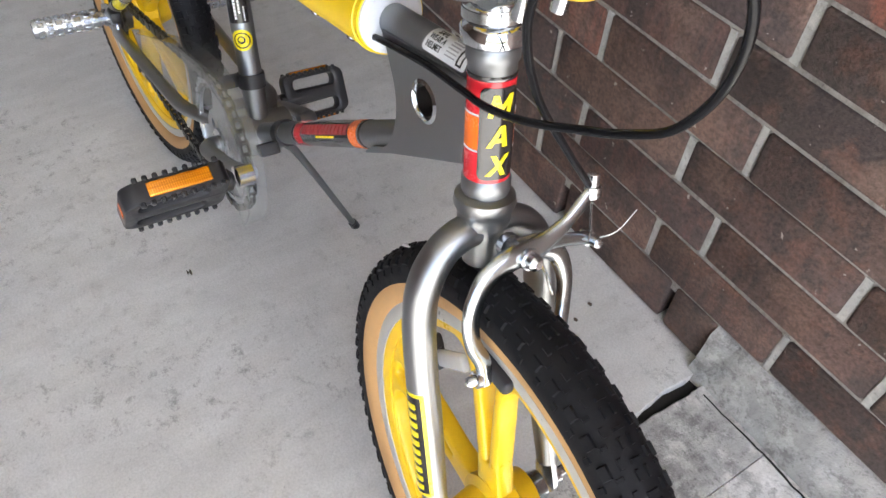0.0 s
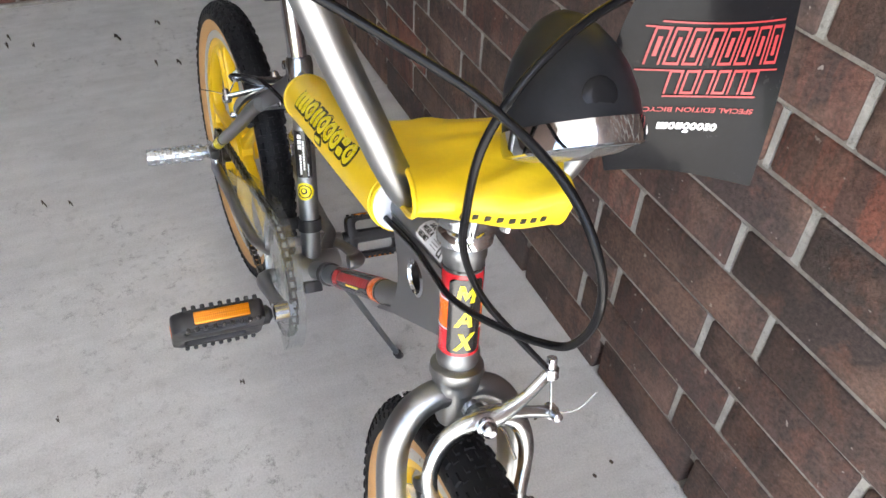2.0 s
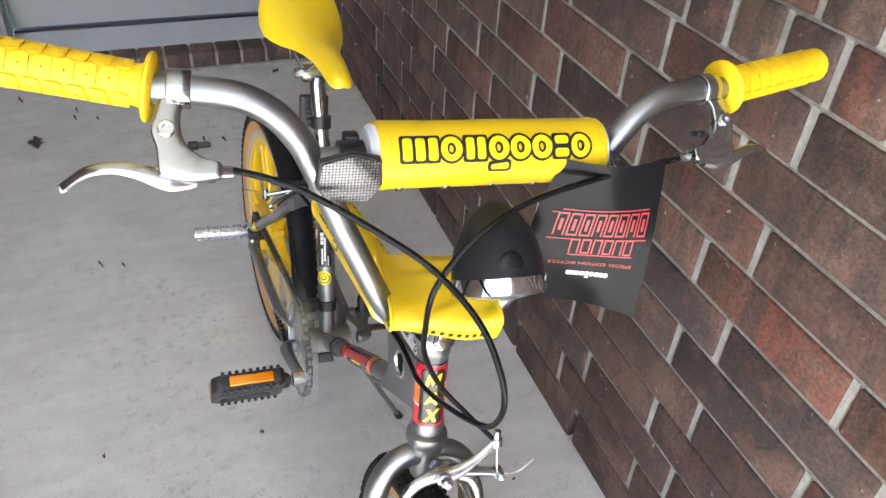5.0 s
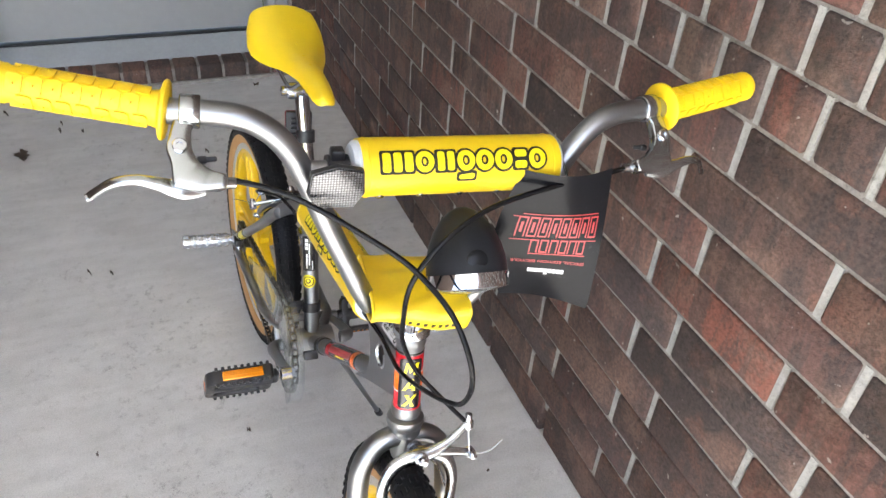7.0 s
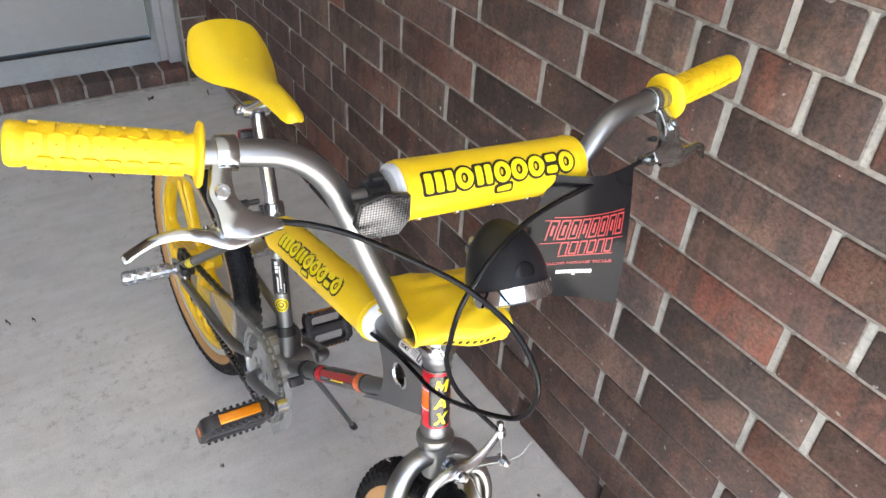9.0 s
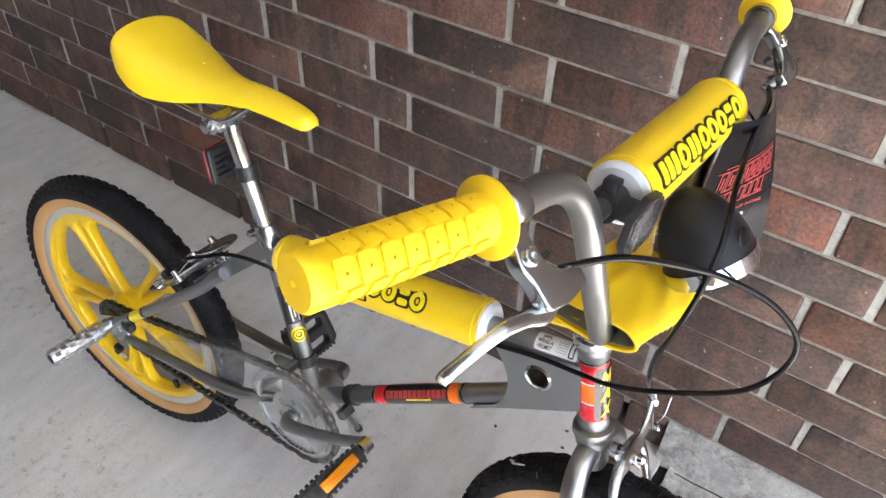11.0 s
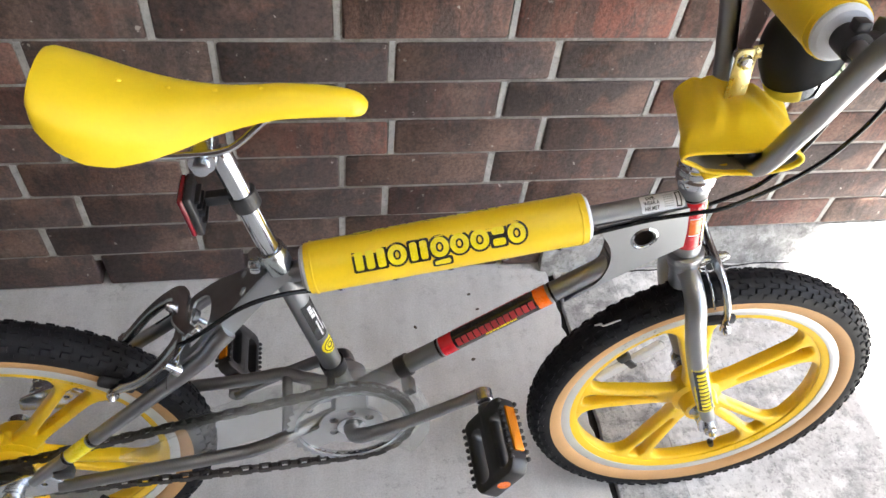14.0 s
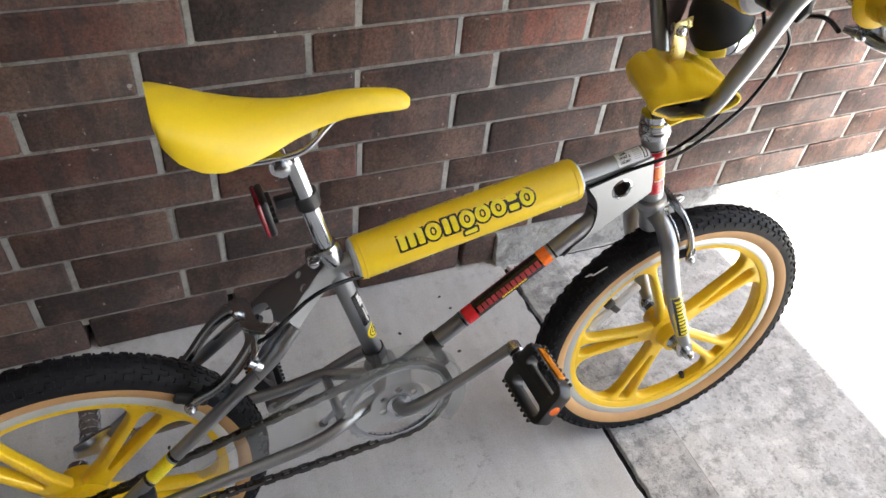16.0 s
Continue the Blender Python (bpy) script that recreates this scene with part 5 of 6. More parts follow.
def brand_mark(parent, length, origin, axis, radius, facing, finish, fill, outline=ink_black, depth=0.0006):
    """The mark bent round a tube: dark outlines below, the fill above them."""
    size = length / 7.9
    for grow, mat, lift in ((0.075, outline, depth), (-0.035, fill, depth * 1.8)):
        bm = bmesh.new()
        for g in mark_loops(grow):
            if mat is outline and outline is not ink_black:
                continue
            one = flat_shape([[[((x - 3.95) * size, y * size) for x, y in loop] for loop in g]], lift)
            join(bm, slab(finely(one, 0.006), lift + 0.0006))
        if not bm.faces:
            bm.free()
            continue
        wrap(bm, origin, axis, radius, facing)
        part("print", finish(bm), mat, parent, "dark outlined plain mark" if mat is ink_black else "plain mark")


def tube_pad(name, a, b, radius, finish, label, squash=1.0):
    """A vinyl sleeve over white foam round a tube."""
    a, b = Vector(a), Vector(b)
    d = (b - a).normalized()
    reach = (b - a).length
    up = (Vector((0, 0, 1)) - d * d.z).normalized()
    side = d.cross(up)
    bm = bmesh.new()
    rings = []
    n = 40
    for s in np.linspace(0, reach, 33):
        ring = []
        for k in range(n):
            u = 2 * math.pi * k / n
            r = radius * (1 + 0.006 * math.cos(4 * u + 0.6) + 0.006 * math.sin(s * 90 + 3 * math.sin(u)) * (0.5 + 0.5 * math.cos(u + 2)) + 0.012 * noise.noise((s * 30, math.cos(u), math.sin(u))))
            if s < 0.004 or s > reach - 0.004:
                r *= 0.985
            ring.append(bm.verts.new(a + d * s + up * (r * math.cos(u) * squash) + side * (r * math.sin(u))))
        rings.append(ring)
    for p, q in zip(rings, rings[1:]):
        for k in range(n):
            bm.faces.new((p[k], p[(k + 1) % n], q[(k + 1) % n], q[k]))
    bmesh.ops.recalc_face_normals(bm, faces=bm.faces)
    bmesh.ops.solidify(bm, geom=list(bm.faces), thickness=0.0016)
    ob = part(name, finish(bm), vinyl, bicycle, label, 60)
    for s, w in ((0.0065, 1), (reach - 0.0065, -1)):
        bm = ring_solid(bmesh.new(), a + d * s, d, [(-0.0012, radius * 0.99), (-0.0008, radius * 1.022), (0.0008, radius * 1.022), (0.0012, radius * 0.99)], 48)
        part("seam", finish(bm), vinyl, ob)
    bm = turned(bmesh.new(), a - d * 0.006, d, [(0, 0.011), (0, radius * 0.80), (0.003, radius * 0.93), (reach + 0.008, radius * 0.93), (reach + 0.011, radius * 0.80), (reach + 0.011, 0.011)], 32)
    part("foam_core", finish(bm), foam, ob, "white foam core at the ends")
    # press studs along the underside
    for k in range(5):
        p = a + d * (reach * (0.1 + 0.2 * k))
        o = (-up * 0.8 + side * 0.6).normalized()
        part("stud", finish(turned(bmesh.new(), p + o * (radius * 0.97), o, [(0, 0.004), (0.0015, 0.004), (0.0025, 0.0025)], 10)), alloy, ob)
    return ob


plain = lambda b: b
PAD_A = TT_R + (TT_F - TT_R) * ((0.374 - 0.345) / 0.448)
PAD_B = TT_R + (TT_F - TT_R) * ((0.673 - 0.345) / 0.448)
TT_DIR = (TT_F - TT_R).normalized()
frame_pad = tube_pad("frame_pad", PAD_A, PAD_B, 0.0285, plain, "yellow vinyl pad round the top tube")
LOGO = Vector((0.516, 0, TT_R.z + (0.516 - 0.345) * 0.1763))
brand_mark(frame_pad, 0.185, LOGO, TT_DIR, 0.0291, (0, -0.74, 0.67), plain, decal_yellow)
brand_mark(frame_pad, 0.185, LOGO, -TT_DIR, 0.0291, (0, 0.74, 0.67), plain, decal_yellow)
bar_pad = tube_pad("handlebar_pad", (CROSS_X, -0.080, CROSS_Z), (CROSS_X, 0.112, CROSS_Z), 0.0265, steer, "yellow vinyl pad round the crossbar")
brand_mark(bar_pad, 0.160, (CROSS_X, 0.015, CROSS_Z), (0, 1, 0), 0.0271, (0.80, 0, 0.60), steer, decal_yellow)


def grip(s):
    """A moulded rubber grip with a flange and scale-shaped pads."""
    a, b = Vector((0.7925, 0.2335 * s, 0.9215)), Vector((END_R[0], END_R[1] * s, END_R[2]))
    d = (b - a).normalized()
    reach = (b - a).length
    bm = turned(bmesh.new(), a, d, [(0, 0.011), (0.0005, 0.0225), (0.002, 0.0242), (0.0040, 0.0242), (0.0052, 0.0225), (0.0070, 0.0155), (0.012, 0.0142), (reach - 0.006, 0.0142), (reach - 0.004, 0.0154), (reach + 0.003, 0.0155), (reach + 0.0055, 0.0140), (reach + 0.0058, 0.0022), (reach + 0.003, 0.0015)], 40)
    ob = part("grip", steer(bm), grip_yellow, bicycle, "yellow rubber grip with moulded pads", 40)
    up = Vector((0, 0, 1))
    up = (up - d * up.dot(d)).normalized()
    side = d.cross(up)
    for k in range(7):
        for i in range(6):
            u = 2 * math.pi * i / 6
            p = 0.0185 + (k + 0.5 * (i % 2)) * (reach - 0.026) / 6.9
            shape = rounded([(-0.0052, -0.0055), (-0.0030, -0.0068), (0.0050, -0.0068), (0.0056, -0.0050), (0.0056, 0.0050), (0.0050, 0.0068), (-0.0030, 0.0068), (-0.0052, 0.0055)], 0.002, 2)
            dimple = circle(0.0009, 6, 0.0, 0.0)
            one = slab(flat_shape([[shape, dimple]], 0.0021), 0.0030)
            wrap(one, a + d * p, d * 1.0, 0.0142, up * math.cos(u) + side * math.sin(u))
            part("pad", steer(one), grip_yellow, ob, "", 25)
    return ob


for s in (-1, 1):
    grip(s)


def brake_lever(s):
    """A cast aluminium lever: ring clamp, body, blade, adjuster."""
    at = Vector((0.7945, 0.2185 * s, 0.921))
    bm = turned(bmesh.new(), at - Vector((0, 0.009 * s, 0)), (-0.1, s, 0.04), [(0, 0.0108), (0, 0.0128), (0.001, 0.0136), (0.015, 0.0136), (0.016, 0.0128), (0.016, 0.0108)], 28)
    # a flat cast body: from the clamp past the pivot bolt to the cable stop
    face = Vector((0.72, 0, 0.69)).normalized()
    inward, rise = Vector((0, -s, 0)), Vector((-0.69, 0, 0.72)).normalized()
    cast = Matrix((inward, rise, face)).transposed().to_4x4()
    cast.translation = Vector((0.8165, 0.2275 * s, 0.902)) - face * 0.0035
    shape = [(-0.0016, 0.028), (-0.0065, 0.0114), (-0.0104, -0.0016), (-0.0070, -0.013), (-0.0070, -0.032), (0.012, -0.0365), (0.034, -0.0345), (0.035, -0.0235), (0.0235, -0.0205), (0.0135, -0.0125), (0.0090, -0.003), (0.0095, 0.0125), (0.0175, 0.028)]
    join(bm, plate(rounded(shape, 0.004, 4), [], cast, 0.0110, 0.0018))
    ob = part("brake_lever", steer(bm), alloy, bicycle, "polished aluminium brake lever", 45)
    bm = turned(bmesh.new(), (0.828, 0.207 * s, 0.8745), (-0.12, -s, -0.1), [(0, 0.0062), (0.004, 0.0062), (0.0045, 0.0072), (0.009, 0.0072), (0.0095, 0.0050), (0.021, 0.0046), (0.022, 0.003)], 18)
    part("adjuster", steer(bm), alloy, ob)
    # blade: flat, with a curl at the tip
    path = glide([(0.829, 0.212 * s, 0.8725), (0.832, 0.228 * s, 0.872), (0.831, 0.246 * s, 0.878), (0.829, 0.262 * s, 0.881), (0.824, 0.278 * s, 0.876), (0.818, 0.289 * s, 0.866), (0.814, 0.295 * s, 0.859), (0.814, 0.2985 * s, 0.857)], 6)
    bm = tube(path, [0.0080, 0.0082, 0.0052, 0.0042, 0.0040, 0.0040, 0.0044, 0.0035], 14, flat=0.6, up=(0.75, 0, 0.66))
    part("blade", steer(bm), alloy, ob)
    o = Vector((0.72, 0, 0.69)).normalized()
    bm = turned(bmesh.new(), Vector((0.8165, 0.2275 * s, 0.902)) + o * 0.001, o, [(0, 0.0058), (0.0035, 0.0058), (0.0045, 0.0050), (0.0045, 0.0026), (0.0025, 0.0024)], 18)
    part("bolt", steer(bm), zinc, ob)
    bm = turned(bmesh.new(), Vector((0.828, 0.233 * s, 0.875)) + o * 0.002, o, [(0, 0.0040), (0.0025, 0.0040), (0.0033, 0.0032), (0.0033, 0)], 16)
    part("pivot", steer(bm), zinc, ob)
    bm = turned(bmesh.new(), (0.814, 0.214 * s, 0.888), (0.1, -s, 0.12), [(0, 0.0032), (0.006, 0.0032), (0.007, 0.0022), (0.014, 0.0022), (0.015, 0.001)], 12)
    part("reach_screw", steer(bm), black_plastic, ob, "small dark reach screw")
    return ob


for s in (-1, 1):
    brake_lever(s)

# front reflector on the crossbar
bm = bmesh.new()
turned(bm, (CROSS_X, -0.107, CROSS_Z), (0, 1, 0), [(0, 0.008), (0, 0.0125), (0.019, 0.0125), (0.019, 0.008)], 20)
block(bm, pose(0.822, -0.0985, 0.873), (0.018, 0.017, 0.014), 0.003)
block(bm, pose(0.807, -0.0985, 0.887), (0.012, 0.012, 0.010), 0.002)
front_reflector = part("front_reflector", steer(bm), black_plastic, bicycle, "clear prism reflector on a black bracket")
FACE = frame_of((0.834, -0.1040, 0.8710), (0, 1, 0.0), (1, 0, -0.05))
edge = [(-0.0250, -0.0070), (-0.0225, 0.0140), (0.0, 0.0205), (0.0225, 0.0155), (0.0250, -0.0070), (0.0160, -0.0215), (-0.0165, -0.0205)]
part("housing", steer(plate(rounded(edge, 0.0012, 2), [], FACE, 0.006, 0.0005)), black_plastic, front_reflector)
part("lens", steer(plate(rounded([(x * 0.945, y * 0.935) for x, y in edge], 0.0012, 2), [], FACE @ pose(0, 0, 0.0036), 0.003, 0.0006)), reflector_clear, front_reflector, "clear prismatic lens")

# headlight: a black dome with a chrome rim, tipped down
LAMP, AIM = Vector((0.868, 0.021, 0.775)), Vector((0.60, 0.0, -0.80)).normalized()
bm = turned(bmesh.new(), LAMP, -AIM, [(0, 0.030), (0.0, 0.0385), (0.012, 0.0388), (0.026, 0.0378), (0.040, 0.0345), (0.053, 0.0288), (0.064, 0.0210), (0.0715, 0.0125), (0.075, 0.005), (0.0755, 0)], 48)
headlight = part("headlight", steer(bm), matt_black, bicycle, "black domed headlight with a chrome rim", 30)
bm = ring_solid(bmesh.new(), LAMP, AIM, [(-0.013, 0.0386), (-0.013, 0.0398), (-0.0035, 0.0404), (0.0005, 0.0398), (0.0015, 0.0375), (0.0, 0.035), (-0.002, 0.035), (-0.003, 0.0384)], 56)
part("rim", steer(bm), chrome, headlight, "chrome rim")
bm = turned(bmesh.new(), LAMP - AIM * 0.001, AIM, [(0, 0.0), (0, 0.0352), (0.003, 0.0345), (0.006, 0.025), (0.0075, 0.012), (0.008, 0)], 40)
part("lens", steer(bm), lens_glass, headlight, "clear lens")
o = Vector((0.70, -0.02, 0.71)).normalized()
bm = turned(bmesh.new(), LAMP - AIM * 0.024 + Vector((0.79, -0.10, 0.60)).normalized() * 0.0362, Vector((0.84, -0.12, 0.5)), [(0, 0.0098), (0.0008, 0.0098), (0.0018, 0.0085), (0.0023, 0.005), (0.0024, 0)], 24)
part("button", steer(bm), card_black, headlight, "round rubber button")
bm = plate(rounded([(-0.0105, -0.066), (0.0105, -0.066), (0.0105, 0.008), (0.0065, 0.0125), (-0.0065, 0.0125), (-0.0105, 0.008)], 0.003), [], Matrix.Translation((0.801, 0.0215, 0.786)) @ Matrix.Rotation(radians(-5), 4, "Y") @ side_plane, 0.0026, 0.0005)
block(bm, frame_of((0.823, 0.0215, 0.799), (1, 0, 0.25), (0, 0, 1)), (0.036, 0.0026, 0.014), 0.0006)
part("bracket", steer(bm), gold_zinc, headlight, "gold zinc bracket")
bm = turned(bmesh.new(), (0.800, 0.0135, 0.786), (0, 1, 0), [(0, 0.003), (0.001, 0.0060), (0.005, 0.0062), (0.0065, 0.0078), (0.008, 0.0078), (0.0082, 0.0030), (0.018, 0.0030), (0.019, 0.0055), (0.023, 0.0055)], 12)
part("bolt", steer(bm), zinc, headlight)

# cables: their upper ends turn with the bar
def follow(points):
    out = []
    for p in points:
        p = Vector(p)
        w = max(0.0, min(1.0, (p.z - 0.62) / 0.2))
        q = AXIS_FOOT + Vector((0, -0.002, 0)) + Matrix.Rotation(radians(-4.9), 3, AXIS) @ (p - AXIS_FOOT)
        out.append(p * (1 - w) + q * w)
    return out


REAR_A = glide(follow([(0.826, -0.186, 0.872), (0.838, -0.160, 0.8705), (0.850, -0.130, 0.862), (0.868, -0.082, 0.838), (0.890, -0.045, 0.818), (0.925, -0.020, 0.796), (0.950, -0.009, 0.766), (0.951, -0.003, 0.728), (0.935, -0.003, 0.690),
                (0.912, -0.009, 0.671), (0.883, -0.015, 0.655), (0.8485, -0.0185, 0.637), (0.818, -0.0220, 0.627), (0.7925, -0.0208, 0.622), (0.745, -0.0166, 0.611), (0.690, -0.0164, 0.597), (0.670, -0.0155, 0.590)]), 7)
rear_cable = part("rear_brake_cable", tube(REAR_A, 0.0026, 10), cable_black, bicycle, "looping black brake cable")
REAR_B = glide([(0.380, -0.020, 0.534), (0.352, -0.031, 0.543), (0.322, -0.042, 0.546), (0.300, -0.0475, 0.540), (0.282, -0.055, 0.533), (0.264, -0.0635, 0.5265), (0.248, -0.066, 0.517), (0.240, -0.062, 0.509), (0.238, -0.060, 0.505)], 6)
part("cable_end", tube(REAR_B, 0.0026, 10), cable_black, rear_cable)
FRONT_A = glide(follow([(0.822, 0.184, 0.872), (0.834, 0.150, 0.872), (0.842, 0.106, 0.868), (0.858, 0.034, 0.856), (0.874, -0.014, 0.832), (0.876, -0.040, 0.790), (0.866, -0.042, 0.738), (0.857, -0.036, 0.700), (0.853, -0.016, 0.655), (0.852, 0.020, 0.606), (0.852, 0.054, 0.564)]), 7)
front_cable = part("front_brake_cable", tube(FRONT_A, 0.0026, 10), cable_black, bicycle, "looping black brake cable")


# caliper brakes
def caliper(name, pivot, fwd, down, finish, flip_y, wire, thick=1.0, long=1.0):
    """A side-pull caliper: pivot place, the way it faces, the way to the rim."""
    fwd, down = Vector(fwd).normalized(), Vector(down).normalized()
    out = down.cross(fwd) * flip_y

    def at(f, o, d):
        d = d * long if d > 0.03 else d
        return Vector(pivot) + fwd * f + out * o + down * d
    bm = turned(bmesh.new(), at(-0.030, 0, 0), fwd, [(0, 0.003), (0.012, 0.003), (0.0125, 0.0095), (0.019, 0.0095), (0.020, 0.0045), (0.034, 0.0045), (0.035, 0.008), (0.041, 0.008), (0.0415, 0.0062), (0.047, 0.0058), (0.050, 0.003)], 14)
    ob = part(name, finish(bm), zinc, bicycle, "polished aluminium side-pull brake")
    # the arm that hooks round one side of the tyre and carries the long cable lug
    c_arm = glide([at(0.004, 0.056, -0.034), at(0.004, 0.036, -0.016), at(0.003, 0.012, -0.003), at(0.002, -0.012, 0.0), at(0.002, -0.032, 0.010), at(0.003, -0.0435, 0.032), at(0.004, -0.0435, 0.056), at(0.005, -0.036, 0.076), at(0.006, -0.0345, 0.096)], 5)
    part("arm", finish(tube(c_arm, [q * thick for q in (0.0052, 0.0055, 0.009, 0.0098, 0.0085, 0.0072, 0.0066, 0.0068, 0.0052)], 12, flat=0.62, up=fwd)), alloy, ob)
    y_arm = glide([at(-0.006, 0.066, 0.012), at(-0.005, 0.045, 0.006), at(-0.005, 0.018, 0.0), at(-0.006, 0.0, 0.0)], 5)
    part("arm", finish(tube(y_arm, [0.0055, 0.0055, 0.0085, 0.0092], 12, flat=0.62, up=fwd)), alloy, ob)
    y_drop = glide([at(-0.006, 0.012, 0.002), at(-0.006, 0.034, 0.012), at(-0.005, 0.0430, 0.034), at(-0.003, 0.0420, 0.058), at(0.002, 0.0360, 0.078), at(0.004, 0.0345, 0.096)], 5)
    part("arm", finish(tube(y_drop, [q * thick for q in (0.0085, 0.0082, 0.0072, 0.0066, 0.0066, 0.0052)], 12, flat=0.62, up=fwd)), alloy, ob)
    for o in (-1, 1):
        bm = bmesh.new()
        block(bm, frame_of(at(0.002, o * 0.0245, 0.090), fwd + down * 0.25, out), (0.042, 0.013, 0.011), 0.004, 3)
        pad = part("brake_pad", finish(bm), brake_pad_mat, ob, "dark rubber brake pad")
        bm = turned(bmesh.new(), at(0.004, o * 0.028, 0.090), out * o, [(0, 0.0035), (0.010, 0.0035), (0.0102, 0.0070), (0.0145, 0.0070), (0.015, 0.005), (0.020, 0.0042), (0.022, 0.002)], 12)
        part("nut", finish(bm), zinc, pad)
    # lugs and wire
    for p, q in ((at(0.004, 0.057, -0.036), -down), (at(-0.006, 0.067, 0.013), fwd)):
        bm = turned(bmesh.new(), p - q * 0.008, q, [(0, 0.004), (0.001, 0.0062), (0.009, 0.0062), (0.0095, 0.0045), (0.018, 0.0042), (0.019, 0.0025)], 14)
        part("lug", finish(bm), zinc, ob)
    part("wire", finish(tube([at(0.004, 0.057, -0.034), at(-0.002, 0.063, 0.012)], 0.0009, 6)), zinc, ob)
    part("wire_end", finish(tube(glide([at(-0.004, 0.066, 0.012), at(0.002, 0.085, 0.010), at(0.004, 0.102, wire)], 4), 0.0007, 6)), zinc, ob)
    # return spring
    part("spring", finish(tube(glide([at(-0.008, -0.036, 0.052), at(-0.010, -0.024, 0.020), at(-0.010, 0.0, 0.006), at(-0.010, 0.024, 0.020), at(-0.008, 0.036, 0.052)], 5), 0.0014, 8)), zinc, ob)
    return ob


caliper("front_brake", (0.855, 0.006, 0.522), (0.93, 0, 0.33), (0.30, 0, -0.954), steer_fork, -1, -0.004, 1.0)
caliper("rear_brake", (0.234, -0.002, 0.492), (-0.74, 0, 0.67), (-0.67, 0, -0.74), plain, -1, 0.004, 1.35, 1.36)

# frame decals
bm = turned(bmesh.new(), on_axis(0.019), AXIS, [(0, 0.0158), (0, 0.01605), (0.072, 0.01605), (0.072, 0.0158)], 40)
head_decal = part("head_decal", bm, decal_red, head_tube, "red film with a black panel")
for s0, r in ((0.0165, 0.0161), (0.0925, 0.0161)):
    part("band", turned(bmesh.new(), on_axis(s0), AXIS, [(0, r), (0.0018, r)], 40), decal_black, head_tube, "thin black line")


def head_film(outline, facing, mat, lift, name, label):
    bm = slab(finely(flat_shape([[outline]], lift), 0.004), 0.0005)
    wrap(bm, on_axis(0.055), AXIS, 0.01605, facing)
    return part(name, bm, mat, head_decal, label)


turn_f = lambda a: (math.cos(radians(a)), math.sin(radians(a)), 0)
head_film(rounded([(-0.0325, -0.0135), (0.0325, -0.0135), (0.0325, 0.0135), (-0.0325, 0.0135)], 0.005), turn_f(-13), decal_black, 0.0005, "panel", "black rounded panel")
for side in (-88, 62):
    head_film([(-0.011, -0.007), (0.012, -0.007), (0.012, 0.007), (-0.011, 0.007)], turn_f(side), decal_orange, 0.0004, "patch", "orange patch")
    for z in (-0.0122, 0.0132):
        head_film([(z - 0.0006, -0.007), (z + 0.0006, -0.007), (z + 0.0006, 0.007), (z - 0.0006, 0.007)], turn_f(side), print_white, 0.0005, "line", "thin white line")
GLYPHS = {"M": [[(-0.5, -0.5), (-0.28, -0.5), (-0.28, 0.12), (0.0, -0.36), (0.28, 0.12), (0.28, -0.5), (0.5, -0.5), (0.5, 0.5), (0.26, 0.5), (0.0, 0.04), (-0.26, 0.5), (-0.5, 0.5)]],
          "A": [[(-0.5, -0.5), (-0.25, -0.5), (-0.17, -0.27), (0.17, -0.27), (0.25, -0.5), (0.5, -0.5), (0.13, 0.5), (-0.13, 0.5)], [(-0.10, -0.08), (0.10, -0.08), (0.0, 0.24)]],
          "X": [[(-0.5, -0.5), (-0.23, -0.5), (0.0, -0.15), (0.23, -0.5), (0.5, -0.5), (0.14, 0.02), (0.47, 0.5), (0.21, 0.5), (0.0, 0.19), (-0.21, 0.5), (-0.47, 0.5), (-0.14, 0.02)]]}
for letter, z in (("M", 0.0205), ("A", -0.0005), ("X", -0.0215)):
    loops = [[((z + q * 0.0150), -(p + 0.22 * q) * 0.0138) for p, q in loop] for loop in GLYPHS[letter]]
    bm = slab(finely(flat_shape([loops], 0.0011), 0.004), 0.0005)
    wrap(bm, on_axis(0.055), AXIS, 0.01605, turn_f(-12))
    part("letter", bm, decal_yellow, head_decal, "yellow slanted capital letter")


def bars_print(parent, rows, origin, axis, radius, facing, mat, finish=plain, label="plain bars"):
    """Rows of plain bars standing for print: x0, x1, y0, y1, number of bars."""
    bm = bmesh.new()
    for x0, x1, y0, y1, n in rows:
        w = (x1 - x0) / n
        for k in range(n):
            a, b = x0 + k * w + w * 0.10, x0 + (k + 1) * w - w * 0.10
            one = flat_shape([[[(a, y0), (b, y0), (b, y1), (a, y1)]]], 0.0007)
            join(bm, slab(finely(one, 0.004), 0.0006))
    wrap(bm, origin, axis, radius, facing)
    return part("print", finish(bm), mat, parent, label)


def film(name, parent, s0, s1, base, axis, radius, mat, label):
    return part(name, turned(bmesh.new(), base + axis * s0, axis, [(0, radius - 0.0003), (0, radius), (s1 - s0, radius), (s1 - s0, radius - 0.0003)], 28), mat, parent, label)


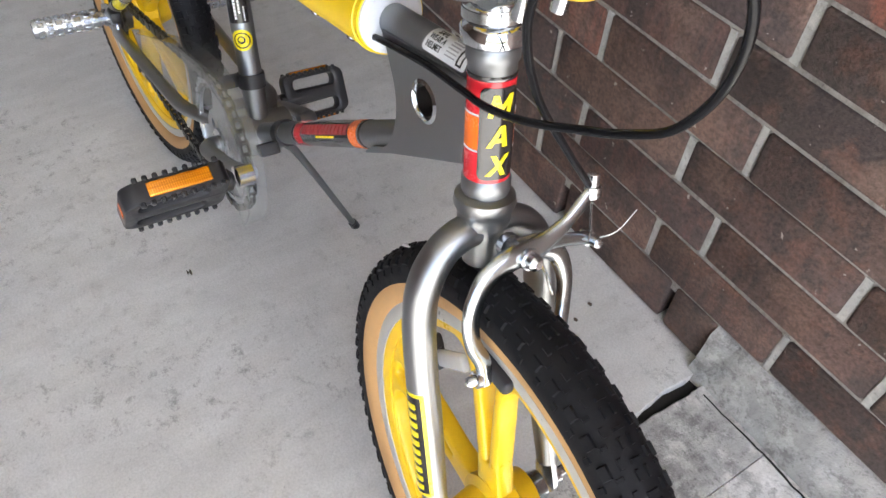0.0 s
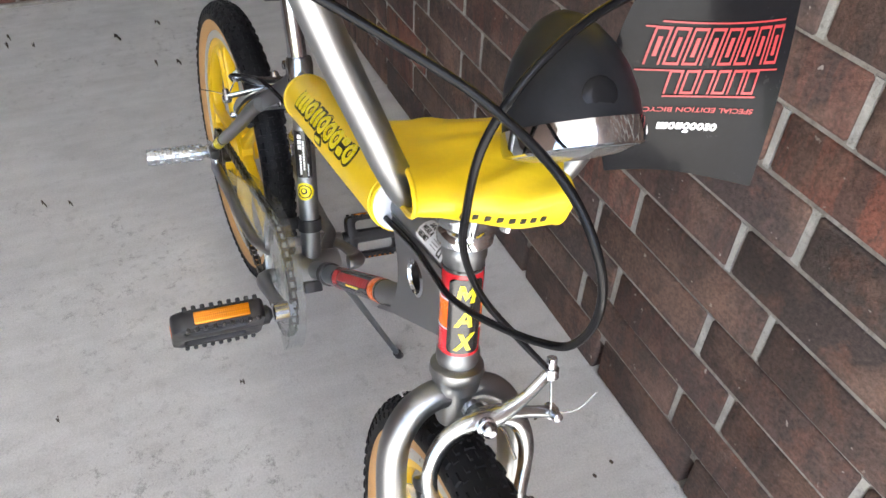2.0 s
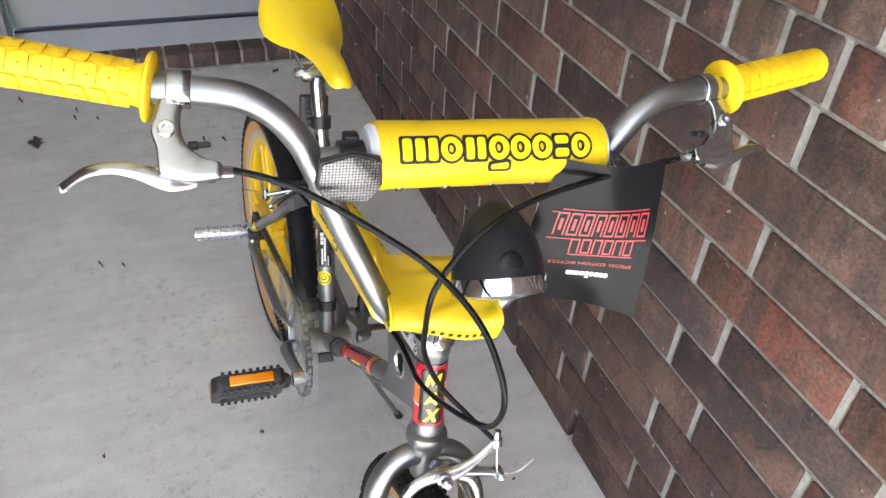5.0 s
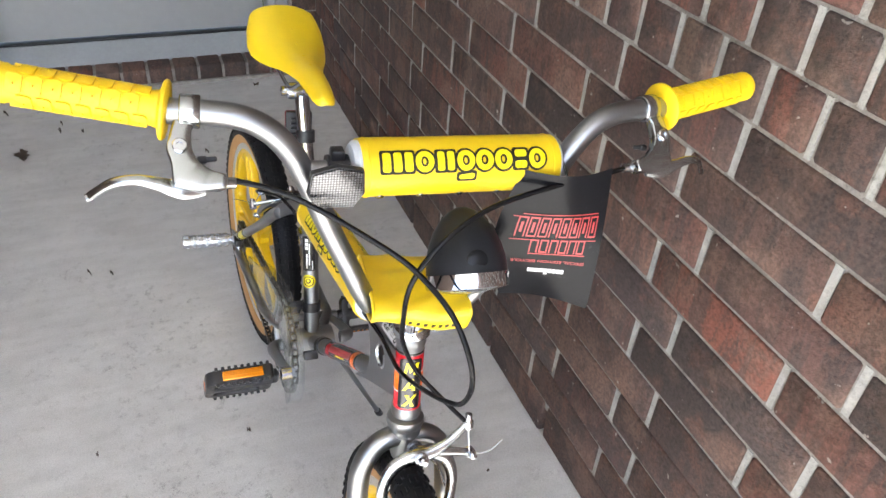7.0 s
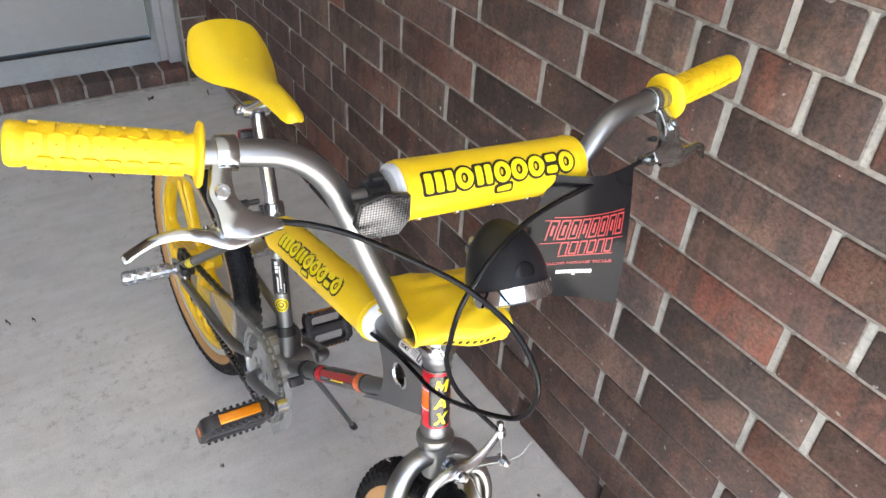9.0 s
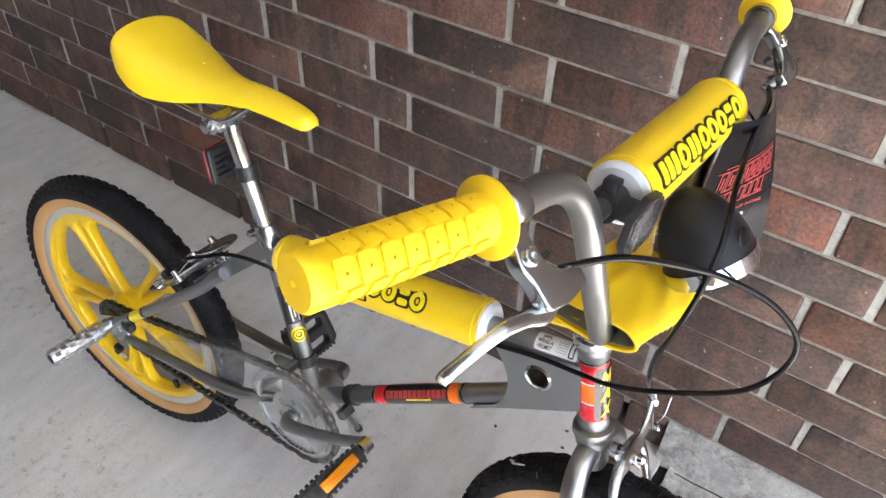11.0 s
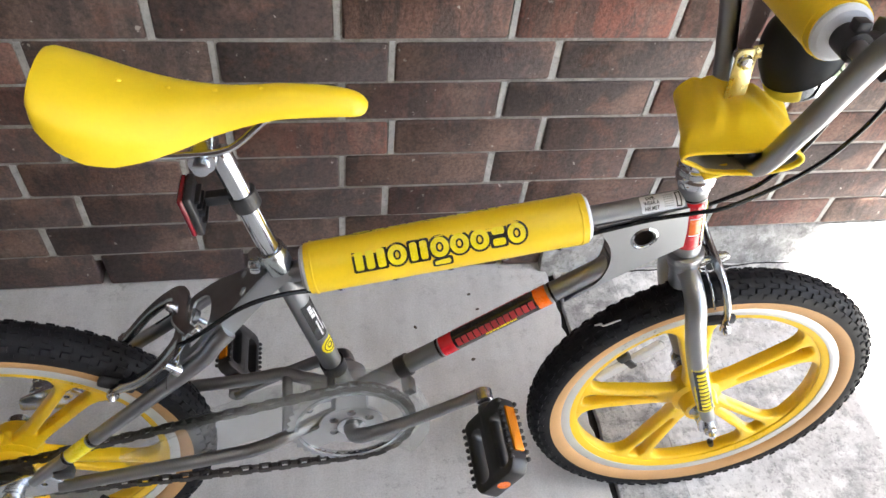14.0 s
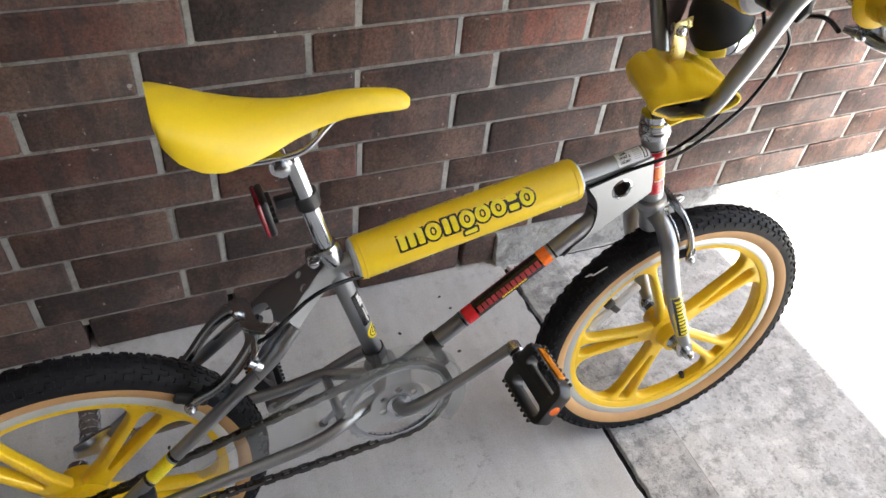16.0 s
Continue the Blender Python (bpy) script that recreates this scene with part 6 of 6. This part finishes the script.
dt = lambda x: (x - 0.415) / DT_DIR.x
decal = film("decal", down_tube, dt(0.533), dt(0.655), BB, DT_DIR, 0.0125, decal_black, "black film on the down tube")
film("band", down_tube, dt(0.533), dt(0.548), BB, DT_DIR, 0.0127, decal_red, "red end band")
film("band", down_tube, dt(0.642), dt(0.655), BB, DT_DIR, 0.0127, decal_orange, "orange end band")
film("band", down_tube, dt(0.658), dt(0.6605), BB, DT_DIR, 0.0126, decal_black, "thin black line")
film("band", down_tube, dt(0.5285), dt(0.531), BB, DT_DIR, 0.0126, decal_black, "thin black line")
mid = BB + DT_DIR * dt(0.5945)
for facing, way in (((0, -0.83, 0.56), DT_DIR), ((0, 0.83, 0.56), -DT_DIR)):
    bars_print(down_tube, [(-0.054, 0.056, -0.0042, 0.0056, 13)], mid, way, 0.0126, facing, print_red, plain, "plain red bars")
    bars_print(down_tube, [(-0.016, 0.028, -0.0072, -0.0052, 9)], mid, way, 0.0126, facing, decal_yellow, plain, "plain small yellow bars")
st = lambda z: (z - BB.z) / SDIR.z
film_at = BB + SDIR * st(0.468)
bm = slab(finely(flat_shape([[rounded([(-0.030, -0.0115), (0.030, -0.0115), (0.030, 0.0115), (-0.030, 0.0115)], 0.002)]], 0.0005), 0.004), 0.0005)
wrap(bm, film_at, SDIR, 0.0128, (0.87, -0.5, 0))
part("decal", bm, decal_black, seat_tube, "black sticker on the seat tube")
bars_print(seat_tube, [(-0.026, 0.0, 0.001, 0.0035, 7), (-0.020, 0.018, -0.003, -0.001, 10), (0.006, 0.026, 0.000, 0.005, 3), (-0.028, -0.012, -0.0075, -0.006, 6)], film_at, SDIR, 0.0130, (0.87, -0.5, 0), print_white, plain, "plain small white bars")
bm = slab(finely(flat_shape([[circle(0.0118, 28)]], 0.0006), 0.004), 0.0005)
wrap(bm, BB + SDIR * st(0.4215), SDIR, 0.0128, (0.87, -0.5, 0))
part("badge", bm, decal_yellow, seat_tube, "round yellow badge")
bm = slab(finely(flat_shape([[circle(0.0088, 24), circle(0.0076, 24)], [circle(0.0042, 14, 0.0005, 0.0005), circle(0.0028, 12, 0.001, 0.0008)]], 0.0010), 0.004), 0.0004)
wrap(bm, BB + SDIR * st(0.4215), SDIR, 0.0128, (0.87, -0.5, 0))
part("print", bm, ink_black, seat_tube, "plain black rings on the badge")
# helmet sticker on the top tube
spot = TT_F - TT_DIR * 0.036
bm = slab(finely(flat_shape([[rounded([(-0.024, -0.0105), (0.024, -0.0105), (0.024, 0.0105), (-0.024, 0.0105)], 0.003)]], 0.0005), 0.004), 0.0005)
wrap(bm, spot, TT_DIR, 0.0122, (0, -0.55, 0.84))
sticker = part("sticker", bm, decal_white, top_tube, "white safety sticker")
for word, y, size in (("SAFE,", 0.0056, 0.0042), ("WEAR A", 0.0, 0.0042), ("HELMET", -0.0056, 0.0042)):
    bm = lettering(word, size)
    for v in bm.verts:
        v.co = Vector((v.co.x * 0.78 - 0.0125, v.co.y + y, 0.0009))
    wrap(slab(bm, 0.0003), spot, TT_DIR, 0.0122, (0, -0.55, 0.84))
    part("print", bm, ink_black, sticker)
bars_print(sticker, [(0.001, 0.012, y, y + 0.0008, 5) for y in (0.006, 0.0035, 0.001, -0.0015, -0.004, -0.0065)], spot, TT_DIR, 0.0124, (0, -0.55, 0.84), jamb_paint, plain, "plain small grey bars")
bm = slab(finely(flat_shape([[[(0.0145, -0.0085), (0.0205, -0.0085), (0.0205, 0.0085), (0.0145, 0.0085)], [(0.0158, -0.0072), (0.0192, -0.0072), (0.0192, 0.0072), (0.0158, 0.0072)]]], 0.0009), 0.004), 0.0003)
wrap(bm, spot, TT_DIR, 0.0122, (0, -0.55, 0.84))
part("print", bm, ink_black, sticker)

# ---- the card that hangs from the handlebar ----
tag = empty("hang_tag", bicycle.matrix_world.copy())
tagged(tag, label="curled glossy black card hanging from the handlebar", category="tag")
TAG = [p for p in follow(((0.829, 0.072, 0.878), (0.8335, 0.1635, 0.880), (0.876, 0.152, 0.738), (0.820, 0.080, 0.722)))]


def on_tag(u, v, lift=0.0):
    """A place on the card: u from one side to the other, v from its top down."""
    a, b, c, d = TAG
    p = (a * (1 - u) + b * u) * (1 - v) + (d * (1 - u) + c * u) * v
    p = p + (a - b) * (0.22 * math.sin(math.pi * v) * (1 - u) ** 2)
    bow = math.sin(math.pi * u) * (0.013 * (1 - v) - 0.008 * v) + 0.005 * math.sin(math.pi * v)
    nrm = ((b - a).cross(d - a)).normalized()
    if nrm.x < 0:
        nrm = -nrm
    return p + nrm * (bow + lift)


def tag_sheet(bm, lift):
    for v in bm.verts:
        v.co = on_tag(v.co.x, v.co.y, lift + v.co.z)
    return bm


def tag_grid(u0, u1, v0, v1, n=24):
    bm = bmesh.new()
    bmesh.ops.create_grid(bm, x_segments=n, y_segments=n, size=0.5, matrix=Matrix.Translation(((u0 + u1) / 2, (v0 + v1) / 2, 0)) @ Matrix.Diagonal((u1 - u0, v1 - v0, 1, 1)))
    return bm


card = tag_sheet(tag_grid(0, 1, 0, 1), 0)
bmesh.ops.solidify(card, geom=list(card.faces), thickness=0.0006)
part("card", card, card_black, tag)


def tag_bars(rows, mat, label):
    bm = bmesh.new()
    for u0, u1, v0, v1 in rows:
        join(bm, tag_grid(u0, u1, v0, v1, 6))
    tag_sheet(bm, 0.0008)
    part("print", bm, mat, tag, label)


# title block as plain outlined bars in two rows between lines
rows = [(0.17, 0.90, 0.278, 0.285), (0.10, 0.17, 0.30, 0.306), (0.30, 0.84, 0.592, 0.600), (0.66, 0.93, 0.475, 0.482), (0.12, 0.30, 0.475, 0.482)]
for k in range(8):
    u = 0.15 + k * 0.0965
    for a, b, c, d in ((0, 0.012, 0.30, 0.455), (0.070, 0.082, 0.30, 0.455), (0, 0.082, 0.30, 0.312), (0, 0.082, 0.443, 0.455), (0.03, 0.052, 0.34, 0.42)):
        if k % 3 or c != 0.443:
            rows.append((u + a, u + b, c, d))
for k in range(6):
    u = 0.30 + k * 0.089
    for a, b, c, d in ((0, 0.012, 0.475, 0.585), (0.062, 0.074, 0.475, 0.585), (0, 0.074, 0.475, 0.487), (0, 0.074, 0.573, 0.585)):
        if k % 2 or c != 0.573:
            rows.append((u + a, u + b, c, d))
tag_bars(rows, print_red, "plain red outlined bars")
bm = lettering("SPECIAL EDITION BICYCLE", 0.05)
wide = max(v.co.x for v in bm.verts) - min(v.co.x for v in bm.verts)
for v in bm.verts:
    v.co = Vector((0.51 - v.co.x / wide * 0.70, 0.660 + v.co.y * 0.46, 0))
part("print", tag_sheet(finely(bm, 0.03), 0.0008), print_red, tag, "small red capitals printed upside down")
bm = bmesh.new()
for g in mark_loops(0.0):
    join(bm, flat_shape([[[(0.32 + x / 7.9 * 0.36, 0.745 - y * 0.040) for x, y in loop] for loop in g]]))
part("print", tag_sheet(bm, 0.0008), print_white, tag, "plain white mark")
part("string", tube(glide(follow([(0.8065, 0.117, 0.881), (0.818, 0.117, 0.880), (0.829, 0.118, 0.872), (0.834, 0.120, 0.866)]), 4), 0.0012, 6), decal_black, tag, "black plastic tie")

# ---- litter on the slab ----


def dry_leaf(name, x, y, size, turn, label):
    bm = bmesh.new()
    n = 9
    rows = []
    for i in range(n):
        t = i / (n - 1)
        w = size * 0.34 * math.sin(math.pi * min(1, t * 0.93 + 0.04)) * (1 + 0.35 * math.sin(t * 23))
        rows.append([bm.verts.new(((t - 0.5) * size, k * w, 0.003 + 0.008 * abs(k) + 0.006 * math.sin(t * 5 + k))) for k in (-1, -0.4, 0, 0.4, 1)])
    for a, b in zip(rows, rows[1:]):
        for k in range(4):
            bm.faces.new((a[k], a[k + 1], b[k + 1], b[k]))
    bmesh.ops.solidify(bm, geom=list(bm.faces), thickness=0.0006)
    ob = mesh_object(name, bm, leaf_mat)
    ob.matrix_world = pose(x, y, 0.0008, 0, 0, turn)
    return tagged(ob, label=label, category="leaf", group="litter on the slab")


dry_leaf("leaf", -0.892, -0.48, 0.055, 15, "crumpled dry brown leaf on the concrete")
for x, y, s, a in ((-1.24, 0.29, 0.030, 140), (-1.197, -0.54, 0.014, 60), (-1.2, 0.48, 0.009, 10), (-0.237, -0.303, 0.008, 70), (-0.219, -0.252, 0.006, 95), (0.35, -0.30, 0.007, 200), (0.38, -0.02, 0.008, 120),
                   (-0.793, -0.006, 0.010, 30), (-0.778, 0.052, 0.011, 80), (-1.03, -0.375, 0.012, 15), (-1.01, -0.308, 0.010, 150), (-0.985, -0.088, 0.020, 55), (-1.05, 0.03, 0.014, 100), (-1.08, -0.37, 0.009, 40)):
    dry_leaf("leaf_scrap", x, y, s, a, "dark scrap of dry leaf on the concrete")
for x, y in ((0.746, 0.433), (0.72, 0.32), (0.735, 0.47), (0.62, 0.40), (0.15, 0.28), (-0.4, 0.25)):
    bm = bmesh.new()
    bmesh.ops.create_icosphere(bm, subdivisions=1, radius=0.003, matrix=Matrix.Diagonal((1.5, 1, 0.7, 1)))
    for v in bm.verts:
        v.co *= 1 + 0.3 * noise.noise(v.co * 400 + Vector((x, y, 0)) * 9)
    ob = mesh_object("pebble", bm, leaf_mat)
    ob.matrix_world = pose(x, y, 0.0014, 0, 0, x * 500)
    tagged(ob, label="tiny dark crumb on the concrete", category="crumb", group="litter on the slab")

# ---- bricks ----


def brick_mesh(length, height, depth, seed):
    """A brick with slightly uneven, rounded arrises: its face lies at y = 0, it reaches back to depth."""
    bm = bmesh.new()
    e = 0.0028
    rows = []
    for y, k in ((0.0, 1), (e, 0), (depth, 0)):
        ring = []
        hx, hz = length / 2 - e * k, height / 2 - e * k
        c = e * 1.2
        for cx, cz in ((-hx + c, -hz), (hx - c, -hz), (hx, -hz + c), (hx, hz - c), (hx - c, hz), (-hx + c, hz), (-hx, hz - c), (-hx, -hz + c)):
            q = Vector((cx, y, cz))
            q += Vector((noise.noise(q * 34 + Vector((seed, 0, 0))), 0.4 * noise.noise(q * 40 + Vector((0, seed, 3))), noise.noise(q * 34 + Vector((5, 0, seed))))) * 0.0024
            ring.append(bm.verts.new(q))
        rows.append(ring)
    for a, b in zip(rows, rows[1:]):
        for k in range(8):
            bm.faces.new((a[k], a[(k + 1) % 8], b[(k + 1) % 8], b[k]))
    bm.faces.new(rows[0][::-1])
    bm.faces.new(rows[-1])
    bmesh.ops.recalc_face_normals(bm, faces=bm.faces)
    me = bpy.data.meshes.new("brick")
    bm.to_mesh(me)
    bm.free()
    me.materials.append(brick_mat)
    me.polygons.foreach_set("use_smooth", [True] * len(me.polygons))
    me.set_sharp_from_angle(angle=radians(50))
    return me


JOINT, BED = 0.0125, 0.0056
full = [brick_mesh(LENGTH - JOINT, COURSE - BED, 0.09, 3.1 * k) for k in range(6)]
rng = random.Random(7)
rest_v, rest_f = [], []
joint_v, joint_f = [], []


def add_joint(x, z, row):
    """A pale upright joint, struck a little behind the bricks' faces; the darker mortar left beside it stands for
    shadow.
    """
    w, h, y = rng.uniform(0.0036, 0.0056), COURSE / 2 - 0.0018, WALL + rng.uniform(0.0012, 0.0032)
    x += rng.uniform(-0.0012, 0.0012)
    n0 = len(joint_v)
    for dx, dz in ((-1, -1), (1, -1), (1, 1), (-1, 1)):
        joint_v.append((x + dx * w, y + rng.uniform(0, 0.001), z + dz * h))
    for dx, dz in ((-1, -1), (1, -1), (1, 1), (-1, 1)):
        joint_v.append((x + dx * w, y + 0.02, z + dz * h))
    joint_f.extend([n0 + i for i in f] for f in ((0, 1, 2, 3), (0, 4, 5, 1), (1, 5, 6, 2), (2, 6, 7, 3), (3, 7, 4, 0)))


def add_rest(m, me):
    n0 = len(rest_v)
    rest_v.extend(tuple(m @ v.co) for v in me.vertices)
    rest_f.extend([n0 + i for i in p.vertices] for p in me.polygons)


def lay(parent, m, me, near):
    if near:
        ob = new("brick", me)
        ob.parent = parent
        ob.matrix_world = m
    else:
        add_rest(m, me)


def bond(row, x):
    """The place of an upright joint: the two lowest courses are laid less evenly."""
    if row == 0:
        return x - 0.017 * max(0, min(1, (x - 0.6) / 0.2)) - 0.010 * max(0, min(1, (0.2 - x) / 0.2))
    if row == 1:
        return x - 0.034 * max(0, min(1, (x - 0.75) / 0.2))
    return x + 0.003 * math.sin(row * 5.1)


HEADER = 0.082
header = [brick_mesh(HEADER - JOINT, COURSE - BED, 0.09, 30 + k) for k in range(5)]
for row in (11, 12, 13, 14, 15):
    z = BASE + row * COURSE + COURSE / 2
    for k in range(76):
        x = (0.635 if row % 2 else 0.670) - HEADER * 26 + k * HEADER
        if x < END + 0.04:
            continue
        add_joint(x - HEADER / 2, z, row)
        lay(wall_north, pose(x, WALL + rng.uniform(-0.0012, 0.0012), z + rng.uniform(-0.001, 0.001), 0, rng.uniform(-0.2, 0.2), 0), header[rng.randrange(5)], 0.3 < x < 1.3 and row < 14)
for row in range(35):
    if 11 <= row <= 15:
        continue
    start = (0.570 if row % 2 == 0 else 0.491) - LENGTH * 9
    z = BASE + row * COURSE + COURSE / 2
    for k in range(36):
        a, b = bond(row, start + k * LENGTH) + JOINT / 2, bond(row, start + (k + 1) * LENGTH) - JOINT / 2
        lo = END - 0.005
        hi = 0.892 if row == 0 else 7.4
        if b < lo + 0.02 or a > hi - 0.02:
            continue
        cut = max(a, lo), min(b, hi)
        usual = abs(b - a - LENGTH + JOINT) < 0.001
        if row and a > lo + 0.02:
            add_joint(a - JOINT / 2, z, row)
        wob = rng.uniform(-0.0012, 0.0012), rng.uniform(-0.001, 0.001), rng.uniform(-0.15, 0.15)
        me = full[rng.randrange(6)] if usual and row and cut == (a, b) else brick_mesh(cut[1] - cut[0], COURSE - BED + (0 if row else BASE), 0.09, row + 0.3 * k)
        lay(wall_north, pose((cut[0] + cut[1]) / 2, WALL + wob[0], z + wob[1] - (0 if row else BASE / 2), 0, wob[2], 0), me, cut[0] < 2.05 and row < 17)
me = bpy.data.meshes.new("far_bricks")
me.from_pydata(rest_v, [], rest_f)
me.materials.append(brick_mat)
far = new("far_bricks", me)
far.parent = wall_north
tagged(far, kind="stuff")
rest_v, rest_f = [], []
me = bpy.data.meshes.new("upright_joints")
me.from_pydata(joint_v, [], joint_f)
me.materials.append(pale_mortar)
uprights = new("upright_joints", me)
uprights.parent = wall_north
tagged(uprights, kind="stuff")
# end wall: short bricks beside the door, the rest joined
short = [brick_mesh(0.088, COURSE - BED, 0.09, 50 + k) for k in range(3)]
for row in range(35):
    z = BASE + row * COURSE + COURSE / 2
    lay(wall_west, pose(END + rng.uniform(-0.001, 0.001), 0.5015, z, 0, 0, 90), short[row % 3], row < 8)
    for k in range(11):
        y = -0.62 - (k + 0.5 + 0.3 * (row % 2)) * LENGTH
        if y > -3.35:
            lay(wall_west, pose(END, y, z, 0, 0, 90), full[(row + k) % 6], False)
me = bpy.data.meshes.new("far_bricks")
me.from_pydata(rest_v, [], rest_f)
me.materials.append(brick_mat)
far = new("far_bricks", me)
far.parent = wall_west
tagged(far, kind="stuff")
# the step: bricks on edge
edge_brick = [brick_mesh(0.0775, 0.060, 0.088, 80 + k) for k in range(4)]
for k in range(12):
    ob = new("brick", edge_brick[k % 4])
    ob.parent = step
    ob.matrix_world = pose(END + rng.uniform(-0.001, 0.002), 0.408 - k * 0.0885, 0.0345, 0, 0, 90)
